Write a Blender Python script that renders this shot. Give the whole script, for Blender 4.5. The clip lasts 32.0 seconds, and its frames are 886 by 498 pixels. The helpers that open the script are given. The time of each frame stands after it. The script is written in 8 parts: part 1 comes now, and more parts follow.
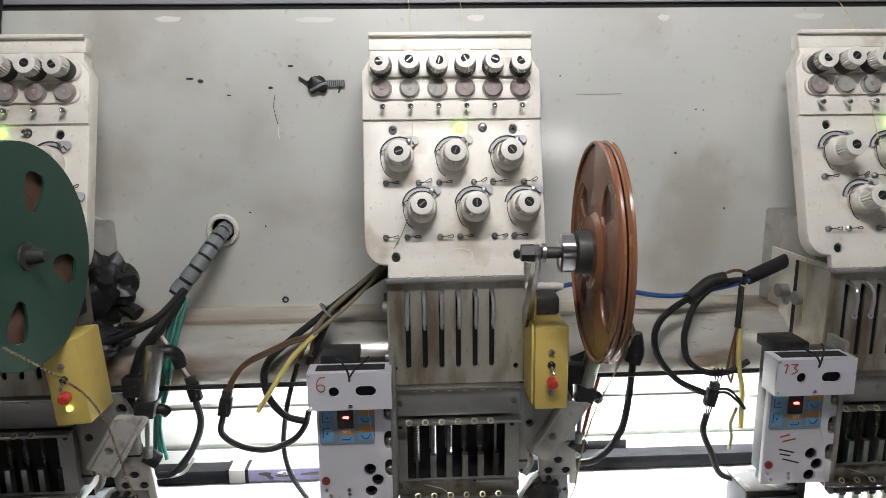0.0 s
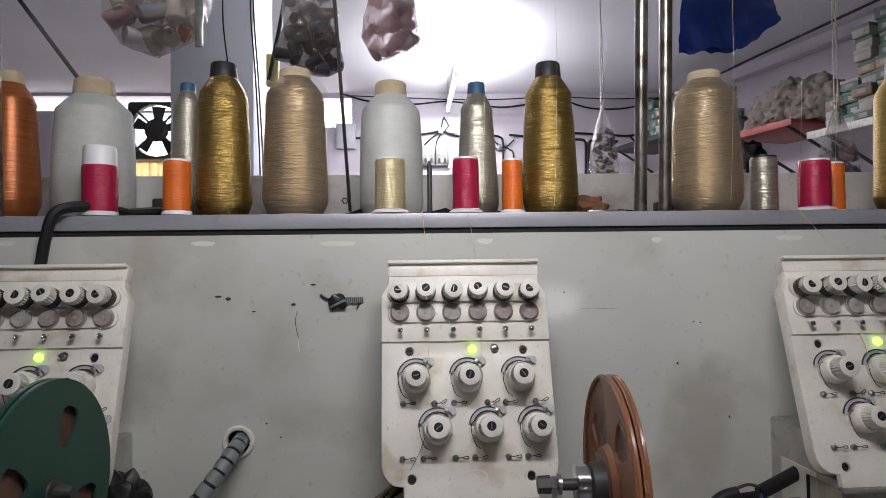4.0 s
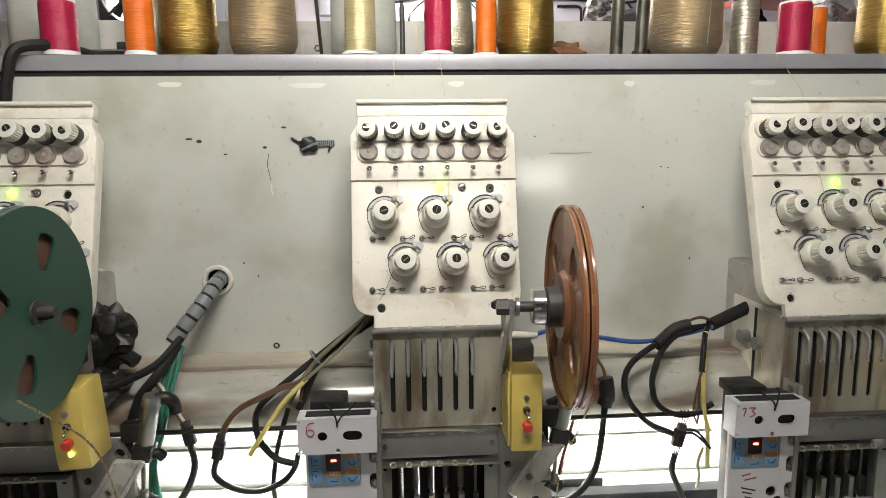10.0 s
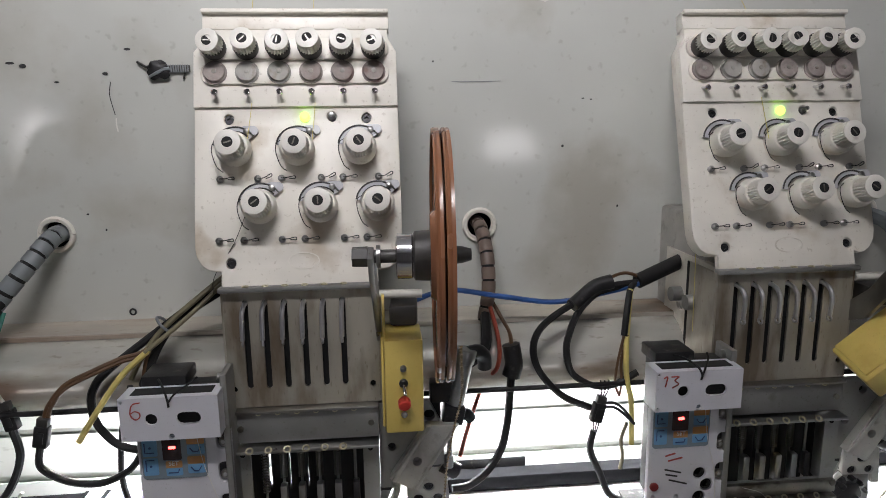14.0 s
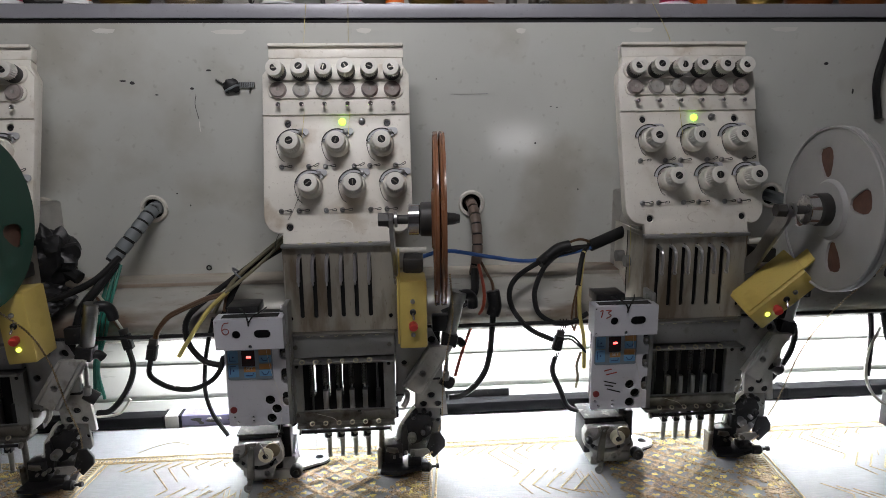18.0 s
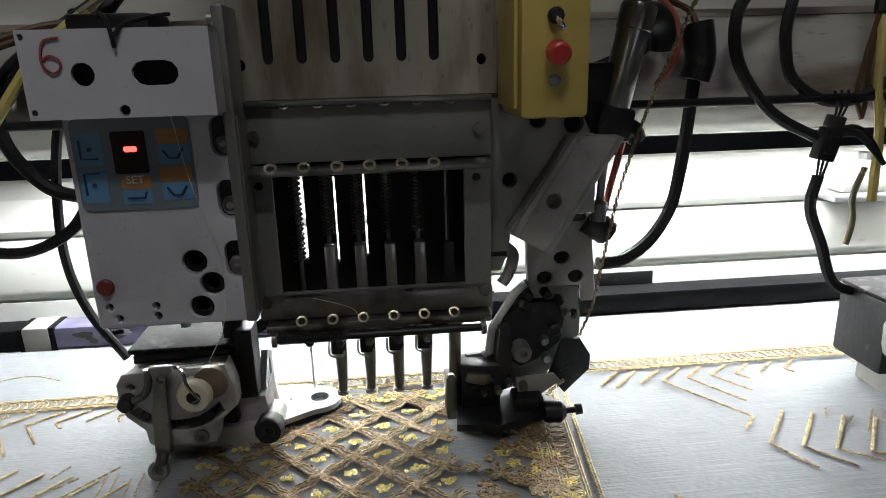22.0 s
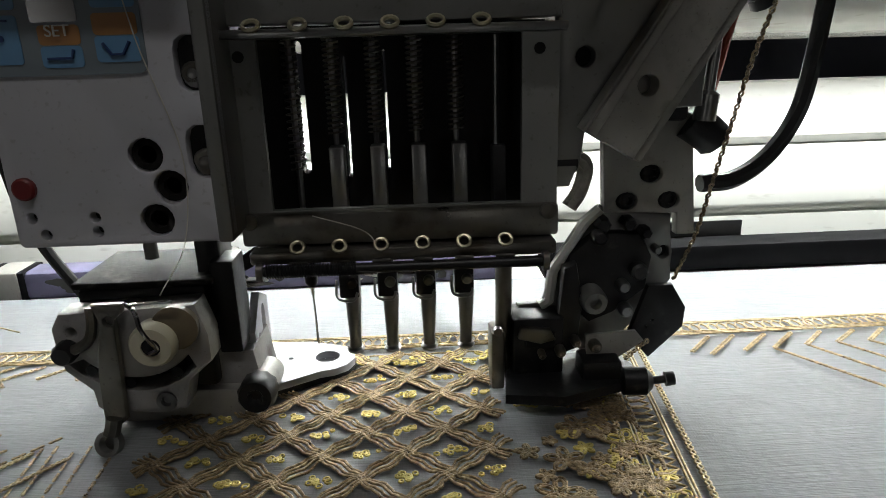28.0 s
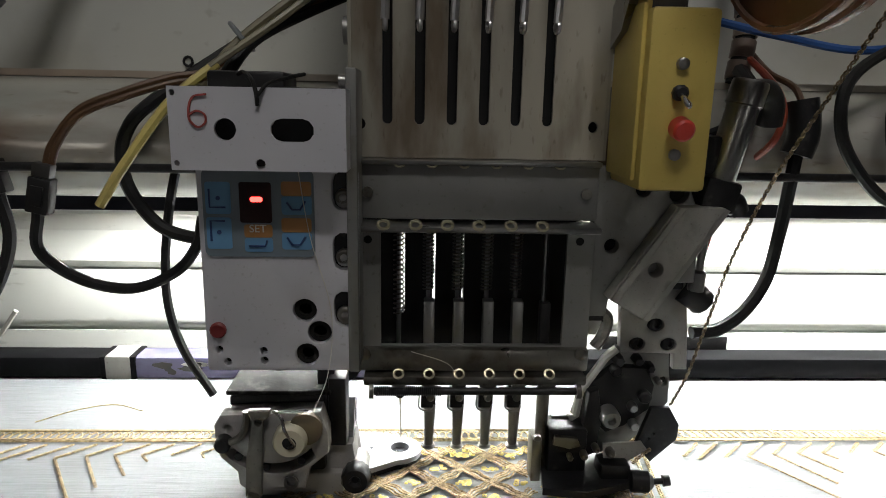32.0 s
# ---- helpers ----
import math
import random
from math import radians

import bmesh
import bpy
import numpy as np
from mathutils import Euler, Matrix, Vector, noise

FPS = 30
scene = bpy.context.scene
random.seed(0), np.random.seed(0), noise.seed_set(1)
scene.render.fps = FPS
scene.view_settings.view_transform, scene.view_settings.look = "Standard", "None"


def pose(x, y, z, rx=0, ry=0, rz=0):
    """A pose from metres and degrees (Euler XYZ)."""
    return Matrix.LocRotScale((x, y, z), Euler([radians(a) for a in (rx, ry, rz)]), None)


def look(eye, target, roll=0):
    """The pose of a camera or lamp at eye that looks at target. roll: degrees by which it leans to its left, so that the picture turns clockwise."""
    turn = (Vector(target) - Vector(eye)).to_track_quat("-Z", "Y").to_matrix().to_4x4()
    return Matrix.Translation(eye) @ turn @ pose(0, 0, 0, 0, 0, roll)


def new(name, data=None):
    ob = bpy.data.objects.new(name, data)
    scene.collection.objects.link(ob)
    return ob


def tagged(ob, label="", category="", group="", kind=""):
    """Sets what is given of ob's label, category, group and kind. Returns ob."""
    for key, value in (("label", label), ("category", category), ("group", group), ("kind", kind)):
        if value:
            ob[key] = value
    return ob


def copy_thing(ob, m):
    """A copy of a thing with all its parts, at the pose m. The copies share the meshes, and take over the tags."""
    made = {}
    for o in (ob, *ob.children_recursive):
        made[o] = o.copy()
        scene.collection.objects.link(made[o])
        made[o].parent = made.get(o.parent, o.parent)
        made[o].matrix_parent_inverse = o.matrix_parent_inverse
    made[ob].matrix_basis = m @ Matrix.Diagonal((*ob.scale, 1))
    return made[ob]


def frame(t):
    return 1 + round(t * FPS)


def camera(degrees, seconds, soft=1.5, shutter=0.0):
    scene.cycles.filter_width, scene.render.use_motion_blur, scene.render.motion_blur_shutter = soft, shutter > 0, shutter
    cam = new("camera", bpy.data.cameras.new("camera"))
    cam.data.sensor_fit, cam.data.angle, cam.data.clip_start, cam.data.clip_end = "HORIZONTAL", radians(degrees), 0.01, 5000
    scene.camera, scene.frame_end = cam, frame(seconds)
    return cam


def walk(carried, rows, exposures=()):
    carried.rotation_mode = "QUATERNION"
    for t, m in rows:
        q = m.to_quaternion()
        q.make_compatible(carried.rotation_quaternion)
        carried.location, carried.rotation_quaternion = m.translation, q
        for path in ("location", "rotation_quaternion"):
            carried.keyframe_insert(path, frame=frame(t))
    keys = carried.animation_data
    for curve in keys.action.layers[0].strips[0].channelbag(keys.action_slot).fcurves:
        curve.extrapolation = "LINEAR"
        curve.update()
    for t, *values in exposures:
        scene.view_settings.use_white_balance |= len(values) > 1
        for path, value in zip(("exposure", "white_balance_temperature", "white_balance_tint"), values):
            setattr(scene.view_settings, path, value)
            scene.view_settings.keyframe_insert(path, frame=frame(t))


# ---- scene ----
cam = camera(68.2, 32.0, soft=0.9)
PATH = [
    (0, (-0.035, -0.686, 0.4), (0.053, 1.272, 0.005), -0.7),
    (0.5, (-0.037, -0.682, 0.415), (0.077, 1.299, 0.161), -0.7),
    (1, (-0.043, -0.692, 0.433), (0.079, 1.304, 0.38), -1.1),
    (1.5, (-0.055, -0.703, 0.456), (0.028, 1.293, 0.545), -0.9),
    (2, (-0.05, -0.7, 0.459), (0.053, 1.296, 0.516), -0.8),
    (2.5, (-0.05, -0.701, 0.459), (0.062, 1.295, 0.51), -1.1),
    (4.5, (-0.052, -0.718, 0.474), (0.054, 1.277, 0.56), -0.6),
    (5, (-0.046, -0.73, 0.496), (0.078, 1.252, 0.731), -0.8),
    (5.5, (-0.045, -0.754, 0.515), (0.077, 1.207, 0.888), -1.6),
    (6, (-0.046, -0.759, 0.514), (0.072, 1.204, 0.876), -1.5),
    (6.5, (-0.044, -0.759, 0.51), (0.08, 1.209, 0.845), -1.7),
    (7, (-0.042, -0.754, 0.509), (0.084, 1.217, 0.823), -1.8),
    (7.5, (-0.039, -0.754, 0.506), (0.09, 1.221, 0.79), -1.9),
    (8, (-0.04, -0.746, 0.487), (0.065, 1.248, 0.595), -1.7),
    (8.5, (-0.038, -0.741, 0.473), (0.071, 1.256, 0.49), -1.0),
    (9, (-0.031, -0.73, 0.445), (0.091, 1.262, 0.322), -1.2),
    (9.5, (-0.031, -0.727, 0.436), (0.086, 1.256, 0.21), -0.8),
    (10, (-0.031, -0.725, 0.428), (0.095, 1.248, 0.124), -0.6),
    (10.5, (-0.025, -0.726, 0.421), (0.097, 1.228, 0.015), -0.6),
    (11, (-0.021, -0.703, 0.403), (0.134, 1.243, -0.034), -0.2),
    (11.5, (0.002, -0.638, 0.373), (0.098, 1.308, -0.074), -1.4),
    (12, (0.025, -0.596, 0.365), (0.113, 1.371, 0.015), -1.3),
    (12.5, (0.056, -0.612, 0.385), (0.158, 1.362, 0.08), -1.6),
    (13, (0.069, -0.625, 0.388), (0.233, 1.337, 0.037), -0.8),
    (13.5, (0.072, -0.628, 0.386), (0.256, 1.33, 0.025), -0.8),
    (14, (0.067, -0.63, 0.386), (0.247, 1.324, 0.0), -0.8),
    (14.5, (0.062, -0.638, 0.388), (0.238, 1.315, -0.004), -0.9),
    (16.5, (0.036, -0.747, 0.398), (0.273, 1.201, 0.013), 0.0),
    (17, (0.045, -0.781, 0.395), (0.246, 1.169, -0.001), 0.1),
    (17.5, (0.056, -0.814, 0.408), (0.235, 1.138, 0.009), -0.5),
    (18, (0.061, -0.83, 0.397), (0.209, 1.124, -0.006), -0.7),
    (18.5, (0.065, -0.847, 0.404), (0.2, 1.11, 0.012), -1.0),
    (19, (0.073, -0.865, 0.401), (0.201, 1.094, 0.018), -0.8),
    (19.5, (0.067, -0.876, 0.402), (0.191, 1.08, 0.006), -0.9),
    (20, (0.063, -0.863, 0.388), (0.191, 1.086, -0.041), -0.9),
    (20.5, (0.015, -0.759, 0.357), (0.111, 1.194, -0.063), 0.5),
    (21, (-0.014, -0.625, 0.28), (0.076, 1.325, -0.159), 1.2),
    (21.5, (-0.007, -0.525, 0.217), (0.102, 1.406, -0.294), 0.8),
    (22, (0.006, -0.44, 0.179), (0.181, 1.472, -0.382), -1.6),
    (22.5, (-0.002, -0.414, 0.172), (0.208, 1.497, -0.379), -1.1),
    (23, (0.012, -0.415, 0.156), (0.089, 1.483, -0.468), -1.0),
    (23.5, (0.013, -0.415, 0.149), (0.085, 1.486, -0.468), -0.9),
    (24, (0.01, -0.393, 0.137), (0.107, 1.508, -0.477), -0.8),
    (24.5, (0.008, -0.379, 0.135), (0.115, 1.526, -0.466), -0.5),
    (25, (0.005, -0.365, 0.122), (0.164, 1.543, -0.456), -0.8),
    (25.5, (0.007, -0.359, 0.126), (0.123, 1.556, -0.436), -1.4),
    (26, (0.004, -0.361, 0.124), (0.108, 1.559, -0.428), -1.2),
    (26.5, (0.001, -0.357, 0.118), (0.098, 1.561, -0.44), -1.4),
    (28.5, (0.009, -0.367, 0.131), (0.062, 1.538, -0.476), -1.6),
    (29, (0.002, -0.368, 0.134), (0.038, 1.543, -0.455), -1.2),
    (29.5, (-0.006, -0.374, 0.139), (0.02, 1.542, -0.433), -0.5),
    (30, (-0.016, -0.393, 0.159), (0.009, 1.541, -0.35), -0.4),
    (30.5, (-0.029, -0.415, 0.169), (0.031, 1.525, -0.312), 0.9),
    (31, (-0.026, -0.427, 0.183), (0.075, 1.516, -0.282), 1.4),
    (31.5, (-0.029, -0.434, 0.187), (0.038, 1.513, -0.267), 1.2),
    (32, (-0.028, -0.439, 0.19), (0.054, 1.509, -0.258), 1.1),
]
EXPOSURES = [(0.0, 0.2, 6350, 14), (2.0, -0.22, 6150, 16), (2.5, -0.22, 6150, 16), (5.0, -0.5, 6350, 16), (6.0, -0.25, 6300, 16), (7.0, -0.25, 6250, 16), (8.0, -0.48, 6600, 14), (9.0, 0.15, 6950, 12), (10.0, 0.42, 6950, 9), (11.0, 0.35, 6600, 11), (12.0, -0.18, 6550, 12),
             (13.0, -0.12, 6450, 14), (14.0, -0.15, 6300, 16), (16.5, -0.3, 6300, 16), (17.0, -0.33, 6300, 16), (18.0, -0.72, 6300, 16), (19.0, -1.0, 6350, 17), (20.0, -1.75, 6400, 15), (21.0, -2.65, 6450, 15), (21.6, -1.8, 6400, 12), (22.0, -1.35, 6350, 12),
             (23.0, -1.9, 6450, 11), (24.0, -1.95, 6450, 10), (25.0, -1.65, 6450, 10), (26.0, -2.1, 6500, 10), (28.5, -1.85, 6500, 10), (29.0, -1.85, 6500, 10), (29.5, -1.3, 6500, 10), (30.2, -0.35, 6550, 10), (31.0, -0.1, 6600, 10), (32.0, -1.0, 6600, 11)]
walk(cam, [(t, look(eye, target, roll)) for t, eye, target, roll in PATH], EXPOSURES)

# ---- light: daylight from the openings, work lamp, ceiling tube, and added fill lamps ----
world = bpy.data.worlds.new("world")
scene.world = world
world.use_nodes = True
sky = world.node_tree.nodes.new("ShaderNodeTexSky")
sky.sky_type, sky.sun_disc, sky.sun_elevation, sky.sun_rotation = "NISHITA", False, radians(40), radians(10)
world.node_tree.links.new(sky.outputs[0], world.node_tree.nodes["Background"].inputs[0])
world.node_tree.nodes["Background"].inputs[1].default_value = 0.07


def area(name, m, sx, sy, watts, colour):
    lamp = bpy.data.lights.new(name, "AREA")
    lamp.shape, lamp.size, lamp.size_y, lamp.energy, lamp.color = "RECTANGLE", sx, sy, watts, colour
    ob = new(name, lamp)
    ob.matrix_world = m
    return ob


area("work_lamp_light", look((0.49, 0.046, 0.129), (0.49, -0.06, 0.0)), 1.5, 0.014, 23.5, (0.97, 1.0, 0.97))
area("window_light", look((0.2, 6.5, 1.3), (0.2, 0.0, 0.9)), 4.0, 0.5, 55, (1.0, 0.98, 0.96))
area("doorway_light", look((-2.265, -4.3, 0.25), (0.0, 0.0, 0.3)), 0.3, 0.40, 6, (1.0, 0.99, 0.96))
area("doorway_light_far", look((1.02, -4.3, 0.2), (0.2, 0.0, 0.3)), 0.38, 0.20, 3, (1.0, 0.99, 0.96))
# added fill close to the heads for their sideways falloff; no lamp stands there
area("fill_light_front", look((0.0, -0.57, 0.87), (0.0, 0.0, 0.50)), 0.34, 0.05, 4.6, (1.0, 0.985, 0.96))
# added upward fill that brightens the ceiling
area("fill_light_front_up", look((0.0, -0.57, 0.90), (0.3, 1.6, 2.7)), 0.34, 0.05, 4, (1.0, 0.985, 0.97))
area("tube_lamp_light", look((0.36, 5.2, 2.07), (0.36, 5.2, 0.0)), 0.03, 1.2, 45, (0.98, 0.99, 1.0))
area("tube_lamp_light_up", look((0.36, 4.6, 1.95), (0.36, 4.6, 3.0)), 0.10, 1.2, 60, (0.98, 0.99, 1.0))
# added fill below the ceiling to lift the back room's walls
area("fill_light_aisle", look((0.0, 3.6, 2.22), (0.0, 3.6, 0.0)), 1.2, 0.05, 125, (0.98, 0.99, 1.0))
# added fill that brightens the pillar's near face; no tube is known here
area("fill_light_near", look((-0.9, 1.3, 2.24), (-0.9, 1.5, 0.0)), 1.2, 0.05, 14, (0.96, 0.98, 1.0))

# ---- materials ----
def mat(name, base, rough=0.5, metal=0.0, var=0.12, scale=30.0, bump=0.15, bscale=300.0, dirt=None, dirt_at=0.6, dirt_scale=12.0, stretch=(1, 1, 1), spec=0.5, coat=0.0, alpha=1.0):
    m = bpy.data.materials.new(name)
    m.use_nodes = True
    nt = m.node_tree
    n, ln = nt.nodes, nt.links
    b = n["Principled BSDF"]
    tc, mp = n.new("ShaderNodeTexCoord"), n.new("ShaderNodeMapping")
    mp.inputs["Scale"].default_value = stretch
    ln.new(tc.outputs["Object"], mp.inputs[0])
    info = n.new("ShaderNodeObjectInfo")
    add = n.new("ShaderNodeVectorMath")
    add.operation = "ADD"
    ln.new(mp.outputs[0], add.inputs[0])
    ln.new(info.outputs["Random"], add.inputs[1])

    def noisy(s, d):
        x = n.new("ShaderNodeTexNoise")
        x.inputs["Scale"].default_value, x.inputs["Detail"].default_value = s, d
        ln.new(add.outputs[0], x.inputs["Vector"])
        return x

    coarse, fine = noisy(scale, 4), noisy(bscale, 2)
    ramp = n.new("ShaderNodeValToRGB")
    ramp.color_ramp.elements[0].position, ramp.color_ramp.elements[1].position = 0.3, 0.72
    ramp.color_ramp.elements[0].color = (*[c * (1 - var) for c in base], 1)
    ramp.color_ramp.elements[1].color = (*[min(1, c * (1 + 0.6 * var)) for c in base], 1)
    ln.new(coarse.outputs[0], ramp.inputs[0])
    out = ramp.outputs[0]
    if dirt:
        spots = noisy(dirt_scale, 6)
        r2 = n.new("ShaderNodeValToRGB")
        r2.color_ramp.elements[0].position, r2.color_ramp.elements[1].position = dirt_at, min(1.0, dirt_at + 0.14)
        r2.color_ramp.elements[0].color, r2.color_ramp.elements[1].color = (0, 0, 0, 1), (0.75, 0.75, 0.75, 1)
        ln.new(spots.outputs[0], r2.inputs[0])
        mix = n.new("ShaderNodeMix")
        mix.data_type = "RGBA"
        ln.new(r2.outputs[0], mix.inputs["Factor"])
        ln.new(out, mix.inputs[6])
        mix.inputs[7].default_value = (*dirt, 1)
        out = mix.outputs[2]
        specks = noisy(dirt_scale * 14, 2)
        r3 = n.new("ShaderNodeValToRGB")
        r3.color_ramp.elements[0].position, r3.color_ramp.elements[1].position = 0.64, 0.74
        r3.color_ramp.elements[0].color, r3.color_ramp.elements[1].color = (0, 0, 0, 1), (0.32, 0.32, 0.32, 1)
        ln.new(specks.outputs[0], r3.inputs[0])
        mix2 = n.new("ShaderNodeMix")
        mix2.data_type = "RGBA"
        ln.new(r3.outputs[0], mix2.inputs["Factor"])
        ln.new(out, mix2.inputs[6])
        mix2.inputs[7].default_value = (*[c * 0.7 for c in dirt], 1)
        out = mix2.outputs[2]
    ln.new(out, b.inputs["Base Color"])
    rr = n.new("ShaderNodeMapRange")
    rr.inputs["To Min"].default_value, rr.inputs["To Max"].default_value = max(0.04, rough * 0.8), min(1, rough * 1.2)
    ln.new(coarse.outputs[0], rr.inputs["Value"])
    ln.new(rr.outputs[0], b.inputs["Roughness"])
    b.inputs["Metallic"].default_value = metal
    b.inputs["Specular IOR Level"].default_value = spec
    b.inputs["Coat Weight"].default_value = coat
    b.inputs["Coat Roughness"].default_value = 0.09
    b.inputs["Alpha"].default_value = alpha
    if bump:
        bp = n.new("ShaderNodeBump")
        bp.inputs["Strength"].default_value, bp.inputs["Distance"].default_value = bump, 0.0005
        ln.new(fine.outputs[0], bp.inputs["Height"])
        ln.new(bp.outputs[0], b.inputs["Normal"])
    return m


def glow(name, colour, strength):
    m = bpy.data.materials.new(name)
    m.use_nodes = True
    b = m.node_tree.nodes["Principled BSDF"]
    b.inputs["Base Color"].default_value = (*colour, 1)
    b.inputs["Emission Color"].default_value = (*colour, 1)
    b.inputs["Emission Strength"].default_value = strength
    return m


def wound(name, base, metal, rough, turns, depth=0.5, shade=0.85):
    """Thread wound round an upright spool: fine turns as relief and as light and dark strands."""
    m = mat(name, base, rough, metal, 0.12, 40, 0, 300)
    n, ln = m.node_tree.nodes, m.node_tree.links
    b = n["Principled BSDF"]
    tc, bp = n.new("ShaderNodeTexCoord"), n.new("ShaderNodeBump")
    mp3, coarse = n.new("ShaderNodeMapping"), n.new("ShaderNodeTexNoise")
    mp3.inputs["Scale"].default_value = (75, 75, 1.9 * turns) if metal > 0.5 else (22, 22, 1.9 * turns)
    coarse.inputs["Scale"].default_value, coarse.inputs["Detail"].default_value = 1.0, 2
    ln.new(tc.outputs["Object"], mp3.inputs[0])
    ln.new(mp3.outputs[0], coarse.inputs["Vector"])
    bp.inputs["Strength"].default_value, bp.inputs["Distance"].default_value = min(1.0, depth * (2.0 if metal > 0.5 else 1.0)), 0.0008
    mp2, strand, both = n.new("ShaderNodeMapping"), n.new("ShaderNodeTexNoise"), n.new("ShaderNodeMath")
    mp2.inputs["Scale"].default_value = (26, 26, 5.5 * turns)
    strand.inputs["Scale"].default_value, strand.inputs["Detail"].default_value = 1.0, 3
    ln.new(tc.outputs["Object"], mp2.inputs[0])
    ln.new(mp2.outputs[0], strand.inputs["Vector"])
    both.operation = "MULTIPLY_ADD"
    both.inputs[1].default_value = 1.6
    ln.new(strand.outputs[0], both.inputs[0])
    ln.new(coarse.outputs[0], both.inputs[2])
    ln.new(both.outputs[0], bp.inputs["Height"])
    ln.new(bp.outputs[0], b.inputs["Normal"])
    if metal > 0.5:
        tg = n.new("ShaderNodeTangent")
        tg.direction_type, tg.axis = "RADIAL", "Z"
        ln.new(tg.outputs[0], b.inputs["Tangent"])
        b.inputs["Anisotropic"].default_value = 0.75
    old = b.inputs["Base Color"].links[0].from_socket
    mix, mr = n.new("ShaderNodeMix"), n.new("ShaderNodeMapRange")
    mix.data_type, mix.blend_type = "RGBA", "MULTIPLY"
    mr.inputs["From Min"].default_value, mr.inputs["From Max"].default_value = 0.75, 1.85
    mr.inputs["To Min"].default_value, mr.inputs["To Max"].default_value = shade - 0.12, 1.10
    ln.new(both.outputs[0], mr.inputs["Value"])
    comb = n.new("ShaderNodeCombineColor")
    for i in range(3):
        ln.new(mr.outputs[0], comb.inputs[i])
    mix.inputs["Factor"].default_value = 1.0
    ln.new(old, mix.inputs[6])
    ln.new(comb.outputs[0], mix.inputs[7])
    ln.new(mix.outputs[2], b.inputs["Base Color"])
    return m


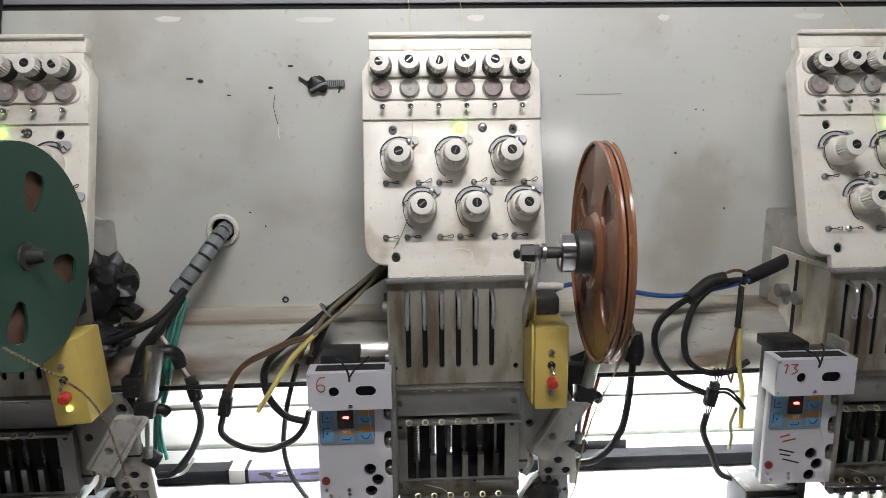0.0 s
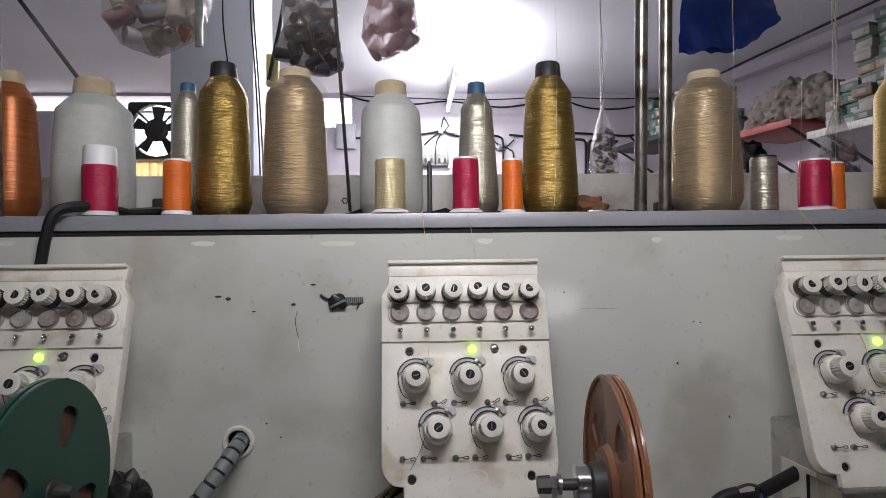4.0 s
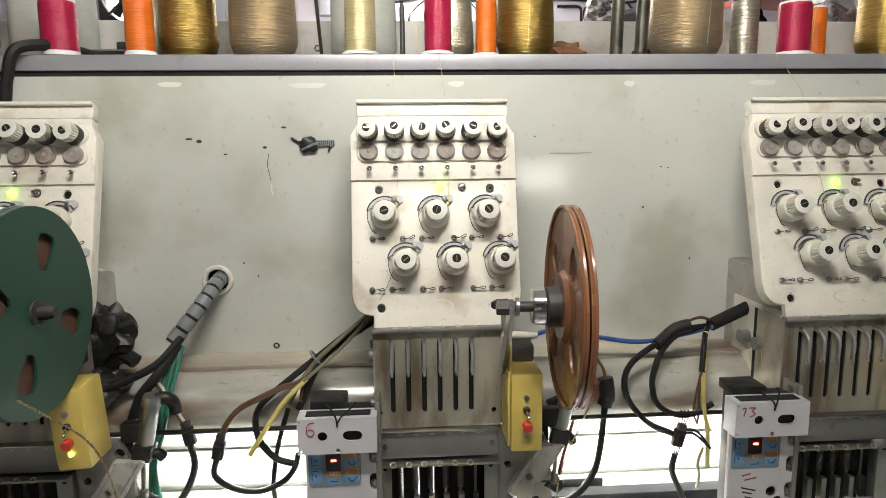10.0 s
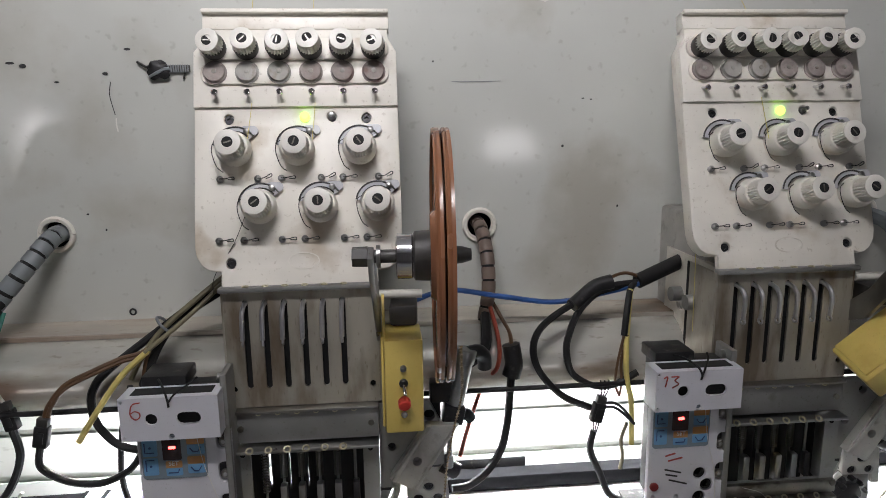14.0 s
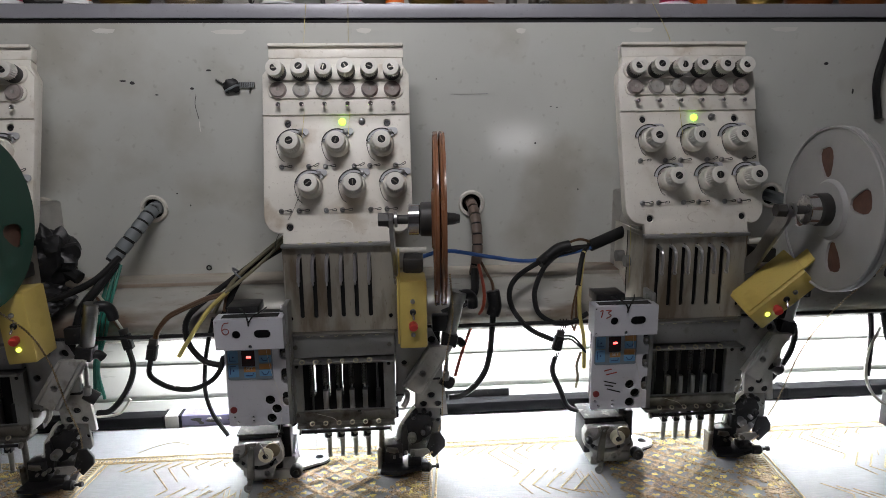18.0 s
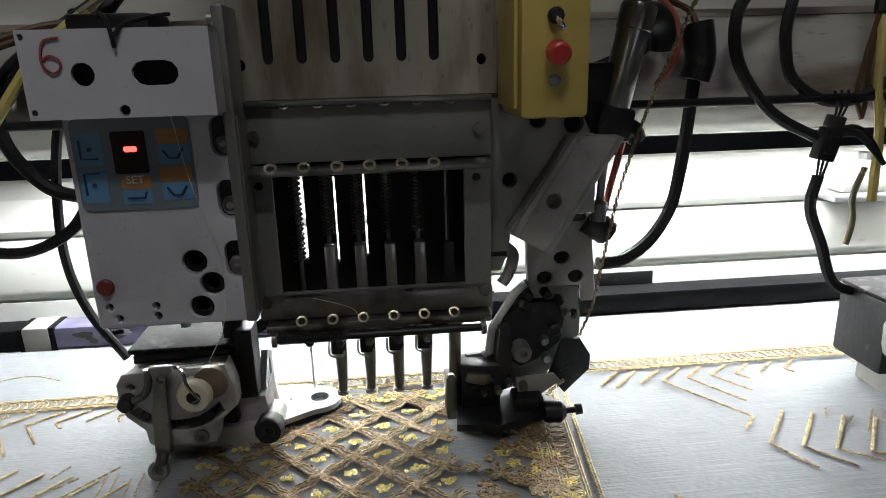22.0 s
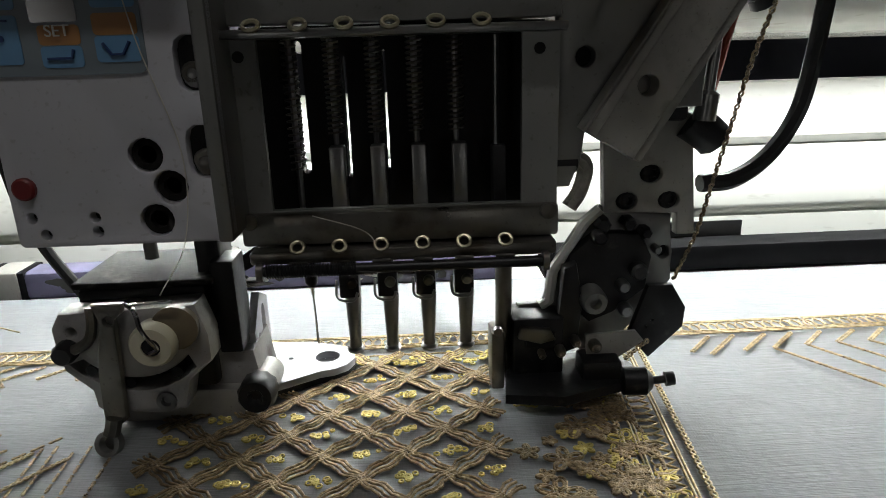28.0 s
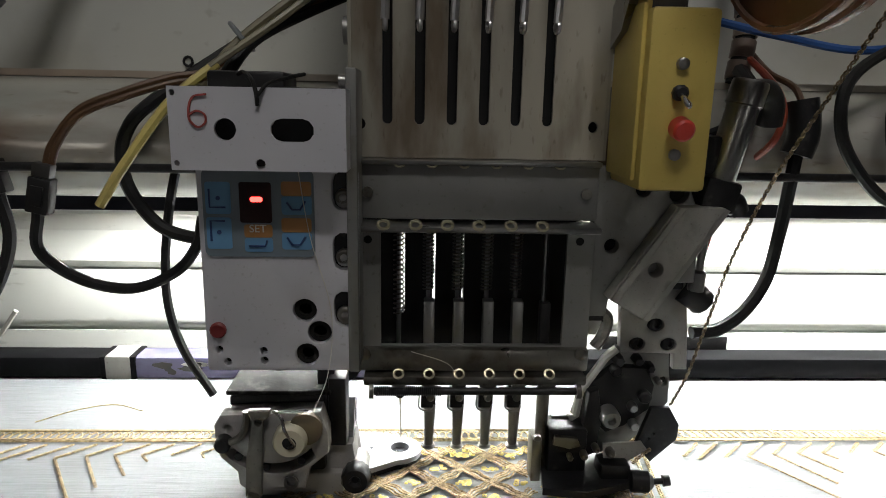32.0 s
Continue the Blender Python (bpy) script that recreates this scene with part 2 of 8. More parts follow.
M = dict(
    beam=mat("beam_paint", (0.55, 0.56, 0.52), 0.5, 0, 0.16, 4, 0.10, 45, dirt=(0.38, 0.36, 0.30), dirt_at=0.56, dirt_scale=7, coat=0.45, spec=0.3),
    beam_low=mat("worn_beam_paint", (0.52, 0.51, 0.46), 0.24, 0.35, 0.35, 14, 0.55, 80, dirt=(0.21, 0.115, 0.06), dirt_at=0.50, dirt_scale=15, stretch=(0.35, 1, 1.3)),
    rust=mat("rusty_ledge", (0.50, 0.46, 0.39), 0.6, 0, 0.3, 22, 0.4, 150, dirt=(0.16, 0.075, 0.035), dirt_at=0.52, dirt_scale=11, stretch=(0.4, 1, 1)),
    ivory=mat("ivory_panel", (0.74, 0.71, 0.635), 0.40, 0, 0.14, 14, 0.12, 260, dirt=(0.42, 0.34, 0.235), dirt_at=0.565, dirt_scale=22),
    knob=mat("knob_plastic", (0.70, 0.68, 0.62), 0.4, 0, 0.08, 50, 0.08, 300, dirt=(0.40, 0.37, 0.32), dirt_at=0.62, dirt_scale=80),
    oldg=mat("aged_grey_plastic", (0.34, 0.33, 0.30), 0.6, 0, 0.25, 60, 0.2, 300, dirt=(0.18, 0.13, 0.09), dirt_at=0.55, dirt_scale=90),
    clearp=mat("cloudy_clear_plastic", (0.60, 0.61, 0.63), 0.2, 0.2, 0.15, 60, 0.1, 300),
    oily=mat("oily_dark_steel", (0.22, 0.21, 0.185), 0.30, 0.85, 0.35, 40, 0.2, 300, dirt=(0.05, 0.035, 0.02), dirt_at=0.52, dirt_scale=45),
    cream=mat("cream_plastic", (0.70, 0.66, 0.50), 0.4, 0, 0.1, 60, 0.05, 300),
    lint=mat("grey_lint", (0.42, 0.40, 0.36), 0.95, 0, 0.35, 200, 0.9, 900),
    browncord=mat("dark_gold_cord", (0.36, 0.265, 0.15), 0.30, 0.55, 0.7, 520, 1.0, 1800),
    tan=mat("tan_plastic", (0.46, 0.37, 0.17), 0.45, 0, 0.15, 60, 0.1, 300, dirt=(0.25, 0.18, 0.08), dirt_at=0.62, dirt_scale=90),
    dark=mat("dark_plastic", (0.035, 0.033, 0.03), 0.5, 0, 0.3, 60, 0.2, 300),
    felt=mat("grey_felt", (0.31, 0.27, 0.25), 0.85, 0, 0.3, 120, 0.4, 500, dirt=(0.14, 0.08, 0.07), dirt_at=0.55, dirt_scale=60),
    barblack=mat("black_bar_paint", (0.007, 0.007, 0.008), 0.7, 0, 0.3, 40, 0.2, 200, spec=0.06),
    # flat black: the shade inside holes, recesses and gaps is put into this colour
    hole=mat("hole_shade_black", (0.01, 0.01, 0.01), 0.8, 0, 0.2, 50, 0, 300),
    steel=mat("steel", (0.34, 0.34, 0.33), 0.30, 1, 0.2, 40, 0.15, 400, dirt=(0.2, 0.17, 0.13), dirt_at=0.62, dirt_scale=40),
    chrome=mat("chrome", (0.75, 0.75, 0.76), 0.14, 1, 0.1, 60, 0.03, 300),
    brass=mat("brass_eyelet", (0.52, 0.48, 0.34), 0.35, 0.8, 0.15, 80, 0.05, 300),
    worn=mat("worn_cover_plate", (0.41, 0.385, 0.32), 0.36, 0.45, 0.25, 12, 0.15, 300, dirt=(0.13, 0.085, 0.045), dirt_at=0.50, dirt_scale=20, stretch=(1.8, 1, 0.5)),
    grey=mat("grey_steel_plate", (0.27, 0.27, 0.26), 0.42, 0.6, 0.2, 16, 0.15, 300, dirt=(0.12, 0.1, 0.07), dirt_at=0.6, dirt_scale=30),
    cast=mat("grey_casting", (0.44, 0.43, 0.40), 0.5, 0.3, 0.2, 40, 0.3, 250, dirt=(0.14, 0.12, 0.1), dirt_at=0.58, dirt_scale=50),
    black=mat("black_metal", (0.018, 0.018, 0.019), 0.42, 0.3, 0.4, 60, 0.25, 300, dirt=(0.10, 0.09, 0.08), dirt_at=0.64, dirt_scale=90),
    white=mat("control_plate_paint", (0.60, 0.60, 0.635), 0.4, 0.1, 0.06, 20, 0.08, 300, dirt=(0.40, 0.38, 0.36), dirt_at=0.68, dirt_scale=36),
    ink=mat("red_ink", (0.36, 0.07, 0.06), 0.7, 0, 0.3, 200, 0, 300),
    blackink=mat("black_mark", (0.03, 0.03, 0.03), 0.7, 0, 0.3, 200, 0, 300),
    blue=mat("keypad_blue", (0.12, 0.28, 0.47), 0.35, 0, 0.08, 60, 0, 300),
    padgrey=mat("keypad_grey", (0.17, 0.21, 0.24), 0.35, 0, 0.08, 60, 0, 300),
    orange_key=mat("keypad_orange", (0.42, 0.20, 0.065), 0.4, 0, 0.1, 60, 0, 300),
    navy=mat("keypad_sign", (0.02, 0.05, 0.16), 0.5, 0, 0.1, 60, 0, 300),
    window=mat("display_window", (0.03, 0.015, 0.015), 0.15, 0, 0.1, 60, 0, 300),
    yellow=mat("yellow_plastic", (0.60, 0.46, 0.12), 0.42, 0, 0.10, 25, 0.15, 350, dirt=(0.5, 0.36, 0.08), dirt_at=0.62, dirt_scale=40),
    darkred=mat("dark_red_cap", (0.20, 0.022, 0.022), 0.45, 0, 0.2, 60, 0.05, 300),
    red=mat("red_plastic", (0.60, 0.05, 0.035), 0.4, 0, 0.1, 60, 0.05, 300),
    brown=mat("brown_reel_plastic", (0.23, 0.10, 0.05), 0.26, 0, 0.12, 20, 0.08, 300, dirt=(0.18, 0.08, 0.05), dirt_at=0.6, dirt_scale=26),
    green=mat("green_reel_plastic", (0.010, 0.055, 0.036), 0.4, 0, 0.12, 20, 0.08, 300),
    feeder=mat("worn_grey_casting", (0.40, 0.39, 0.375), 0.42, 0.25, 0.22, 60, 0.35, 260, dirt=(0.07, 0.055, 0.04), dirt_at=0.55, dirt_scale=70),
    oldcream=mat("grimy_cream_plastic", (0.20, 0.16, 0.10), 0.45, 0, 0.25, 90, 0.1, 300),
    paleg=mat("grey_reel_plastic", (0.36, 0.36, 0.345), 0.42, 0, 0.08, 20, 0.08, 300),
    cordwrap=mat("brown_cord_winding", (0.13, 0.065, 0.045), 0.6, 0, 0.3, 90, 0.5, 500),
    cable=mat("black_cable", (0.016, 0.016, 0.016), 0.55, 0, 0.3, 60, 0.1, 300, spec=0.25),
    sleeve=mat("grey_spiral_sleeve", (0.20, 0.22, 0.23), 0.45, 0, 0.2, 60, 0.1, 300),
    sleeve_brown=mat("brown_spiral_sleeve", (0.17, 0.125, 0.10), 0.45, 0, 0.3, 60, 0.1, 300),
    tealw=mat("green_wire", (0.02, 0.18, 0.13), 0.45, 0, 0.2, 60, 0.05, 300),
    bluew=mat("blue_tube", (0.03, 0.10, 0.32), 0.35, 0, 0.2, 60, 0.05, 300),
    redw=mat("red_wire", (0.30, 0.05, 0.025), 0.45, 0, 0.2, 60, 0.05, 300),
    yelw=mat("yellow_tube", (0.60, 0.50, 0.16), 0.4, 0, 0.2, 60, 0.05, 300),
    brnw=mat("brown_wire", (0.10, 0.05, 0.022), 0.5, 0, 0.2, 60, 0.05, 300),
    olive=mat("olive_cable", (0.17, 0.15, 0.09), 0.45, 0, 0.2, 60, 0.05, 300),
    railp=mat("rail_paint", (0.72, 0.74, 0.74), 0.4, 0.15, 0.06, 8, 0.08, 200, dirt=(0.42, 0.42, 0.42), dirt_at=0.64, dirt_scale=16, stretch=(0.3, 1, 1)),
    chip=mat("bare_worn_paint", (0.66, 0.65, 0.60), 0.35, 0, 0.1, 30, 0.1, 200),
    wire=mat("white_wire", (0.6, 0.58, 0.52), 0.5, 0, 0.2, 60, 0.05, 300),
    alu=mat("aluminium", (0.60, 0.60, 0.61), 0.34, 0.9, 0.08, 12, 0.1, 200, dirt=(0.42, 0.41, 0.40), dirt_at=0.62, dirt_scale=20, stretch=(0.3, 1, 1)),
    shelf=mat("grey_shelf_paint", (0.33, 0.33, 0.36), 0.4, 0.2, 0.12, 10, 0.1, 200, dirt=(0.2, 0.2, 0.2), dirt_at=0.64, dirt_scale=24),
    lid=mat("dusty_worn_lid", (0.03, 0.028, 0.026), 0.7, 0.0, 0.5, 60, 0.6, 200, dirt=(0.13, 0.12, 0.11), dirt_at=0.56, dirt_scale=130, spec=0.15),
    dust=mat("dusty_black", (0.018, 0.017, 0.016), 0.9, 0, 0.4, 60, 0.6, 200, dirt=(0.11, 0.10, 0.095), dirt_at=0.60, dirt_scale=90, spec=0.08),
    table=mat("white_table", (0.80, 0.80, 0.79), 0.35, 0, 0.05, 8, 0.05, 120),
    purple=mat("worn_purple_paint", (0.17, 0.16, 0.27), 0.55, 0, 0.2, 30, 0.3, 200, dirt=(0.03, 0.03, 0.03), dirt_at=0.5, dirt_scale=22, stretch=(0.5, 1, 1)),
    cloth=mat("grey_satin", (0.25, 0.262, 0.275), 0.55, 0, 0.12, 16, 0.0, 900, spec=0.3),
    gold=mat("gold_cord", (0.50, 0.39, 0.21), 0.32, 0.5, 0.55, 480, 0.9, 1700),
    goldb=mat("bright_gold_thread", (0.66, 0.54, 0.16), 0.34, 0.3, 0.3, 300, 0.5, 1200),
    wall=mat("room_wall_paint", (0.57, 0.53, 0.575), 0.7, 0, 0.08, 1.5, 0.2, 40, dirt=(0.5, 0.47, 0.5), dirt_at=0.62, dirt_scale=2),
    ceil=mat("ceiling_paint", (0.72, 0.71, 0.73), 0.75, 0, 0.06, 1.2, 0.2, 40),
    pillar=mat("pillar_paint", (0.70, 0.73, 0.80), 0.7, 0, 0.06, 2, 0.2, 60),
    # dark only so that the unseen front wall bounces little light
    dim=mat("low_bounce_wall", (0.26, 0.25, 0.24), 0.8, 0, 0.15, 1.5, 0.2, 40),
    dimblue=mat("dark_partition", (0.030, 0.032, 0.042), 0.7, 0, 0.3, 4, 0.2, 60),
    railw=mat("pale_rail_paint", (0.74, 0.75, 0.71), 0.35, 0.1, 0.08, 12, 0.08, 200, dirt=(0.5, 0.49, 0.42), dirt_at=0.62, dirt_scale=14, stretch=(0.3, 1, 1)),
    floor=mat("dark_floor", (0.20, 0.19, 0.19), 0.6, 0, 0.2, 3, 0.2, 40),
    led_g=glow("led_green", (0.45, 1.0, 0.08), 3.6), led_r=glow("led_red", (1.0, 0.05, 0.04), 14), led_b=glow("led_blue", (0.08, 0.25, 1.0), 9.0), led_y=glow("led_yellow", (0.8, 1.0, 0.1), 4),
    tube=glow("tube_glow", (1.0, 1.0, 1.0), 14), daylight=glow("daylight", (1.0, 0.99, 0.96), 4.0),
)


# ---- mesh helpers ----
def mesh_of(bm, name, material, smooth=True):
    bmesh.ops.recalc_face_normals(bm, faces=bm.faces)
    me = bpy.data.meshes.new(name)
    bm.to_mesh(me)
    bm.free()
    me.materials.append(M[material] if isinstance(material, str) else material)
    if smooth:
        me.shade_smooth()
        me.set_sharp_from_angle(angle=radians(38))
    return me


def part(name, bm, material, parent=None, label="", smooth=True):
    ob = new(name, mesh_of(bm, name, material, smooth))
    if parent is not None:
        ob.parent = parent
    return tagged(ob, label) if label else ob


def thing(name, label, category, group="", at=(0, 0, 0)):
    ob = new(name)
    ob.empty_display_size = 0.02
    ob.location = at
    return tagged(ob, label, category, group)


def solid(name, bm, material, label, category, group="", kind="", smooth=True):
    return tagged(part(name, bm, material, None, "", smooth), label, category, group, kind)


def setting(name, bm, material, smooth=True):
    return tagged(part(name, bm, material, None, "", smooth), kind="structure")


def box(x0, x1, y0, y1, z0, z1, bev=0.0, bm=None, m=None, seg=2):
    bm = bm or bmesh.new()
    made = bmesh.ops.create_cube(bm, size=1)["verts"]
    for v in made:
        v.co = Vector(((x0 + x1) / 2 + v.co.x * (x1 - x0), (y0 + y1) / 2 + v.co.y * (y1 - y0), (z0 + z1) / 2 + v.co.z * (z1 - z0)))
    if bev:
        edges = {e for v in made for e in v.link_edges}
        r = bmesh.ops.bevel(bm, geom=list(edges), offset=bev, segments=seg, affect="EDGES", profile=0.5)
        made = list({v for f in r["faces"] for v in f.verts} | {v for v in made if v.is_valid})
    if m is not None:
        bmesh.ops.transform(bm, matrix=m, verts=made)
    return bm


def frame_of(p0, p1):
    d = Vector(p1) - Vector(p0)
    return Matrix.Translation(p0) @ d.to_track_quat("Z", "Y").to_matrix().to_4x4(), d.length


def lathe(p0, p1, profile, seg=20, bm=None, ribs=0.0):
    """A turned piece along p0 to p1: profile is (share of the way, radius). ribs: depth of grooves round it."""
    bm = bm or bmesh.new()
    m, length = frame_of(p0, p1)
    rings = []
    for s, r in profile:
        if r <= 0:
            rings.append([bm.verts.new(m @ Vector((0, 0, s * length)))])
        else:
            rings.append([bm.verts.new(m @ Vector(((r - (ribs if i % 2 and 0.05 < s < 0.95 else 0)) * math.cos(2 * math.pi * i / seg), (r - (ribs if i % 2 and 0.05 < s < 0.95 else 0)) * math.sin(2 * math.pi * i / seg), s * length))) for i in range(seg)])
    for a, b in zip(rings, rings[1:]):
        for i in range(seg):
            if len(a) == 1 and len(b) == 1:
                continue
            if len(a) == 1:
                bm.faces.new((a[0], b[i], b[(i + 1) % seg]))
            elif len(b) == 1:
                bm.faces.new((a[i], a[(i + 1) % seg], b[0]))
            else:
                bm.faces.new((a[i], a[(i + 1) % seg], b[(i + 1) % seg], b[i]))
    for ring, flip in ((rings[0], True), (rings[-1], False)):
        if len(ring) > 1:
            bm.faces.new(ring[::-1] if flip else ring)
    return bm


def rod(p0, p1, r, seg=12, bm=None):
    return lathe(p0, p1, [(0, r), (1, r)], seg, bm)


def spline(pts, steps=8):
    pts = [Vector(p) for p in pts]
    ext = [2 * pts[0] - pts[1], *pts, 2 * pts[-1] - pts[-2]]
    out = []
    for a, b, c, d in zip(ext, ext[1:], ext[2:], ext[3:]):
        for k in range(steps):
            t = k / steps
            out.append(0.5 * (2 * b + (c - a) * t + (2 * a - 5 * b + 4 * c - d) * t * t + (3 * b - a - 3 * c + d) * t**3))
    return [*out, pts[-1]]


def tube(pts, r, seg=8, bm=None, steps=8, smooth=True):
    """A round cable through the points."""
    bm = bm or bmesh.new()
    line = spline(pts, steps) if smooth else [Vector(p) for p in pts]
    normal, rings = None, []
    for i, p in enumerate(line):
        d = (line[min(i + 1, len(line) - 1)] - line[max(i - 1, 0)]).normalized()
        if normal is None:
            normal = d.orthogonal().normalized()
        normal = (normal - d * normal.dot(d)).normalized()
        side = d.cross(normal)
        rings.append([bm.verts.new(p + r * (math.cos(2 * math.pi * k / seg) * normal + math.sin(2 * math.pi * k / seg) * side)) for k in range(seg)])
    for a, b in zip(rings, rings[1:]):
        for k in range(seg):
            bm.faces.new((a[k], a[(k + 1) % seg], b[(k + 1) % seg], b[k]))
    bm.faces.new(rings[0][::-1])
    bm.faces.new(rings[-1])
    return bm


def oval(u, v, a, b, seg=16):
    return [(u + a * math.cos(2 * math.pi * i / seg), v + b * math.sin(2 * math.pi * i / seg)) for i in range(seg)]


def slot(u, v, w, h, seg=5):
    """An upright slot of width w and height h."""
    r, out = w / 2, []
    for i in range(seg + 1):
        a = math.pi * i / seg
        out.append((u + r * math.cos(a), v + h / 2 - r + r * math.sin(a)))
    for i in range(seg + 1):
        a = math.pi + math.pi * i / seg
        out.append((u + r * math.cos(a), v - h / 2 + r + r * math.sin(a)))
    return out


def rounded(u0, u1, v0, v1, r, seg=4):
    out = []
    for cu, cv, a0 in ((u1 - r, v1 - r, 0), (u0 + r, v1 - r, 90), (u0 + r, v0 + r, 180), (u1 - r, v0 + r, 270)):
        out += [(cu + r * math.cos(radians(a0 + 90 * i / seg)), cv + r * math.sin(radians(a0 + 90 * i / seg))) for i in range(seg + 1)]
    return out


def plate(outline, holes, depth, m, bm=None, bev=0.0):
    """A flat plate in m's x and y, its face at z = 0 and its back at -depth, with holes that go through."""
    own = bmesh.new()
    edges = []
    for loop in (outline, *holes):
        vs = [own.verts.new((u, v, 0)) for u, v in loop]
        edges += [own.edges.new((a, b)) for a, b in zip(vs, vs[1:] + vs[:1])]
    bmesh.ops.triangle_fill(own, use_beauty=True, use_dissolve=False, edges=edges)
    back = bmesh.ops.extrude_face_region(own, geom=own.faces[:])
    bmesh.ops.translate(own, verts=[g for g in back["geom"] if isinstance(g, bmesh.types.BMVert)], vec=(0, 0, -depth))
    bmesh.ops.recalc_face_normals(own, faces=own.faces)
    if bev:
        rim = [e for e in own.edges if len(e.link_faces) == 2 and e.calc_face_angle() > 0.9 and all(abs(v.co.z) < 1e-6 for v in e.verts)]
        bmesh.ops.bevel(own, geom=rim, offset=bev, segments=2, affect="EDGES", profile=0.5)
    bmesh.ops.transform(own, matrix=m, verts=own.verts)
    if bm is None:
        return own
    me = bpy.data.meshes.new("joined")
    own.to_mesh(me)
    own.free()
    bm.from_mesh(me)
    bpy.data.meshes.remove(me)
    return bm


def facing(y, x=0.0, z=0.0):
    """A plane that faces the camera's side (-y): u is x, v is z."""
    return Matrix(((1, 0, 0, x), (0, 0, -1, y), (0, 1, 0, z), (0, 0, 0, 1)))


def extruded(section, x0, x1, bm=None, cap=True):
    """A profile in (y, z), drawn along x."""
    bm = bm or bmesh.new()
    a = [bm.verts.new((x0, y, z)) for y, z in section]
    b = [bm.verts.new((x1, y, z)) for y, z in section]
    for i in range(len(section)):
        j = (i + 1) % len(section)
        bm.faces.new((a[i], a[j], b[j], b[i]))
    if cap:
        bm.faces.new(a[::-1])
        bm.faces.new(b)
    return bm


def spring(p0, p1, r, turns, wire, bm=None):
    m, length = frame_of(p0, p1)
    n = int(turns * 8)
    return tube([m @ Vector((r * math.cos(2 * math.pi * i / 8), r * math.sin(2 * math.pi * i / 8), length * i / n)) for i in range(n + 1)], wire, 4, bm, smooth=False)


def ring(c, axis, r, wire, seg=14, bm=None):
    m, _ = frame_of(c, Vector(c) + Vector(axis))
    return tube([m @ Vector((r * math.cos(2 * math.pi * i / seg), r * math.sin(2 * math.pi * i / seg), 0)) for i in range(seg + 1)], wire, 6, bm, smooth=False)

# ---- the machine's beam, shelf and table ----
GROMMETS = ((-0.632, 0.287), (-0.364, 0.287), (-0.234, 0.287), (0.161, 0.285), (0.56, 0.287))
bm = plate(rounded(-1.25, 1.35, 0.2, 0.506, 0.002), [oval(x, z, 0.0125, 0.0135, 20) for x, z in GROMMETS], 0.006, facing(0.0))
beam = setting("wall_machine_beam", bm, "beam")
# black block inside the beam, coloured for the shade behind the grommets
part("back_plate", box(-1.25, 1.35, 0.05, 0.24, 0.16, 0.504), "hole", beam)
low = [(0.0, 0.2), (-0.03, 0.2), (-0.046, 0.198), (-0.058, 0.193), (-0.067, 0.186), (-0.074, 0.178), (-0.079, 0.168), (-0.08, 0.158), (-0.077, 0.149), (-0.066, 0.139), (-0.045, 0.130), (-0.015, 0.125), (0.020, 0.123), (0.024, 0.1245), (0.025, 0.150), (0.045, 0.150), (0.045, 0.2)]
part("lower_tube", extruded(low, -1.25, 1.35), "beam_low", beam, "glossy worn lower edge of the beam")
part("ledge", box(-1.25, 1.35, -0.0445, 0.0, 0.2, 0.2025), "rust", beam, "dirty brown ledge")
part("ledge_edge", box(-1.25, 1.35, -0.0462, -0.0447, 0.1985, 0.2020), "rust", beam)
for gx, gz in GROMMETS:
    g = part("grommet", ring((gx, -0.002, gz), (0, -1, 0), 0.0145, 0.0028, 22), "ivory", beam)
part("back_lip", box(-1.25, 1.35, 0.205, 0.2398, 0.136, 0.1598, 0.010, seg=4), "beam_low", beam, "rounded rear lower edge of the beam")
part("under_plate", box(-1.25, 1.35, 0.0452, 0.2048, 0.150, 0.1598), "beam_low", beam)
# black strip that stands for the shadow under the shelf
part("gap_strip", box(-1.25, 1.35, 0.01, 0.2, 0.506, 0.5125), "hole", beam)
wr = random.Random(8)
for k in range(8):
    x, w = -0.62 + 0.17 * k + wr.uniform(-0.03, 0.03), wr.uniform(0.004, 0.024)
    z = 0.4965 + wr.uniform(-0.002, 0.002)
    pts = [(x - w, z + 0.002), (x - w * 0.3, z + 0.004), (x + w, z + 0.003), (x + w * 0.8, z - 0.001), (x + w * 0.2, z - 0.0012 - wr.uniform(0, 0.0015)), (x - w * 0.7, z - 0.001)]
    part("worn_patch", plate(pts, [], 0.0004, facing(-0.0005)), "chip", beam)
# painted marks and small screws on the face
clip = thing("cable_clip", "broken black plastic cable clip stuck on the beam's face", "clip")
bm = bmesh.new()
bmesh.ops.create_icosphere(bm, subdivisions=3, radius=1)
for v in bm.verts:
    f = 1 + 0.45 * noise.noise(v.co * 1.7 + Vector((3.1, 0, 0)))
    v.co = Vector((-0.1295 + v.co.x * 0.0105 * f, -0.004 + v.co.y * 0.0035, 0.4335 + v.co.z * 0.0078 * f))
part("knot", bm, "black", clip)
part("strap", box(-0.1215, -0.1015, -0.0030, -0.0008, 0.4318, 0.4378, 0.0004), "dark", clip)
for k in range(9):
    part("tooth", box(-0.1205 + 0.0021 * k, -0.1193 + 0.0021 * k, -0.0036, -0.0031, 0.4314, 0.4382), "sleeve", clip)
part("tail", tube([(-0.139, -0.003, 0.436), (-0.144, -0.0025, 0.439), (-0.147, -0.002, 0.441)], 0.0012, 6), "dark", clip)
part("loop", tube([(-0.136, -0.005, 0.428), (-0.129, -0.007, 0.431), (-0.123, -0.006, 0.434), (-0.119, -0.004, 0.4345)], 0.0016, 6), "sleeve", clip)
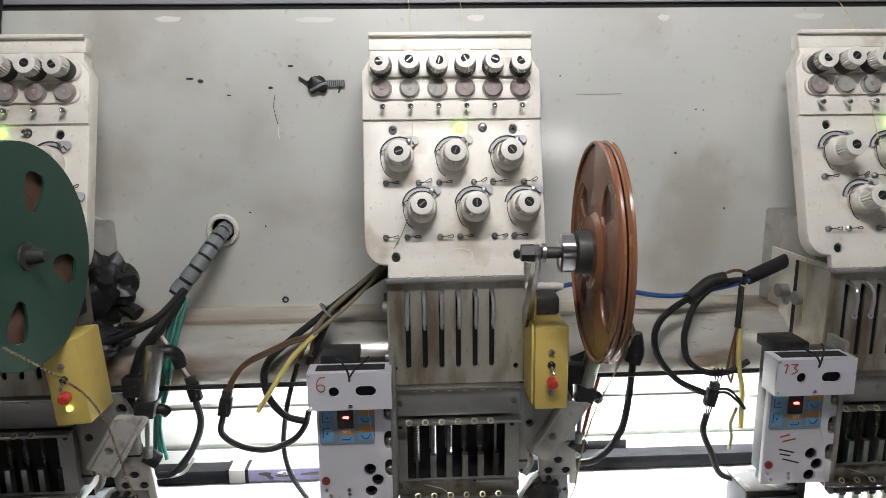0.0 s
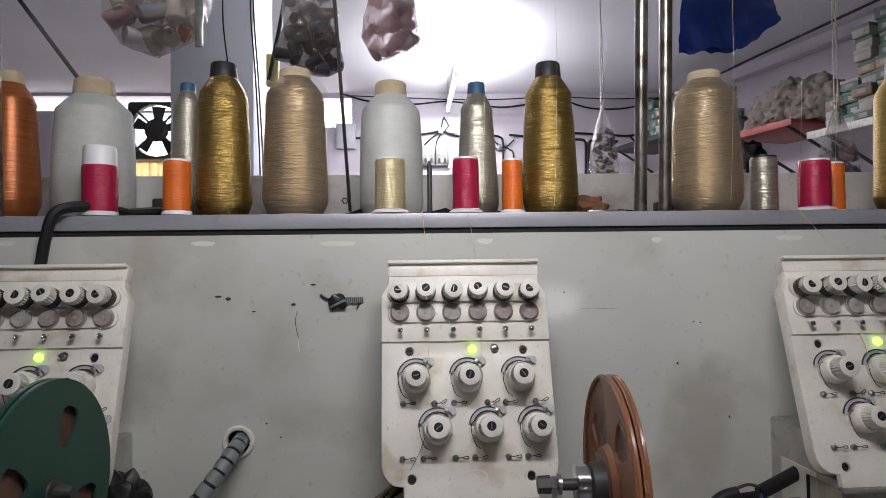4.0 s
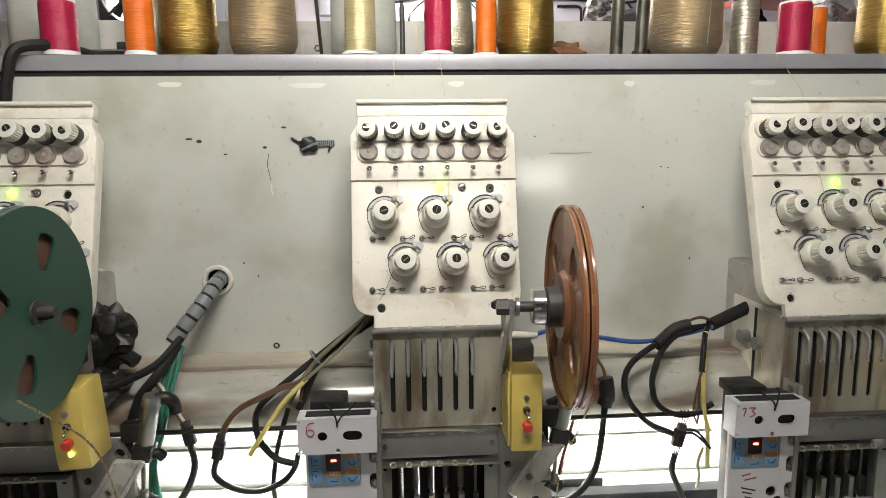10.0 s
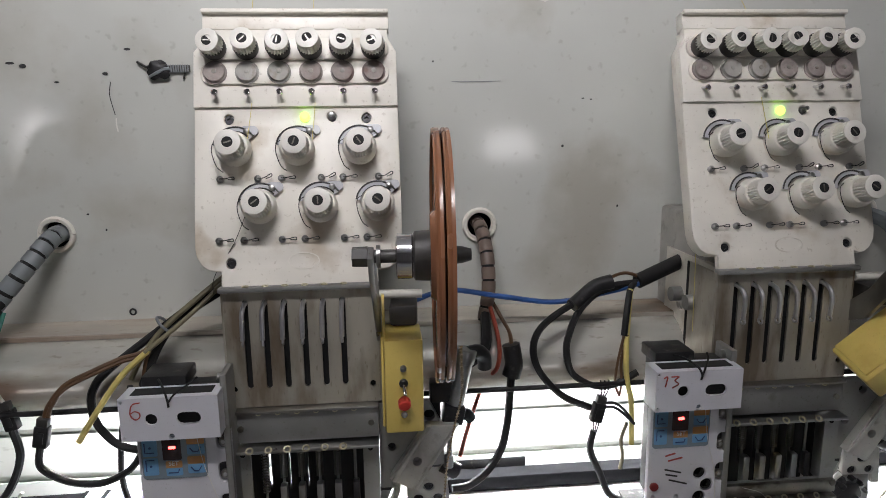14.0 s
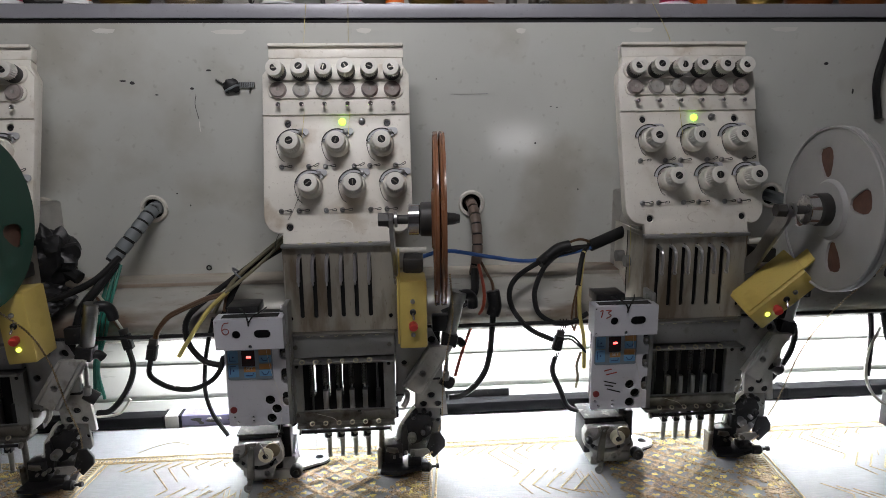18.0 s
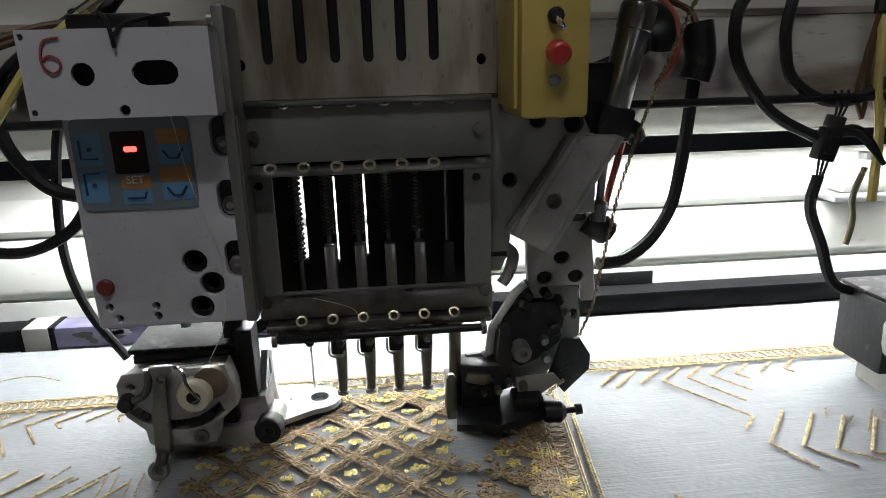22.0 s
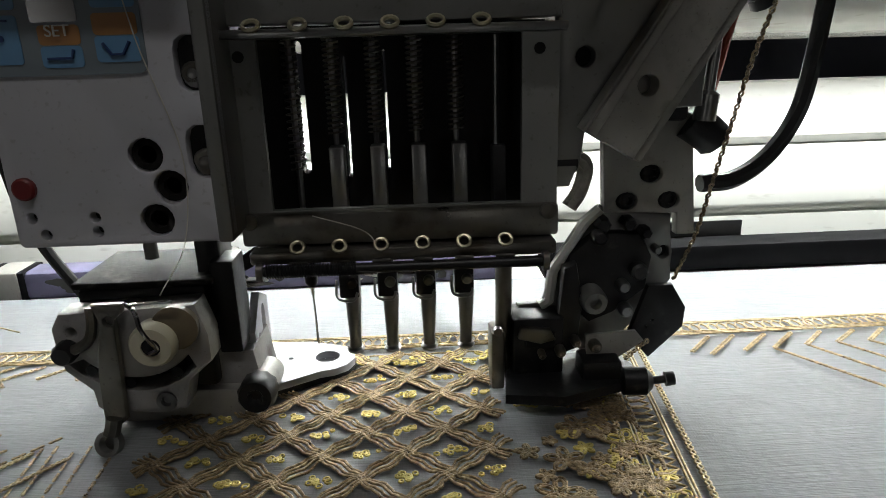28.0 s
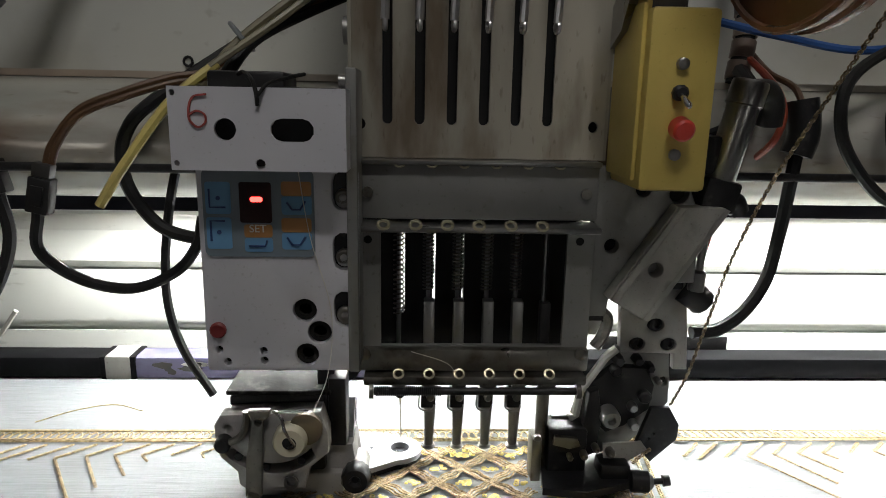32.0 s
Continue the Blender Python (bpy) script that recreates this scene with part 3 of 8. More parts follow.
part("tail", tube([(-0.106, -0.002, 0.4318), (-0.108, -0.002, 0.4255)], 0.0009, 6), "dark", clip)
for px, pz, a, b in ((-0.245, 0.438, 0.003, 0.002), (-0.176, 0.431, 0.0025, 0.0015), (-0.155, 0.452, 0.003, 0.0012), (0.243, 0.36, 0.0012, 0.0014), (-0.19, 0.29, 0.0008, 0.0012), (0.62, 0.455, 0.003, 0.002), (0.66, 0.42, 0.0012, 0.0035), (-0.2555, 0.4405, 0.004, 0.0012), (-0.218, 0.424, 0.0022, 0.0008), (0.262, 0.405, 0.0014, 0.0006), (0.270, 0.404, 0.0012, 0.0006), (0.118, 0.44, 0.0009, 0.0009), (-0.205, 0.305, 0.0012, 0.0009), (0.30, 0.30, 0.0008, 0.0014)):
    part("scuff", plate(oval(px, pz, a, b, 7), [], 0.0006, facing(-0.0007)), "blackink", beam)
part("scratch", tube([(0.135, -0.0005, 0.4215), (0.160, -0.0005, 0.4213), (0.182, -0.0005, 0.4217)], 0.0003, 4), "sleeve", beam)
part("drip", tube([(-0.1705, -0.0005, 0.392), (-0.1708, -0.0005, 0.386), (-0.1702, -0.0005, 0.380)], 0.0006, 4), "chip", beam)
part("scratch", tube([(-0.172, -0.0006, 0.424), (-0.174, -0.0006, 0.412), (-0.171, -0.0006, 0.395)], 0.0004, 4), "blackink", beam)
for sx in (-0.174,):
    part("screw", ring((sx, -0.001, 0.21), (0, -1, 0), 0.0028, 0.0009, 12), "black", beam)
part("shaft", rod((-1.25, -0.094, 0.152), (1.35, -0.094, 0.152), 0.0024), "black", beam, "thin dark steel shaft under the beam")

shelf = setting("shelf", box(-1.25, 1.35, 0.006, 0.216, 0.5125, 0.529, 0.0012), "shelf")
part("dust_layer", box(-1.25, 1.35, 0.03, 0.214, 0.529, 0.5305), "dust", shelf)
back = setting("wall_shelf_back_board", box(-1.25, 1.35, 0.217, 0.235, 0.50, 0.603, 0.003), mat("grimy_back_board", (0.50, 0.485, 0.45), 0.55, 0, 0.25, 9, 0.2, 120, dirt=(0.22, 0.185, 0.15), dirt_at=0.54, dirt_scale=13))
part("emblem", ring((-0.141, 0.2165, 0.566), (0, -1, 0), 0.004, 0.0009, 6), "blackink", back)

table = setting("table", box(-1.6, 1.7, -0.75, 0.75, -0.073, -0.017, 0.002), "table")

partition = setting("wall_low_partition", box(-1.7, 1.9, 1.20, 1.26, -0.9, 0.32, 0.004), "dimblue")
for wx, wz, ww, wa in ((1.150, 0.092, 0.050, 52), (1.172, 0.096, 0.042, 8), (1.200, 0.085, 0.055, 60), (1.225, 0.098, 0.040, 75)):
    part("written_bar", plate(rounded(0, ww, -0.003, 0.003, 0.002), [], 0.001, facing(1.1988, wx, wz) @ Matrix.Rotation(radians(wa), 4, "Z")), "wire", partition)

# ---- one embroidery head, built at x = 0 ----
PV, PW = Vector((0, 0.2953, 0.9554)), Vector((0, -0.9554, 0.2953))
PANEL = Matrix(((1, 0, 0, 0), (0, 0.2953, -0.9554, -0.105), (0, 0.9554, 0.2953, 0.335), (0, 0, 0, 1)))


def on_panel(u, v, w=0.0):
    return PANEL @ Vector((u, v, w))


def turned(u, v, w0, w1, profile, seg=20, ribs=0.0, bm=None, lean=(0, 0)):
    return lathe(on_panel(u, v, w0), on_panel(u + lean[0], v + lean[1], w1), profile, seg, bm, ribs)


SIX = [[(0.004, 0.005), (-0.001, 0.004), (-0.003, 0.0), (-0.003, -0.005), (0.0, -0.0078), (0.003, -0.006), (0.003, -0.003), (0.0, -0.0015), (-0.003, -0.003)]]
THIRTEEN = [[(-0.006, 0.003), (-0.003, 0.004), (-0.0045, -0.004)], [(0.0, 0.004), (0.006, 0.004), (0.003, 0.001), (0.006, -0.002), (0.001, -0.005)]]


def lettering(words, size, m):
    """Flat raised letters in the built-in font, as a mesh."""
    cu = bpy.data.curves.new("letters", "FONT")
    cu.body, cu.size, cu.extrude, cu.align_x, cu.align_y = words, size, 0.05 * size, "CENTER", "CENTER"
    ob = bpy.data.objects.new("letters", cu)
    me = bpy.data.meshes.new_from_object(ob)
    bm = bmesh.new()
    bm.from_mesh(me)
    bm.transform(m)
    bpy.data.objects.remove(ob)
    bpy.data.meshes.remove(me)
    bpy.data.curves.remove(cu)
    return bm


def build_head(at, ink, leds=True):
    h = thing("embroidery_machine_unit", "ivory and grey embroidery machine head with six needles under the beam", "embroidery machine", "machine units along the beam")
    # tension panel
    out = [(-0.0785, 0.112), (-0.0785, -0.036)]
    out += [(-0.0625 + 0.016 * math.cos(radians(a)), -0.044 + 0.020 * math.sin(radians(a))) for a in (180, 205, 230, 250, 270)]
    out += [(-0.0585, -0.0645), (-0.0585, -0.080), (0.062, -0.080), (0.062, -0.0645)]
    out += [(0.066 + 0.016 * math.cos(radians(a)), -0.046 + 0.020 * math.sin(radians(a))) for a in (270, 290, 310, 335, 360)]
    out += [(0.082, 0.112), (0.0755, 0.124), (0.0755, 0.131), (-0.072, 0.131), (-0.072, 0.124)]
    holes = [oval(u, v, 0.0038, 0.0042, 12) for u, v in ((-0.052, 0.0565), (0.0565, 0.0565), (0.0288, 0.058), (-0.051, -0.058), (0.0565, -0.0575))]
    panel = part("tension_panel", plate(out, holes, 0.006, PANEL, bev=0.0012), "ivory", h)
    part("panel_case", plate([(u * 0.985, v) for u, v in out if v > -0.07], [], 0.010, PANEL @ Matrix.Translation((0, 0, -0.0062))), "ivory", h)
    part("panel_core", plate(rounded(-0.008, 0.030, -0.060, 0.118, 0.006), [], 0.052, PANEL @ Matrix.Translation((0, 0, -0.0163))), "cast", h)
    part("flange", box(-0.0725, 0.0765, 0.131, 0.1465, -0.012, 0.0, 0.001, m=PANEL), "ivory", panel)
    part("lip", box(-0.0725, 0.0765, 0.143, 0.1465, 0.0, 0.005, 0.001, m=PANEL), "ivory", panel)
    part("upper_cover", plate([(-0.0785, 0.0655), (0.082, 0.0655), (0.082, 0.111), (0.0725, 0.123), (-0.069, 0.123), (-0.0785, 0.111)], [], 0.0028, PANEL @ Matrix.Translation((0, 0, 0.003)), bev=0.001), "ivory", panel)
    part("knob_bar", plate(rounded(-0.073, 0.0755, 0.1035, 0.121, 0.008), [], 0.0035, PANEL @ Matrix.Translation((0, 0, 0.0068)), bev=0.0008), "ivory", panel)
    part("disc_bar", plate(rounded(-0.0725, 0.0755, 0.0835, 0.101, 0.008), [], 0.0025, PANEL @ Matrix.Translation((0, 0, 0.0056)), bev=0.0008), "ivory", panel)
    for u, v in ((-0.052, 0.0565), (0.0565, 0.0565), (-0.051, -0.058), (0.0565, -0.0575)):
        part("socket_screw", lathe(on_panel(u, v, -0.0055), on_panel(u, v, -0.002), [(0, 0.0037), (1, 0.0035), (1, 0.0018), (0.4, 0.0016)], 10), "black", panel)
    part("toggle", turned(0.0288, 0.058, -0.004, 0.006, [(0, 0.0034), (0.4, 0.003), (0.45, 0.0016), (1, 0.0019), (1.05, 0)], 10), "steel", panel)
    # six small tension knobs, with their felt discs and pins below
    for i in range(6):
        u = -0.061 + 0.02487 * i
        lean = (0.0006 * ((i * 37) % 5 - 2), 0.0005 * ((i * 23) % 5 - 2))
        k = part("small_knob", turned(u, 0.1115, 0.0068, 0.0165, [(0, 0.0094), (0.75, 0.0098), (1, 0.0090)], 18), "dark", h, "dark collar of a small tension knob")
        part("cap", turned(u, 0.1115, 0.0155, 0.0268, [(0, 0.0088), (0.06, 0.0094), (0.70, 0.0092), (0.74, 0.0090), (0.98, 0.0088), (1, 0.0082), (1, 0.0040), (0.955, 0.0038), (0.95, 0.0)], 48, 0.0011, lean=lean), "knob", k, "ribbed white plastic cap")
        a = radians(40 * i)
        part("recess", turned(u + lean[0] * 0.9, 0.1115 + lean[1] * 0.9, 0.0240, 0.0265, [(0, 0.0041), (1, 0.0040), (1, 0)], 16), "hole", k)
        part("slotted_screw", box(-0.0026, 0.0026, -0.00045, 0.00045, 0.0028, 0.0033, m=PANEL @ Matrix.Translation((u + lean[0], 0.1115 + lean[1], 0.0235)) @ Matrix.Rotation(a, 4, "Z")), "oily", k)
        d = part("tension_disc", turned(u, 0.0925, 0.0056, 0.0096, [(0, 0.0094), (0.35, 0.0094), (0.4, 0.0084), (1, 0.0078), (1.02, 0.0)], 20), ("felt", "oldg", "oldg", "felt", "felt", "felt")[i], h)
        part("button", turned(u, 0.0925, 0.0095, 0.0106, [(0, 0.0020), (0.6, 0.0018), (1, 0.0)], 12), "oldg", d)
        part("pin", turned(u, 0.0775, 0.003, 0.013, [(0, 0.0012), (0.66, 0.0012), (0.70, 0.0024), (0.85, 0.0027), (0.97, 0.0018), (1, 0)], 10, lean=(0.0008, -0.0035)), "chrome", h)
    # six large tension knobs with check springs
    for row, us in ((0.0300, (-0.0465, 0.002, 0.0505)), (-0.0155, (-0.0275, 0.0190, 0.0635))):
        for u in us:
            br = plate([(u + r * math.cos(radians(a)), row + 0.002 + r * math.sin(radians(a))) for r, arc in ((0.0176, range(35, 171, 15)), (0.0128, range(170, 34, -15))) for a in arc], [], 0.0014, PANEL @ Matrix.Translation((0, 0, 0.0030)))
            b = part("guide_bracket", br, "clearp", h)
            part("bracket_rim", tube([on_panel(u + 0.0172 * math.cos(radians(a)), row + 0.002 + 0.0172 * math.sin(radians(a)), 0.0034) for a in range(35, 171, 15)], 0.0007, 5), "dark", b)
            part("bracket_rim", tube([on_panel(u + 0.0134 * math.cos(radians(a)), row + 0.002 + 0.0134 * math.sin(radians(a)), 0.0034) for a in range(40, 166, 15)], 0.0006, 5), "dark", b)
            part("bracket_ear", plate(rounded(u + 0.004, u + 0.0175, row + 0.0125, row + 0.0200, 0.0034), [], 0.0014, PANEL @ Matrix.Translation((0, 0, 0.0032))), "clearp", b)
            part("bracket_screw", turned(u + 0.009, row + 0.0155, 0.002, 0.0055, [(0, 0.0026), (0.8, 0.0026), (1, 0.0012)], 10), "steel", b)
            k = part("large_knob", turned(u, row, 0.0, 0.0165, [(0, 0.0118), (0.35, 0.0134), (0.75, 0.0134), (0.95, 0.0116), (1, 0.009)], 26), "ivory", h)
            part("cap", turned(u, row, 0.0150, 0.0305, [(0, 0.0098), (0.06, 0.0106), (0.70, 0.0100), (0.74, 0.0098), (0.97, 0.0096), (1, 0.0088), (1, 0.0042), (0.955, 0.0040), (0.95, 0)], 52, 0.0012), "knob", k, "ribbed white plastic cap")
            part("recess", turned(u, row, 0.0280, 0.0302, [(0, 0.0043), (1, 0.0042), (1, 0)], 16), "hole", k)
            part("slotted_screw", box(-0.0028, 0.0028, -0.0005, 0.0005, 0.0026, 0.0032, m=PANEL @ Matrix.Translation((u, row, 0.0272)) @ Matrix.Rotation(1.2 + 20 * u, 4, "Z")), "oily", k)
            part("check_spring", tube([on_panel(u - 0.010, row + 0.008, 0.008), on_panel(u - 0.0155, row + 0.004, 0.010), on_panel(u - 0.0160, row - 0.004, 0.010), on_panel(u - 0.0125, row - 0.014, 0.009), on_panel(u - 0.008, row - 0.018, 0.008)], 0.00035, 5), "black", k)
    # hooked thread guides
    for v, us in ((0.0079, (-0.0586, -0.0297, -0.0115, 0.0195, 0.0365, 0.0646)), (-0.0406, (-0.0594, -0.0406, -0.0115, 0.006, 0.0365, 0.0541))):
        for n, u in enumerate(us):
            g = part("thread_guide", turned(u, v, 0.0, 0.0035, [(0, 0.0028), (0.7, 0.0028), (1, 0.0014)], 10), "steel", h)
            e = 0.002 if n % 2 and v > 0 else 0.0
            part("hook", tube([on_panel(u, v, 0.0035), on_panel(u + 0.005, v, 0.0045), on_panel(u + 0.0105, v + 0.0012 + e, 0.004), on_panel(u + 0.0110, v - 0.0008 + e, 0.004), on_panel(u + 0.0065, v - 0.0008, 0.004)], 0.00042, 5), "dark", g)
    led = part("status_led", turned(0.0075, 0.0575, 0.0, 0.0042, [(0, 0.0040), (0.5, 0.0040), (0.85, 0.0028), (1, 0)], 14), "led_g", h, "lit green lamp")
    em = plate(oval(0.0045, -0.0575, 0.0125, 0.0068, 24), [oval(0.0045, -0.0575, 0.0115, 0.0058, 24)], 0.0006, PANEL @ Matrix.Translation((0, 0, 0.0005)))
    part("emblem", em, "ivory", panel)

    # arm casting behind, and its left flange
    part("arm", box(-0.054, 0.056, -0.094, 0.002, 0.134, 0.30, 0.004), "cast", h)
    part("lower_arm", box(0.002, 0.056, -0.094, 0.002, 0.060, 0.1338, 0.004), "cast", h)
    part("side_flange", plate([(-0.105, 0.262), (-0.012, 0.262), (-0.012, 0.165), (-0.06, 0.178), (-0.08, 0.205), (-0.105, 0.212)], [oval(-0.075, 0.226, 0.009, 0.011, 14), oval(-0.045, 0.218, 0.009, 0.011, 14)], 0.006, Matrix(((0, 0, -1, -0.0565), (1, 0, 0, -0.012), (0, 1, 0, 0), (0, 0, 0, 1)))), "ivory", h)
    for y in (-0.087, -0.057):
        part("boss", rod((-0.054, y, 0.223), (-0.066, y, 0.223), 0.007, 12), "grey", h)

    # slotted cover over the take-up levers
    xs = [-0.042 + 0.0150 * i for i in range(6)]
    cover = part("lever_cover", plate([(-0.0585, 0.1625), (0.0605, 0.1625), (0.0605, 0.259), (-0.0585, 0.259)], [slot(x, 0.2145, 0.0047, 0.073) for x in xs] + [oval(0.055, 0.178, 0.0024, 0.0026, 10), oval(-0.0545, 0.178, 0.0024, 0.0026, 10)], 0.0022, facing(-0.1275)), "worn", h, "stained cover plate with six long slots")
    # black box behind the slots: their inner shade as colour
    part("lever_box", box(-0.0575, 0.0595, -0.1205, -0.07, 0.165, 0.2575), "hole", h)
    part("cover_side", box(-0.0600, -0.0586, -0.1275, -0.08, 0.1625, 0.259), "worn", cover)
    part("cover_side", box(0.0606, 0.0620, -0.1275, -0.08, 0.1625, 0.259), "worn", cover)
    part("hinge_bar", box(-0.0605, 0.0625, -0.134, -0.124, 0.2585, 0.2625, 0.0012), "grey", h)
    for x in xs:
        part("hinge_eyelet", ring((x + 0.002, -0.1305, 0.2628), (0, 0, 1), 0.0024, 0.0006, 10), "brass", h)
        lev = tube([(x, -0.112, 0.2470), (x, -0.130, 0.2480), (x, -0.1395, 0.2440), (x, -0.1420, 0.2360), (x - 0.0004, -0.1415, 0.2230)], 0.0019, 8)
        tl_ = part("take_up_lever", lev, "alu", h)
        part("lever_loop", ring((x - 0.0004, -0.1412, 0.2210), (1, 0.2, 0), 0.0022, 0.0010, 12), "alu", tl_)
    part("cover_lip", box(-0.0572, 0.0585, -0.1365, -0.1255, 0.1600, 0.1622, 0.0005), "steel", h)
    part("middle_strip", box(-0.0572, 0.0585, -0.1330, -0.12, 0.1340, 0.1600, 0.001), "grey", h)
    for sx in (-0.051, 0.0525):
        part("strip_screw", rod((sx, -0.1330, 0.147), (sx, -0.1345, 0.147), 0.0026, 12), "oily", h)
    for x in xs:
        part("lip_eyelet", ring((x + 0.006, -0.1345, 0.1600), (0, -0.5, 1), 0.0021, 0.0005, 10), "brass", h)
    part("eyelet_bar", box(-0.0572, 0.0585, -0.1440, -0.126, 0.1295, 0.1325, 0.0008), "steel", h, "bright steel bar with eyelets")
    # needle case window
    frame_bm = plate([(-0.0565, 0.0585), (0.0580, 0.0585), (0.0580, 0.1295), (-0.0565, 0.1295)], [[(-0.0450, 0.0705), (0.0450, 0.0705), (0.0450, 0.1294), (-0.0450, 0.1294)]], 0.003, facing(-0.1330))
    fr = part("needle_case_frame", frame_bm, "grey", h)
    part("corner_screw", rod((0.051, -0.1335, 0.124), (0.051, -0.1325, 0.124), 0.002, 10), "hole", fr)
    part("corner_screw", rod((-0.051, -0.1335, 0.124), (-0.051, -0.1325, 0.124), 0.002, 10), "hole", fr)
    # back coloured black for the case's unlit inside; slits let backlight through
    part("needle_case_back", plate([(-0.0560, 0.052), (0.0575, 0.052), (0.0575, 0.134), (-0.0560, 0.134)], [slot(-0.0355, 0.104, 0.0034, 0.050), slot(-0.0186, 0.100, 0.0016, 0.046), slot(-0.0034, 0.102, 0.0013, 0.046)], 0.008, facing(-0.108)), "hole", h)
    for sx in (-0.0562, 0.0547):
        part("case_side", box(sx, sx + 0.003, -0.1298, -0.094, 0.0600, 0.1295), "grey", fr)
    part("lower_plate", box(-0.0560, 0.0580, -0.1375, -0.128, 0.0585, 0.0700, 0.0012), "oily", h, "oily dark steel plate over the needle clamps")
    part("foot_bar", box(-0.0530, 0.0565, -0.1425, -0.118, 0.0530, 0.0578, 0.001), "oily", h)
    for i in range(6):
        part("eyelet_tab", box(-0.0395 + 0.0148 * i, -0.0325 + 0.0148 * i, -0.1425, -0.1400, 0.0500, 0.0545, 0.0006), "oily", h)
    part("rod_spring", spring((-0.0470, -0.1450, 0.0515), (-0.0150, -0.1450, 0.0515), 0.0024, 34, 0.00030), "black", h)
    for sx in (-0.0525, 0.0540):
        part("plate_screw", lathe((sx, -0.1375, 0.068), (sx, -0.1395, 0.068), [(0, 0.003), (0.7, 0.003), (1, 0.002)], 12), "oily", h)
    for i, x in enumerate(xs):
        ex = -0.0430 + 0.0146 * i
        e = part("eyelet", ring((ex, -0.1450, 0.1335), (0, -0.62, 0.78), 0.0025, 0.0008, 14), "brass", h)
        fx = -0.0360 + 0.0148 * i
        part("eyelet", ring((fx, -0.1415, 0.0590), (0, -0.7, 0.7), 0.0023, 0.0007, 12), "brass", h)
        # needle bars with their springs
        part("needle_bar", rod((fx - 0.0005, -0.120, 0.060), (fx - 0.0005, -0.120, 0.129), 0.0012, 8), "steel", h)
        if i < 5:
            part("needle_bar_spring", spring((fx - 0.0005, -0.120, 0.096 if i else 0.083), (fx - 0.0005, -0.120, 0.131), 0.0027, 19, 0.00048), "oily", h)
        if 1 <= i <= 4:
            part("clamp_block", box(fx - 0.0027, fx + 0.0027, -0.129, -0.122, 0.068, 0.0920, 0.0005), "steel", h)
    part("clamp_block", box(0.0355, 0.0405, -0.125, -0.118, 0.068, 0.0900, 0.0005), "black", h)
    # presser rod, needle and presser feet
    pr = part("presser_rod", rod((-0.0480, -0.1450, 0.0515), (0.0510, -0.1450, 0.0515), 0.0019, 10), "black", h)
    part("rod_collar", rod((-0.0500, -0.1450, 0.0515), (-0.0478, -0.1450, 0.0515), 0.0036, 12), "oily", pr)
    part("rod_collar", rod((0.0508, -0.1450, 0.0515), (0.0530, -0.1450, 0.0515), 0.0036, 12), "oily", pr)
    nd = part("needle_clamp", lathe((-0.0358, -0.1210, 0.0530), (-0.0358, -0.1210, 0.0370), [(0, 0.0026), (0.9, 0.0026), (1, 0.0018)], 12), "black", h)
    part("needle", lathe((-0.0358, -0.1210, 0.044), (-0.0352, -0.1210, 0.0110), [(0, 0.0008), (0.3, 0.0008), (0.35, 0.0004), (0.95, 0.0004), (1, 0)], 7), "chrome", nd)
    for i in range(1, 5):
        fx = -0.0362 + 0.0150 * i
        f = part("presser_foot", lathe((fx + 0.0012, -0.1200, 0.0330), (fx + 0.0008, -0.1200, 0.0090), [(0, 0.0030), (0.1, 0.0033), (0.85, 0.0024), (1, 0.0026)], 14), "steel", h, "dark oily steel presser foot")
        part("foot_ring", ring((fx + 0.0008, -0.1200, 0.0085), (0, 0, 1), 0.0024, 0.0013, 14), "steel", f)
        part("foot_clamp", box(fx - 0.0036, fx + 0.0042, -0.1240, -0.1165, 0.0320, 0.0420, 0.0008), "black", f)
        part("foot_neck", box(fx - 0.0026, fx + 0.0030, -0.1225, -0.1180, 0.0420, 0.0530, 0.0005), "black", f)
        part("clamp_screw", lathe((fx + 0.0014, -0.1240, 0.0385), (fx + 0.0014, -0.1262, 0.0385), [(0, 0.0022), (0.7, 0.0022), (1, 0.0014)], 10), "oily", f)
        part("wire_clip", tube([(fx - 0.0044, -0.1245, 0.0400), (fx - 0.0046, -0.1258, 0.0340), (fx - 0.0020, -0.1268, 0.0322), (fx + 0.0022, -0.1268, 0.0322), (fx + 0.0036, -0.1262, 0.0350)], 0.0006, 5), "steel", f)
    part("guide_tube", rod((0.0405, -0.1190, 0.055), (0.0400, -0.1190, -0.0070), 0.0034, 14), "oily", h, "greenish steel guide tube")
    part("guide_block", box(0.0345, 0.0400, -0.1255, -0.113, -0.0105, 0.0150, 0.001), "oily", h)
    part("guide_clip", lathe((0.0370, -0.1255, 0.0160), (0.0370, -0.1275, 0.0160), [(0, 0.0022), (1, 0.0018)], 10), "steel", h)

    # control plate with keypad and box
    cp_holes = [oval(-0.0780, 0.0955, 0.0054, 0.0054, 16), oval(-0.0715, 0.0850, 0.0054, 0.0054, 16), oval(-0.0775, 0.0742, 0.0054, 0.0054, 16)]
    cp_holes += [slot(-0.0603, z, 0.0090, 0.0170) for z in (0.1500, 0.1230, 0.0960)]
    cp_holes += [oval(u, v, 0.0017, 0.0018, 10) for u, v in ((-0.1172, 0.0765), (-0.1137, 0.0707), (-0.0972, 0.0760), (-0.0970, 0.0713))]
    cp = part("control_plate", plate(rounded(-0.1228, -0.0535, 0.0665, 0.1600, 0.002), cp_holes, 0.0045, facing(-0.1550), bev=0.0006), "white", h, "light grey painted control plate")
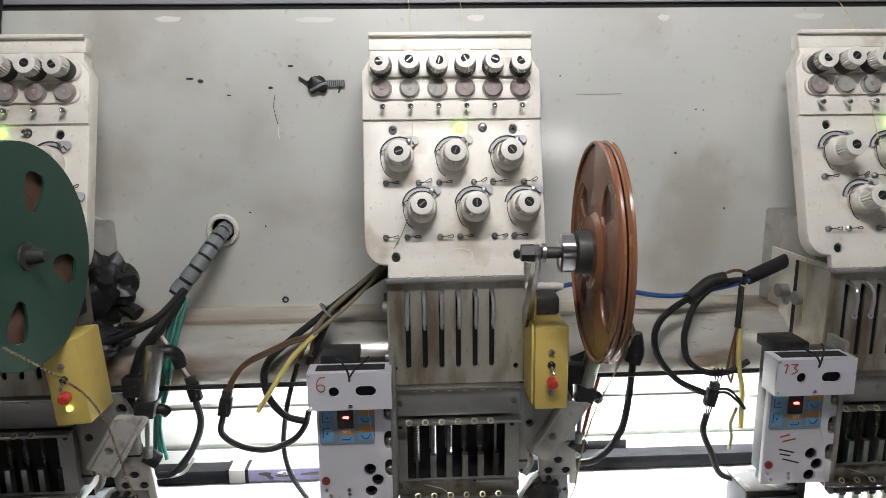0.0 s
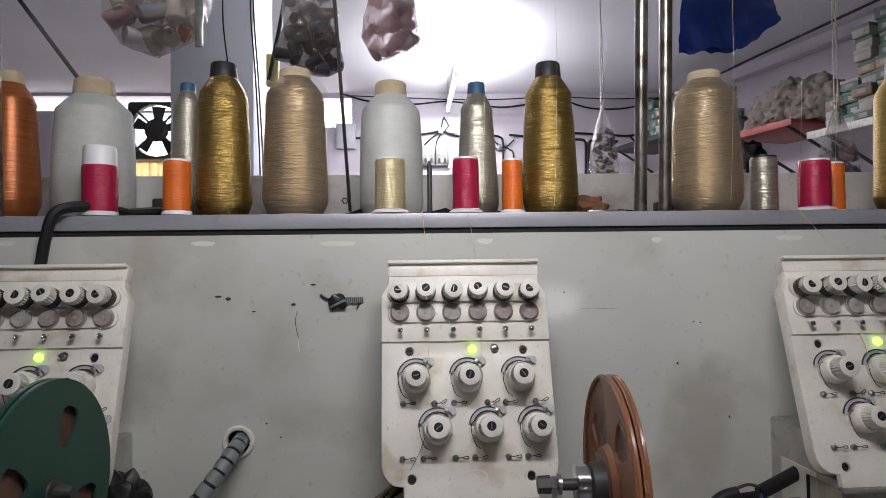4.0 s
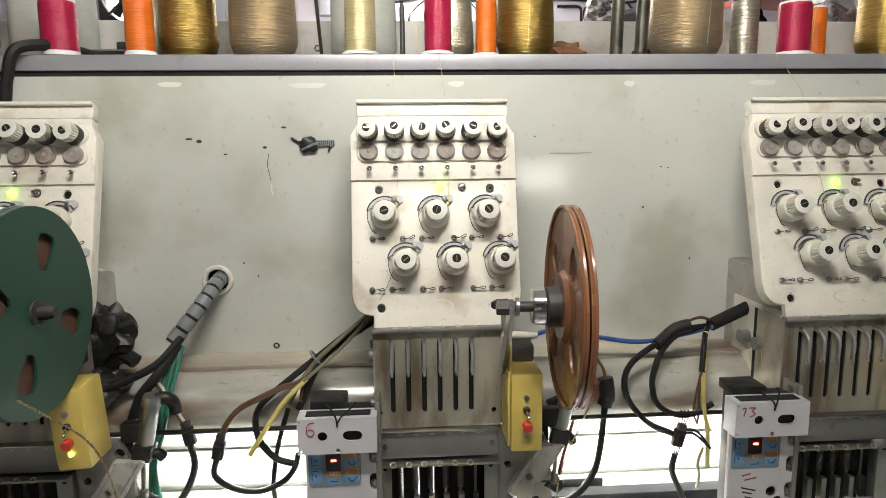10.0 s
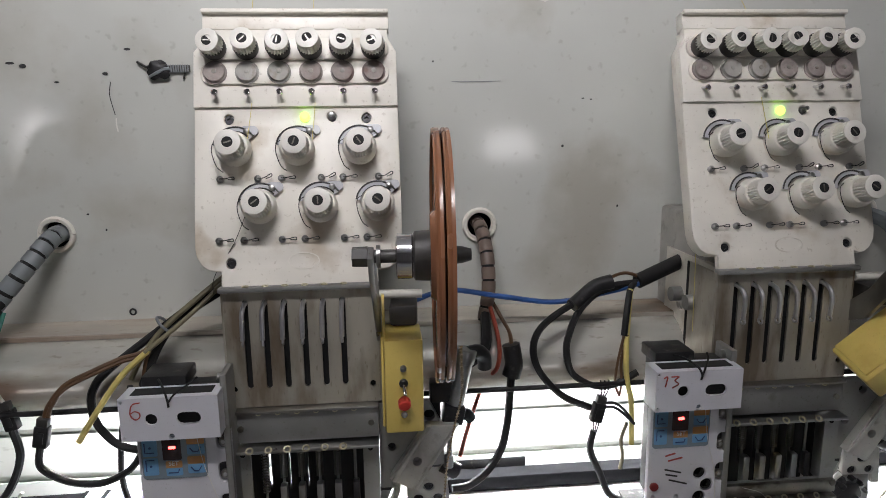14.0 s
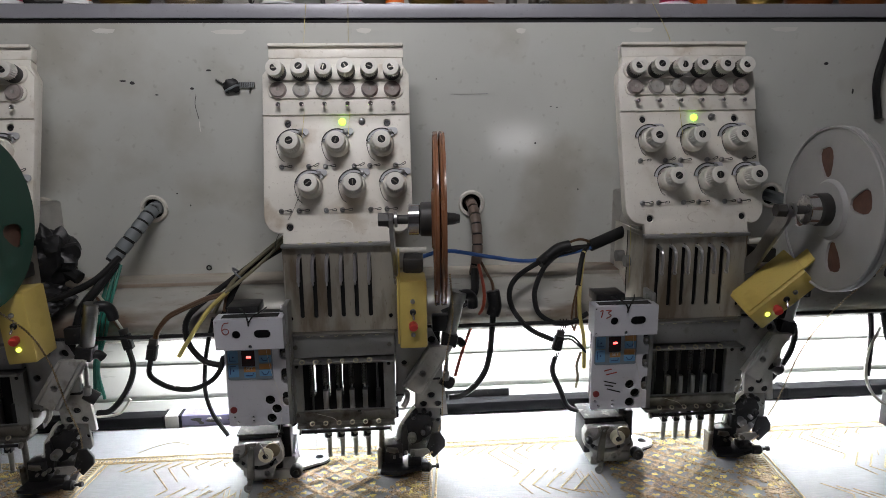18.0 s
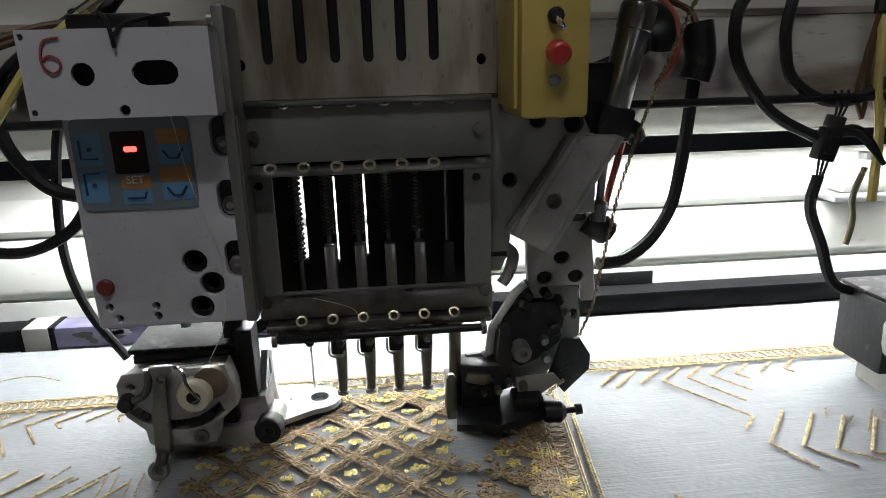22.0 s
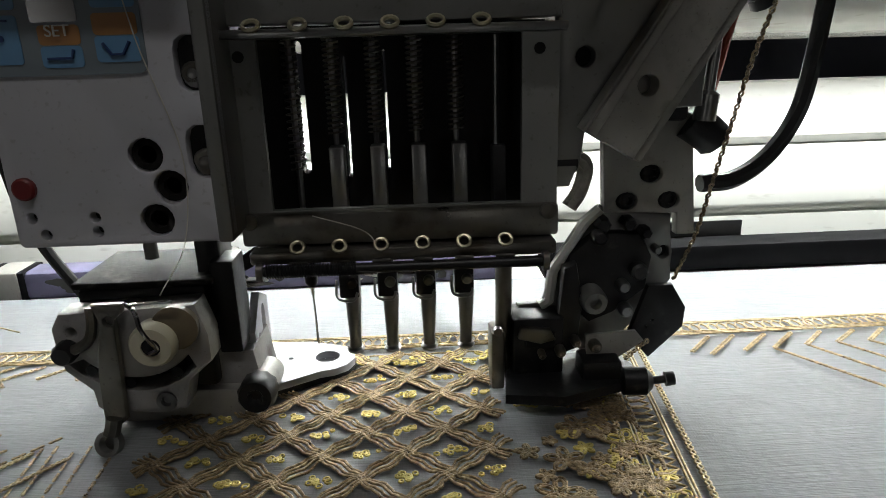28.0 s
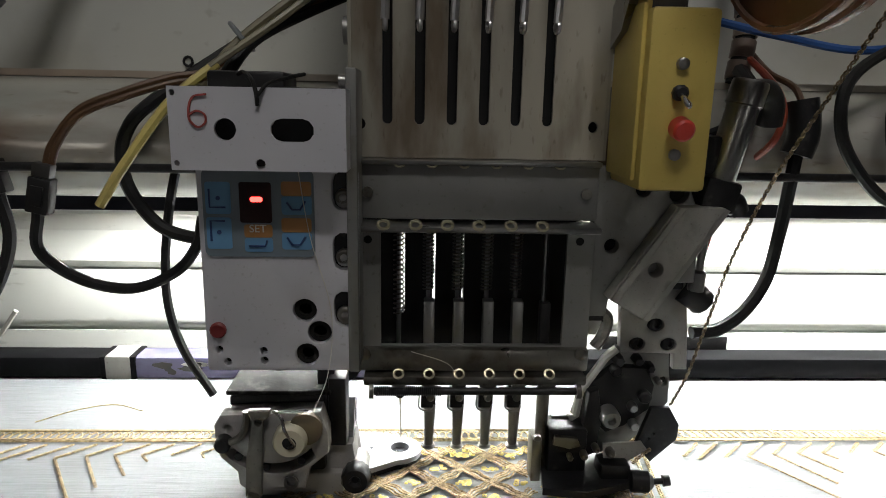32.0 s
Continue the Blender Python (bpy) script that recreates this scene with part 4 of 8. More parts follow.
    # black sheet that darkens the plate's holes from behind, in place of shade
    part("plate_back", box(-0.1215, -0.0545, -0.1490, -0.1480, 0.0680, 0.1590), "hole", cp)
    for hx, hz in ((-0.0780, 0.0955), (-0.0715, 0.0850), (-0.0775, 0.0742)):
        part("sleeve_end", lathe((hx, -0.1500, hz), (hx, -0.1530, hz), [(0, 0.0050), (1, 0.0050), (1, 0.0030), (0, 0.0030)], 16), "dust", cp)
    for hz in (0.1500, 0.1230, 0.0960):
        part("slot_screw", lathe((-0.0603, -0.1490, hz - 0.003), (-0.0603, -0.1535, hz - 0.003), [(0, 0.0036), (0.8, 0.0036), (1, 0.0028), (1, 0.0016), (0.6, 0.0014), (0.6, 0)], 14), "oily", cp)
    part("plate_backing", box(-0.1170, -0.0560, -0.1500, -0.1250, 0.0700, 0.1900, 0.002), "black", h)
    part("red_cap", lathe((-0.1170, -0.1550, 0.0862), (-0.1170, -0.1570, 0.0862), [(0, 0.0037), (0.7, 0.0037), (1, 0.003)], 16), "darkred", cp, "dark red round cap")
    for sz in (0.1455, 0.1190, 0.0915):
        part("slot_screw", lathe((-0.0600, -0.151, sz), (-0.0600, -0.1535, sz), [(0, 0.0034), (0.7, 0.0034), (1, 0.002)], 12), "steel", cp)
    pad = part("keypad", plate(rounded(-0.1203, -0.0725, 0.1205, 0.1590, 0.0028), [], 0.0006, facing(-0.1557)), "padgrey", cp, "grey keypad with blue and orange keys")
    for x0, x1, z0, z1, c in ((-0.1190, -0.1082, 0.1395, 0.1535, "blue"), (-0.1192, -0.1084, 0.1240, 0.1380, "blue"), (-0.0865, -0.0735, 0.1395, 0.1475, "blue"), (-0.0868, -0.0738, 0.1240, 0.1315, "blue"), (-0.1030, -0.0908, 0.1228, 0.1290, "blue"),
                              (-0.0865, -0.0735, 0.1478, 0.1540, "orange_key"), (-0.0868, -0.0738, 0.1318, 0.1380, "orange_key"), (-0.1030, -0.0908, 0.1293, 0.1350, "orange_key")):
        part("key", plate(rounded(x0, x1, z0, z1, 0.0012), [], 0.0004, facing(-0.1560)), c, pad)
    for pts in (((-0.1172, 0.1505), (-0.1172, 0.1425), (-0.1105, 0.1425)), ((-0.1110, 0.1365), (-0.1172, 0.1365), (-0.1172, 0.1275)), ((-0.0842, 0.1450), (-0.0820, 0.1418), (-0.0785, 0.1418), (-0.0762, 0.1455)), ((-0.0845, 0.1295), (-0.0822, 0.1262), (-0.0788, 0.1262), (-0.0765, 0.1298)), ((-0.1012, 0.1255), (-0.0940, 0.1255), (-0.0932, 0.1280))):
        part("key_sign", tube([(x, -0.1563, z) for x, z in pts], 0.0005, 4, smooth=False), "navy", pad)
    for x, z in ((-0.1135, 0.1465), (-0.1137, 0.1315)):
        part("key_dot", rod((x, -0.1562, z), (x, -0.1565, z), 0.0010, 8), "navy", pad)
    part("key_letters", lettering("SET", 0.0048, facing(-0.1568, -0.0969, 0.1332)), "wire", pad)
    ds = part("display", plate(rounded(-0.1045, -0.0908, 0.1358, 0.1535, 0.001), [], 0.0006, facing(-0.1561)), "window", pad, "dark display window")
    part("lit_segment", plate(rounded(-0.0998, -0.0946, 0.1450, 0.1472, 0.0008), [], 0.0004, facing(-0.1565)), "led_r", ds, "glowing red bar")
    bx = part("sensor_box", plate(rounded(-0.1265, -0.0565, 0.1600, 0.1930, 0.0006), [oval(-0.1045, 0.1765, 0.0044, 0.0044, 16), [(-0.0780 + u, 0.1765 + v) for v, u in slot(0, 0, 0.0092, 0.0175)], oval(-0.1245, 0.1905, 0.0012, 0.0013, 8), oval(-0.1243, 0.1628, 0.0012, 0.0013, 8), oval(-0.0911, 0.1628, 0.0021, 0.0021, 10)], 0.0020, facing(-0.1715)), "white", h, "light grey sheet metal box with red handwriting")
    part("box_top", box(-0.1265, -0.0565, -0.1712, -0.1490, 0.1915, 0.1930), "white", bx)
    part("box_side", box(-0.1265, -0.1253, -0.1712, -0.1490, 0.1600, 0.1930), "white", bx)
    part("box_side", box(-0.0577, -0.0565, -0.1712, -0.1490, 0.1600, 0.1930), "white", bx)
    # black block for the shade inside the box, seen through its holes
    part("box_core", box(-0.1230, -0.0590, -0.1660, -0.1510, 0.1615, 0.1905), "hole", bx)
    part("black_module", box(-0.1180, -0.0850, -0.1480, -0.1180, 0.1900, 0.2000, 0.0015), "black", bx)
    part("wire_tail", tube([(-0.1040, -0.1500, 0.1985), (-0.0990, -0.1600, 0.1990), (-0.0935, -0.1700, 0.1960), (-0.0911, -0.1735, 0.1905), (-0.0911, -0.1725, 0.1860)], 0.0009, 6), "cable", bx)
    part("wire_tail", tube([(-0.0760, -0.1500, 0.1990), (-0.0800, -0.1600, 0.1975), (-0.0870, -0.1700, 0.1945), (-0.0905, -0.1735, 0.1900)], 0.0008, 6), "cable", bx)
    # flat black strip for the dark of an open slot in the top
    part("top_slot", box(-0.1200, -0.0620, -0.1655, -0.1530, 0.1926, 0.1933), "hole", bx)
    part("tall_bracket", box(-0.0585, -0.0535, -0.1560, -0.1300, 0.0660, 0.2020, 0.001), "grey", h)
    part("bracket_bolt", lathe((-0.0620, -0.146, 0.1965), (-0.0570, -0.146, 0.1965), [(0, 0.003), (0.6, 0.003), (0.62, 0.002), (1, 0.002)], 10), "steel", h)
    for loop in ink:
        part("handwriting", tube([(-0.1150 + x, -0.1719, 0.1850 + z) for x, z in loop], 0.00055, 4), "ink", bx)

    # sequin device under the control plate
    before = set(h.children_recursive)
    sq = part("sequin_plate", plate([(-0.1095, 0.0440), (-0.1065, 0.0490), (-0.0640, 0.0505), (-0.0610, 0.0400), (-0.0610, 0.0310), (-0.0690, 0.0240), (-0.0715, 0.0140), (-0.0970, 0.0135), (-0.1000, 0.0160), (-0.1005, 0.0220), (-0.1075, 0.0290), (-0.1090, 0.0340)],
                             [oval(-0.1035, 0.0425, 0.0017, 0.0018, 10), oval(-0.0775, 0.0172, 0.0030, 0.0030, 12),
                              [(-0.0850 + r * math.cos(radians(a)), 0.0480 + r * math.sin(radians(a))) for r, arc in ((0.0265, range(218, 319, 8)), (0.0222, range(318, 217, -8))) for a in arc]], 0.0100, facing(-0.1720), bev=0.0010), "feeder", h, "worn grey cast plate of the sequin feeder")
    for ang in (232, 262, 300):
        part("arc_screw", lathe((-0.0850 + 0.0243 * math.cos(radians(ang)), -0.1650, 0.0480 + 0.0243 * math.sin(radians(ang))), (-0.0850 + 0.0243 * math.cos(radians(ang)), -0.1712, 0.0480 + 0.0243 * math.sin(radians(ang))), [(0, 0.0020), (1, 0.0018)], 10), "black", sq)
    part("lower_body", plate([(-0.0712, 0.0290), (-0.0640, 0.0262), (-0.0520, 0.0265), (-0.0490, 0.0060), (-0.0715, 0.0080)], [], 0.0220, facing(-0.1560), bev=0.0015), "feeder", sq)
    part("inner_column", box(-0.0625, -0.0545, -0.1590, -0.1450, 0.0270, 0.0600, 0.001), "black", sq)
    for pts in ([(-0.0790, -0.1580, 0.1620), (-0.0745, -0.1565, 0.1300), (-0.0660, -0.1565, 0.0960), (-0.0670, -0.1620, 0.0690), (-0.0720, -0.1760, 0.0560)], [(-0.0300, -0.1400, 0.0700), (-0.0120, -0.1385, 0.0630), (-0.0080, -0.1420, 0.0560), (-0.0100, -0.1400, 0.0480)]):
        part("stray_thread", tube(pts, 0.00022, 4), "wire", h, "fine stray pale thread")
    part("sequin_block", box(-0.1060, -0.0640, -0.1600, -0.1250, 0.0150, 0.0525, 0.002), "black", h)
    part("dusty_lid", box(-0.1070, -0.0610, -0.1610, -0.1250, 0.0525, 0.0550, 0.001), "lid", h)
    part("stud", rod((-0.0870, -0.1420, 0.0570), (-0.0870, -0.1420, 0.0640), 0.0024, 10), "steel", h)
    ro = part("white_roller", lathe((-0.0762, -0.1722, 0.0402), (-0.0762, -0.1800, 0.0400), [(0, 0.0066), (0.15, 0.0072), (0.8, 0.0072), (1, 0.0062), (1, 0.0030), (0.6, 0.003), (0.55, 0)], 24), "cream", h, "cream plastic roller")
    part("second_roller", lathe((-0.0700, -0.1722, 0.0440), (-0.0700, -0.1760, 0.0440), [(0, 0.0070), (0.8, 0.0072), (1, 0.0060), (1, 0.0)], 20), "oldcream", ro)
    part("roller_axle", lathe((-0.0762, -0.1760, 0.0400), (-0.0762, -0.1795, 0.0400), [(0, 0.0030), (1, 0.0030), (1, 0.0)], 12), "black", ro)
    part("roller_wire", tube([(-0.0830, -0.1760, 0.0530), (-0.0790, -0.1800, 0.0520), (-0.0775, -0.1815, 0.0470), (-0.0755, -0.1815, 0.0430), (-0.0740, -0.1810, 0.0400), (-0.0765, -0.1808, 0.0385)], 0.0007, 6), "chrome", ro)
    part("wire_frame", tube([(-0.0835, -0.1745, 0.0520), (-0.0800, -0.1790, 0.0540), (-0.0680, -0.1790, 0.0545), (-0.0700, -0.1745, 0.0525)], 0.0005, 5, smooth=False), "chrome", ro)
    le = part("feed_lever", plate([(-0.0940, 0.0530), (-0.0845, 0.0530), (-0.0850, 0.0500), (-0.0875, 0.0480), (-0.0895, 0.0130), (-0.0930, 0.0105), (-0.0965, 0.0130), (-0.0955, 0.0300), (-0.0925, 0.0480)], [oval(-0.0895, 0.0475, 0.0017, 0.0017, 10)], 0.0025, facing(-0.1760), bev=0.0005), "oily", h)
    part("lever_eye", lathe((-0.0948, -0.1770, 0.0062), (-0.0952, -0.1800, 0.0072), [(0, 0.0042), (1, 0.0042), (1, 0.0026), (0, 0.0026)], 18), "grey", le)
    part("lever_neck", tube([(-0.0925, -0.1775, 0.0150), (-0.0932, -0.1780, 0.0120), (-0.0940, -0.1785, 0.0098)], 0.0026, 8), "oily", le)
    part("lever_arm", tube([(-0.0945, -0.1745, 0.0520), (-0.0950, -0.1750, 0.0455), (-0.0975, -0.1750, 0.0405), (-0.1040, -0.1750, 0.0372)], 0.0017, 8), "oily", h)
    part("thumb_screw", lathe((-0.1050, -0.1722, 0.0372), (-0.1050, -0.1775, 0.0370), [(0, 0.0036), (0.8, 0.0036), (1, 0.0028)], 16, ribs=0.0004), "black", h)
    part("hub_screw", lathe((-0.0775, -0.1690, 0.0172), (-0.0775, -0.1725, 0.0172), [(0, 0.0035), (1, 0.0033), (1, 0.0018), (0.5, 0.0016)], 14), "steel", h)
    part("side_column", box(-0.0680, -0.0600, -0.1540, -0.1380, 0.0180, 0.0680, 0.001), "black", h)
    part("rocker", plate([(-0.0640, 0.0600), (-0.0560, 0.0560), (-0.0500, 0.0600), (-0.0480, 0.0580), (-0.0520, 0.0520), (-0.0600, 0.0480), (-0.0660, 0.0520)], [], 0.004, facing(-0.1400)), "black", h)
    part("white_bracket", plate([(-0.150, 0.004), (-0.128, 0.004), (-0.128, 0.036), (-0.138, 0.041), (-0.150, 0.030)], [oval(-0.1360, 0.030, 0.0028, 0.0060, 12), oval(-0.1440, 0.022, 0.0026, 0.0055, 12)], 0.0030, Matrix(((0, 0, 1, -0.0525), (1, 0, 0, 0), (0, 1, 0, 0), (0, 0, 0, 1)))), "white", h)
    part("feeder_foot", box(-0.0980, -0.0560, -0.1600, -0.1350, 0.0020, 0.0140, 0.001), "cast", h)
    arm_out = [(-0.0590, -0.1500), (-0.0570, -0.1130), (-0.0400, -0.1140)] + [(-0.0310 + 0.0108 * math.cos(radians(a)), -0.1290 + 0.0110 * math.sin(radians(a))) for a in (80, 50, 20, -10, -40, -70)] + [(-0.0330, -0.1410), (-0.0500, -0.1510)]
    fl = part("feed_arm", plate(arm_out, [oval(-0.0312, -0.1285, 0.0048, 0.0050, 16), oval(-0.0455, -0.1290, 0.0011, 0.0011, 8)], 0.0028, Matrix.Translation((0, 0, 0.0090))), "white", h, "white flat feed arm with a round hole")
    part("arm_underside", plate(arm_out, [oval(-0.0312, -0.1285, 0.0048, 0.0050, 16)], 0.0022, Matrix.Translation((0, 0, 0.0061))), "black", fl)
    part("clear_ring", lathe((-0.0312, -0.1300, 0.0068), (-0.0312, -0.1300, 0.0026), [(0, 0.0052), (0.4, 0.0052), (0.55, 0.0070), (0.8, 0.0076), (1, 0.0068)], 22), "chrome", fl)
    part("black_knob", lathe((-0.0500, -0.1580, 0.0140), (-0.0502, -0.1680, 0.0145), [(0, 0.0050), (0.2, 0.0066), (0.85, 0.0066), (1, 0.0055), (1, 0.0028), (0.8, 0.002)], 22, ribs=0.0005), "black", h)
    part("knob_collar", lathe((-0.0500, -0.1450, 0.0130), (-0.0500, -0.1585, 0.0140), [(0, 0.0052), (1, 0.0052)], 16), "cast", h)

    back_set = Matrix.Translation((0.005, -0.365, 0.122)) @ Matrix.Scale(1.14, 4) @ Matrix.Translation((-0.005, 0.365, -0.122))
    for ob in h.children_recursive:
        if ob not in before and not ob.name.startswith("stray_thread"):
            ob.data.transform(back_set)

    # cording device on the other side
    sp = part("side_plate", plate([(0.0585, 0.1600), (0.1000, 0.1600), (0.1120, 0.1350), (0.1120, 0.1020), (0.0700, 0.1000), (0.0680, 0.0840), (0.0640, 0.0740), (0.0585, 0.0740)], [oval(0.0685, 0.1205, 0.0036, 0.0036, 14), oval(0.0822, 0.1490, 0.0038, 0.0038, 14), oval(0.1000, 0.1470, 0.0048, 0.0048, 14)], 0.0060, facing(-0.1270), bev=0.0008), "grey", h)
    # black sheet: shade behind the side plate's holes, put into the colour
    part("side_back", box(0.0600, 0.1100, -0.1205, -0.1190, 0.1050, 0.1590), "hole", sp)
    cl = [(0.0660, 0.0960), (0.0850, 0.0845), (0.1205, 0.1410), (0.0965, 0.1420)]
    cm = part("clamp_cover", plate(cl, [oval(0.0888, 0.1105, 0.0036, 0.0036, 14)], 0.0110, facing(-0.1350), bev=0.0012), "cast", h, "pale folded metal cover set aslant")
    # black block behind the cover's hole, for the shade in it
    part("cover_hole", box(0.0840, 0.0940, -0.1262, -0.1258, 0.1055, 0.1155), "hole", cm)
    part("cover_fold", plate([(0.0850, 0.0845), (0.0885, 0.0830), (0.1240, 0.1395), (0.1205, 0.1410)], [], 0.0120, facing(-0.1325), bev=0.0010), "cast", cm)
    part("fold_strip", plate([(0.0672, 0.0955), (0.0705, 0.0935), (0.1008, 0.1415), (0.0975, 0.1418)], [], 0.0012, facing(-0.1366), bev=0.0004), "cast", cm)
    part("link_plate", plate([(0.0790, 0.0980), (0.1140, 0.0980), (0.1185, 0.0500), (0.1110, 0.0500), (0.1105, 0.0590), (0.0810, 0.0600)], [oval(0.0992, 0.0752, 0.0046, 0.0036, 12), oval(0.0900, 0.0645, 0.0044, 0.0036, 12), oval(0.1070, 0.0643, 0.0044, 0.0036, 12)], 0.0050, facing(-0.1150), bev=0.0006), "cast", h)
    # black block for the dark behind the link plate's holes
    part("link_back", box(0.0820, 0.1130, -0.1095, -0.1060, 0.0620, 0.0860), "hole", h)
    for bx_, bz_, sx_ in ((0.0992, 0.0752, 1), (0.0900, 0.0645, 1), (0.1070, 0.0643, 1)):
        part("greasy_bolt", lathe((bx_, -0.1110, bz_), (bx_ + 0.001, -0.1142, bz_), [(0, 0.0042), (0.7, 0.0042), (1, 0.0030), (1, 0.0018), (0.5, 0.0016), (0.5, 0)], 8), "black", h)
    part("link_block", box(0.0840, 0.1100, -0.1210, -0.1130, 0.0960, 0.1080, 0.002), "black", h)
    part("fluff", tube([(0.0660, -0.1180, 0.0800), (0.0690, -0.1185, 0.0830), (0.0720, -0.1180, 0.0790), (0.0700, -0.1175, 0.0700), (0.0660, -0.1180, 0.0640)], 0.0032, 7), "lint", h, "grey lint and thread fluff")
    part("spacer_bolt", rod((0.0580, -0.1240, 0.0830), (0.0670, -0.1240, 0.0830), 0.0034, 10), "black", h)
    ck = part("cheek_plate", plate([(0.0800, 0.0625), (0.0900, 0.0600), (0.1090, 0.0580), (0.1110, 0.0300), (0.0980, 0.0130), (0.0860, 0.0010), (0.0740, -0.0005), (0.0460, 0.0170), (0.0470, 0.0215), (0.0580, 0.0225), (0.0610, 0.0350), (0.0740, 0.0570)], [oval(0.1070, 0.0420, 0.0027, 0.0029, 12)], 0.0040, facing(-0.1130), bev=0.0008), "grey", h, "bare metal cheek plate with a pale strip for its lit edge")
    # pale strip: the light caught by this edge is put into its colour
    part("cheek_edge", tube([(0.0560, -0.1145, 0.0215), (0.0595, -0.1145, 0.0235), (0.0612, -0.1145, 0.0370), (0.0735, -0.1145, 0.0565), (0.0795, -0.1145, 0.0618)], 0.0024, 8, smooth=False), "railw", ck)
    # black sheet for the shaded hole in the cheek plate
    part("cheek_hole", box(0.1030, 0.1105, -0.1089, -0.1086, 0.0380, 0.0460), "hole", ck)
    for x, z, r in ((0.0800, 0.0560, 0.0034), (0.0905, 0.0560, 0.0030), (0.0975, 0.0520, 0.0026)):
        part("cheek_bolt", lathe((x, -0.1130, z), (x, -0.1200, z), [(0, r), (0.8, r), (1, r * 0.7)], 6), "black", ck)
    part("rocker_body", plate([(0.0670, 0.0440), (0.0780, 0.0530), (0.0960, 0.0520), (0.1010, 0.0420), (0.0990, 0.0280), (0.0860, 0.0180), (0.0760, 0.0140), (0.0650, 0.0240)], [], 0.0120, facing(-0.1180), bev=0.0020), "black", h)
    part("rocker_arm", plate([(0.0640, 0.0400), (0.0690, 0.0420), (0.0720, 0.0250), (0.0700, 0.0050), (0.0640, 0.0030), (0.0610, 0.0100)], [], 0.0060, facing(-0.1230), bev=0.0012), "black", h)
    part("pivot_ring", lathe((0.0755, -0.1190, 0.0270), (0.0755, -0.1290, 0.0270), [(0, 0.0052), (0.8, 0.0052), (1, 0.0044), (1, 0.0024), (0.6, 0.0022), (0.6, 0)], 20), "grey", h)
    for x, z, r in ((0.0885, 0.0310, 0.0026), (0.0900, 0.0205, 0.0028), (0.0780, 0.0520, 0.0030), (0.0945, 0.0370, 0.0036), (0.1010, 0.0460, 0.0018)):
        part("link_screw", lathe((x, -0.1180, z), (x, -0.1235, z), [(0, r), (0.8, r), (1, r * 0.7)], 10), "black" if x < 0.088 or r > 0.003 else "steel", h)
    part("hanging_flap", plate([(0.0985, 0.0310), (0.1085, 0.0310), (0.1145, 0.0210), (0.1140, 0.0125), (0.1005, -0.0010), (0.0915, 0.0095)], [oval(0.0955, 0.0090, 0.0006, 0.0006, 6), oval(0.0985, 0.0130, 0.0006, 0.0006, 6), oval(0.1010, 0.0160, 0.0006, 0.0006, 6)], 0.0030, facing(-0.1220), bev=0.0006), "black", h)
    part("pale_pad", plate([(0.0725, 0.0125), (0.0930, 0.0135), (0.0965, 0.0090), (0.0850, 0.0010), (0.0735, 0.0025)], [], 0.0015, facing(-0.1262)), "cast", h)
    part("jaw", box(0.0430, 0.0640, -0.1260, -0.1080, -0.0055, 0.0205, 0.0015), "black", h)
    part("jaw_tooth", plate([(0.0460, 0.0180), (0.0580, 0.0165), (0.0600, 0.0120), (0.0540, 0.0105), (0.0450, 0.0130)], [], 0.003, facing(-0.1285), bev=0.0005), "oily", h)
    for jx, jz, jr in ((0.0620, 0.0070, 0.0022), (0.0680, 0.0110, 0.0020), (0.0760, 0.0085, 0.0026), (0.0545, 0.0060, 0.0016)):
        part("jaw_screw", lathe((jx, -0.1255, jz), (jx, -0.1310, jz), [(0, jr), (0.8, jr), (1, jr * 0.7), (1, jr * 0.4), (0.7, 0)], 10), "oily", h)
    # black block that paints the shade of a slot on the jaw
    part("jaw_slot", box(0.0480, 0.0600, -0.1275, -0.1258, 0.0085, 0.0150, 0.0005), "hole", h)
    ft = part("foot_bed", plate([(0.0380, -0.1420), (0.0420, -0.1120), (0.0900, -0.1080), (0.0960, -0.1330), (0.0600, -0.1460)], [], 0.0040, Matrix.Translation((0, 0, -0.0035))), "black", h)
    part("foot_lug", box(0.0700, 0.0860, -0.1340, -0.1200, -0.0050, 0.0040, 0.0015), "black", ft)
    part("foot_knuckle", lathe((0.0850, -0.1340, -0.0045), (0.0975, -0.1355, -0.0045), [(0, 0.0035), (0.1, 0.0056), (0.8, 0.0056), (1, 0.003)], 14), "black", ft)
    part("foot_screw", lathe((0.0970, -0.1355, -0.0042), (0.1060, -0.1360, -0.0032), [(0, 0.0016), (0.6, 0.0016), (0.62, 0.0030), (1, 0.0028)], 12), "black", ft)
    # air cylinder behind, with its fittings
    cy = part("air_cylinder", lathe((0.1325, -0.1200, 0.2010), (0.1210, -0.1200, 0.1500), [(0, 0.0082), (0.03, 0.0088), (0.22, 0.0088), (0.23, 0.0078), (0.97, 0.0078), (1, 0.0070)], 20), "steel", h, "slim steel air cylinder")
    part("cylinder_head", box(-0.0090, 0.0090, -0.0090, 0.0090, -0.0060, 0.0100, 0.002, m=Matrix.Translation((0.1200, -0.1200, 0.1440)) @ Matrix.Rotation(0.2, 4, "Y")), "black", cy)
    part("rod_end", lathe((0.1190, -0.1200, 0.1400), (0.1160, -0.1200, 0.0960), [(0, 0.0022), (0.75, 0.0022), (0.78, 0.0042), (1, 0.0042)], 12), "steel", cy)
    part("elbow_fitting", tube([(0.1340, -0.1180, 0.1960), (0.1430, -0.1150, 0.1960), (0.1480, -0.1120, 0.1900), (0.1490, -0.1100, 0.1800)], 0.0062, 10), "black", cy)
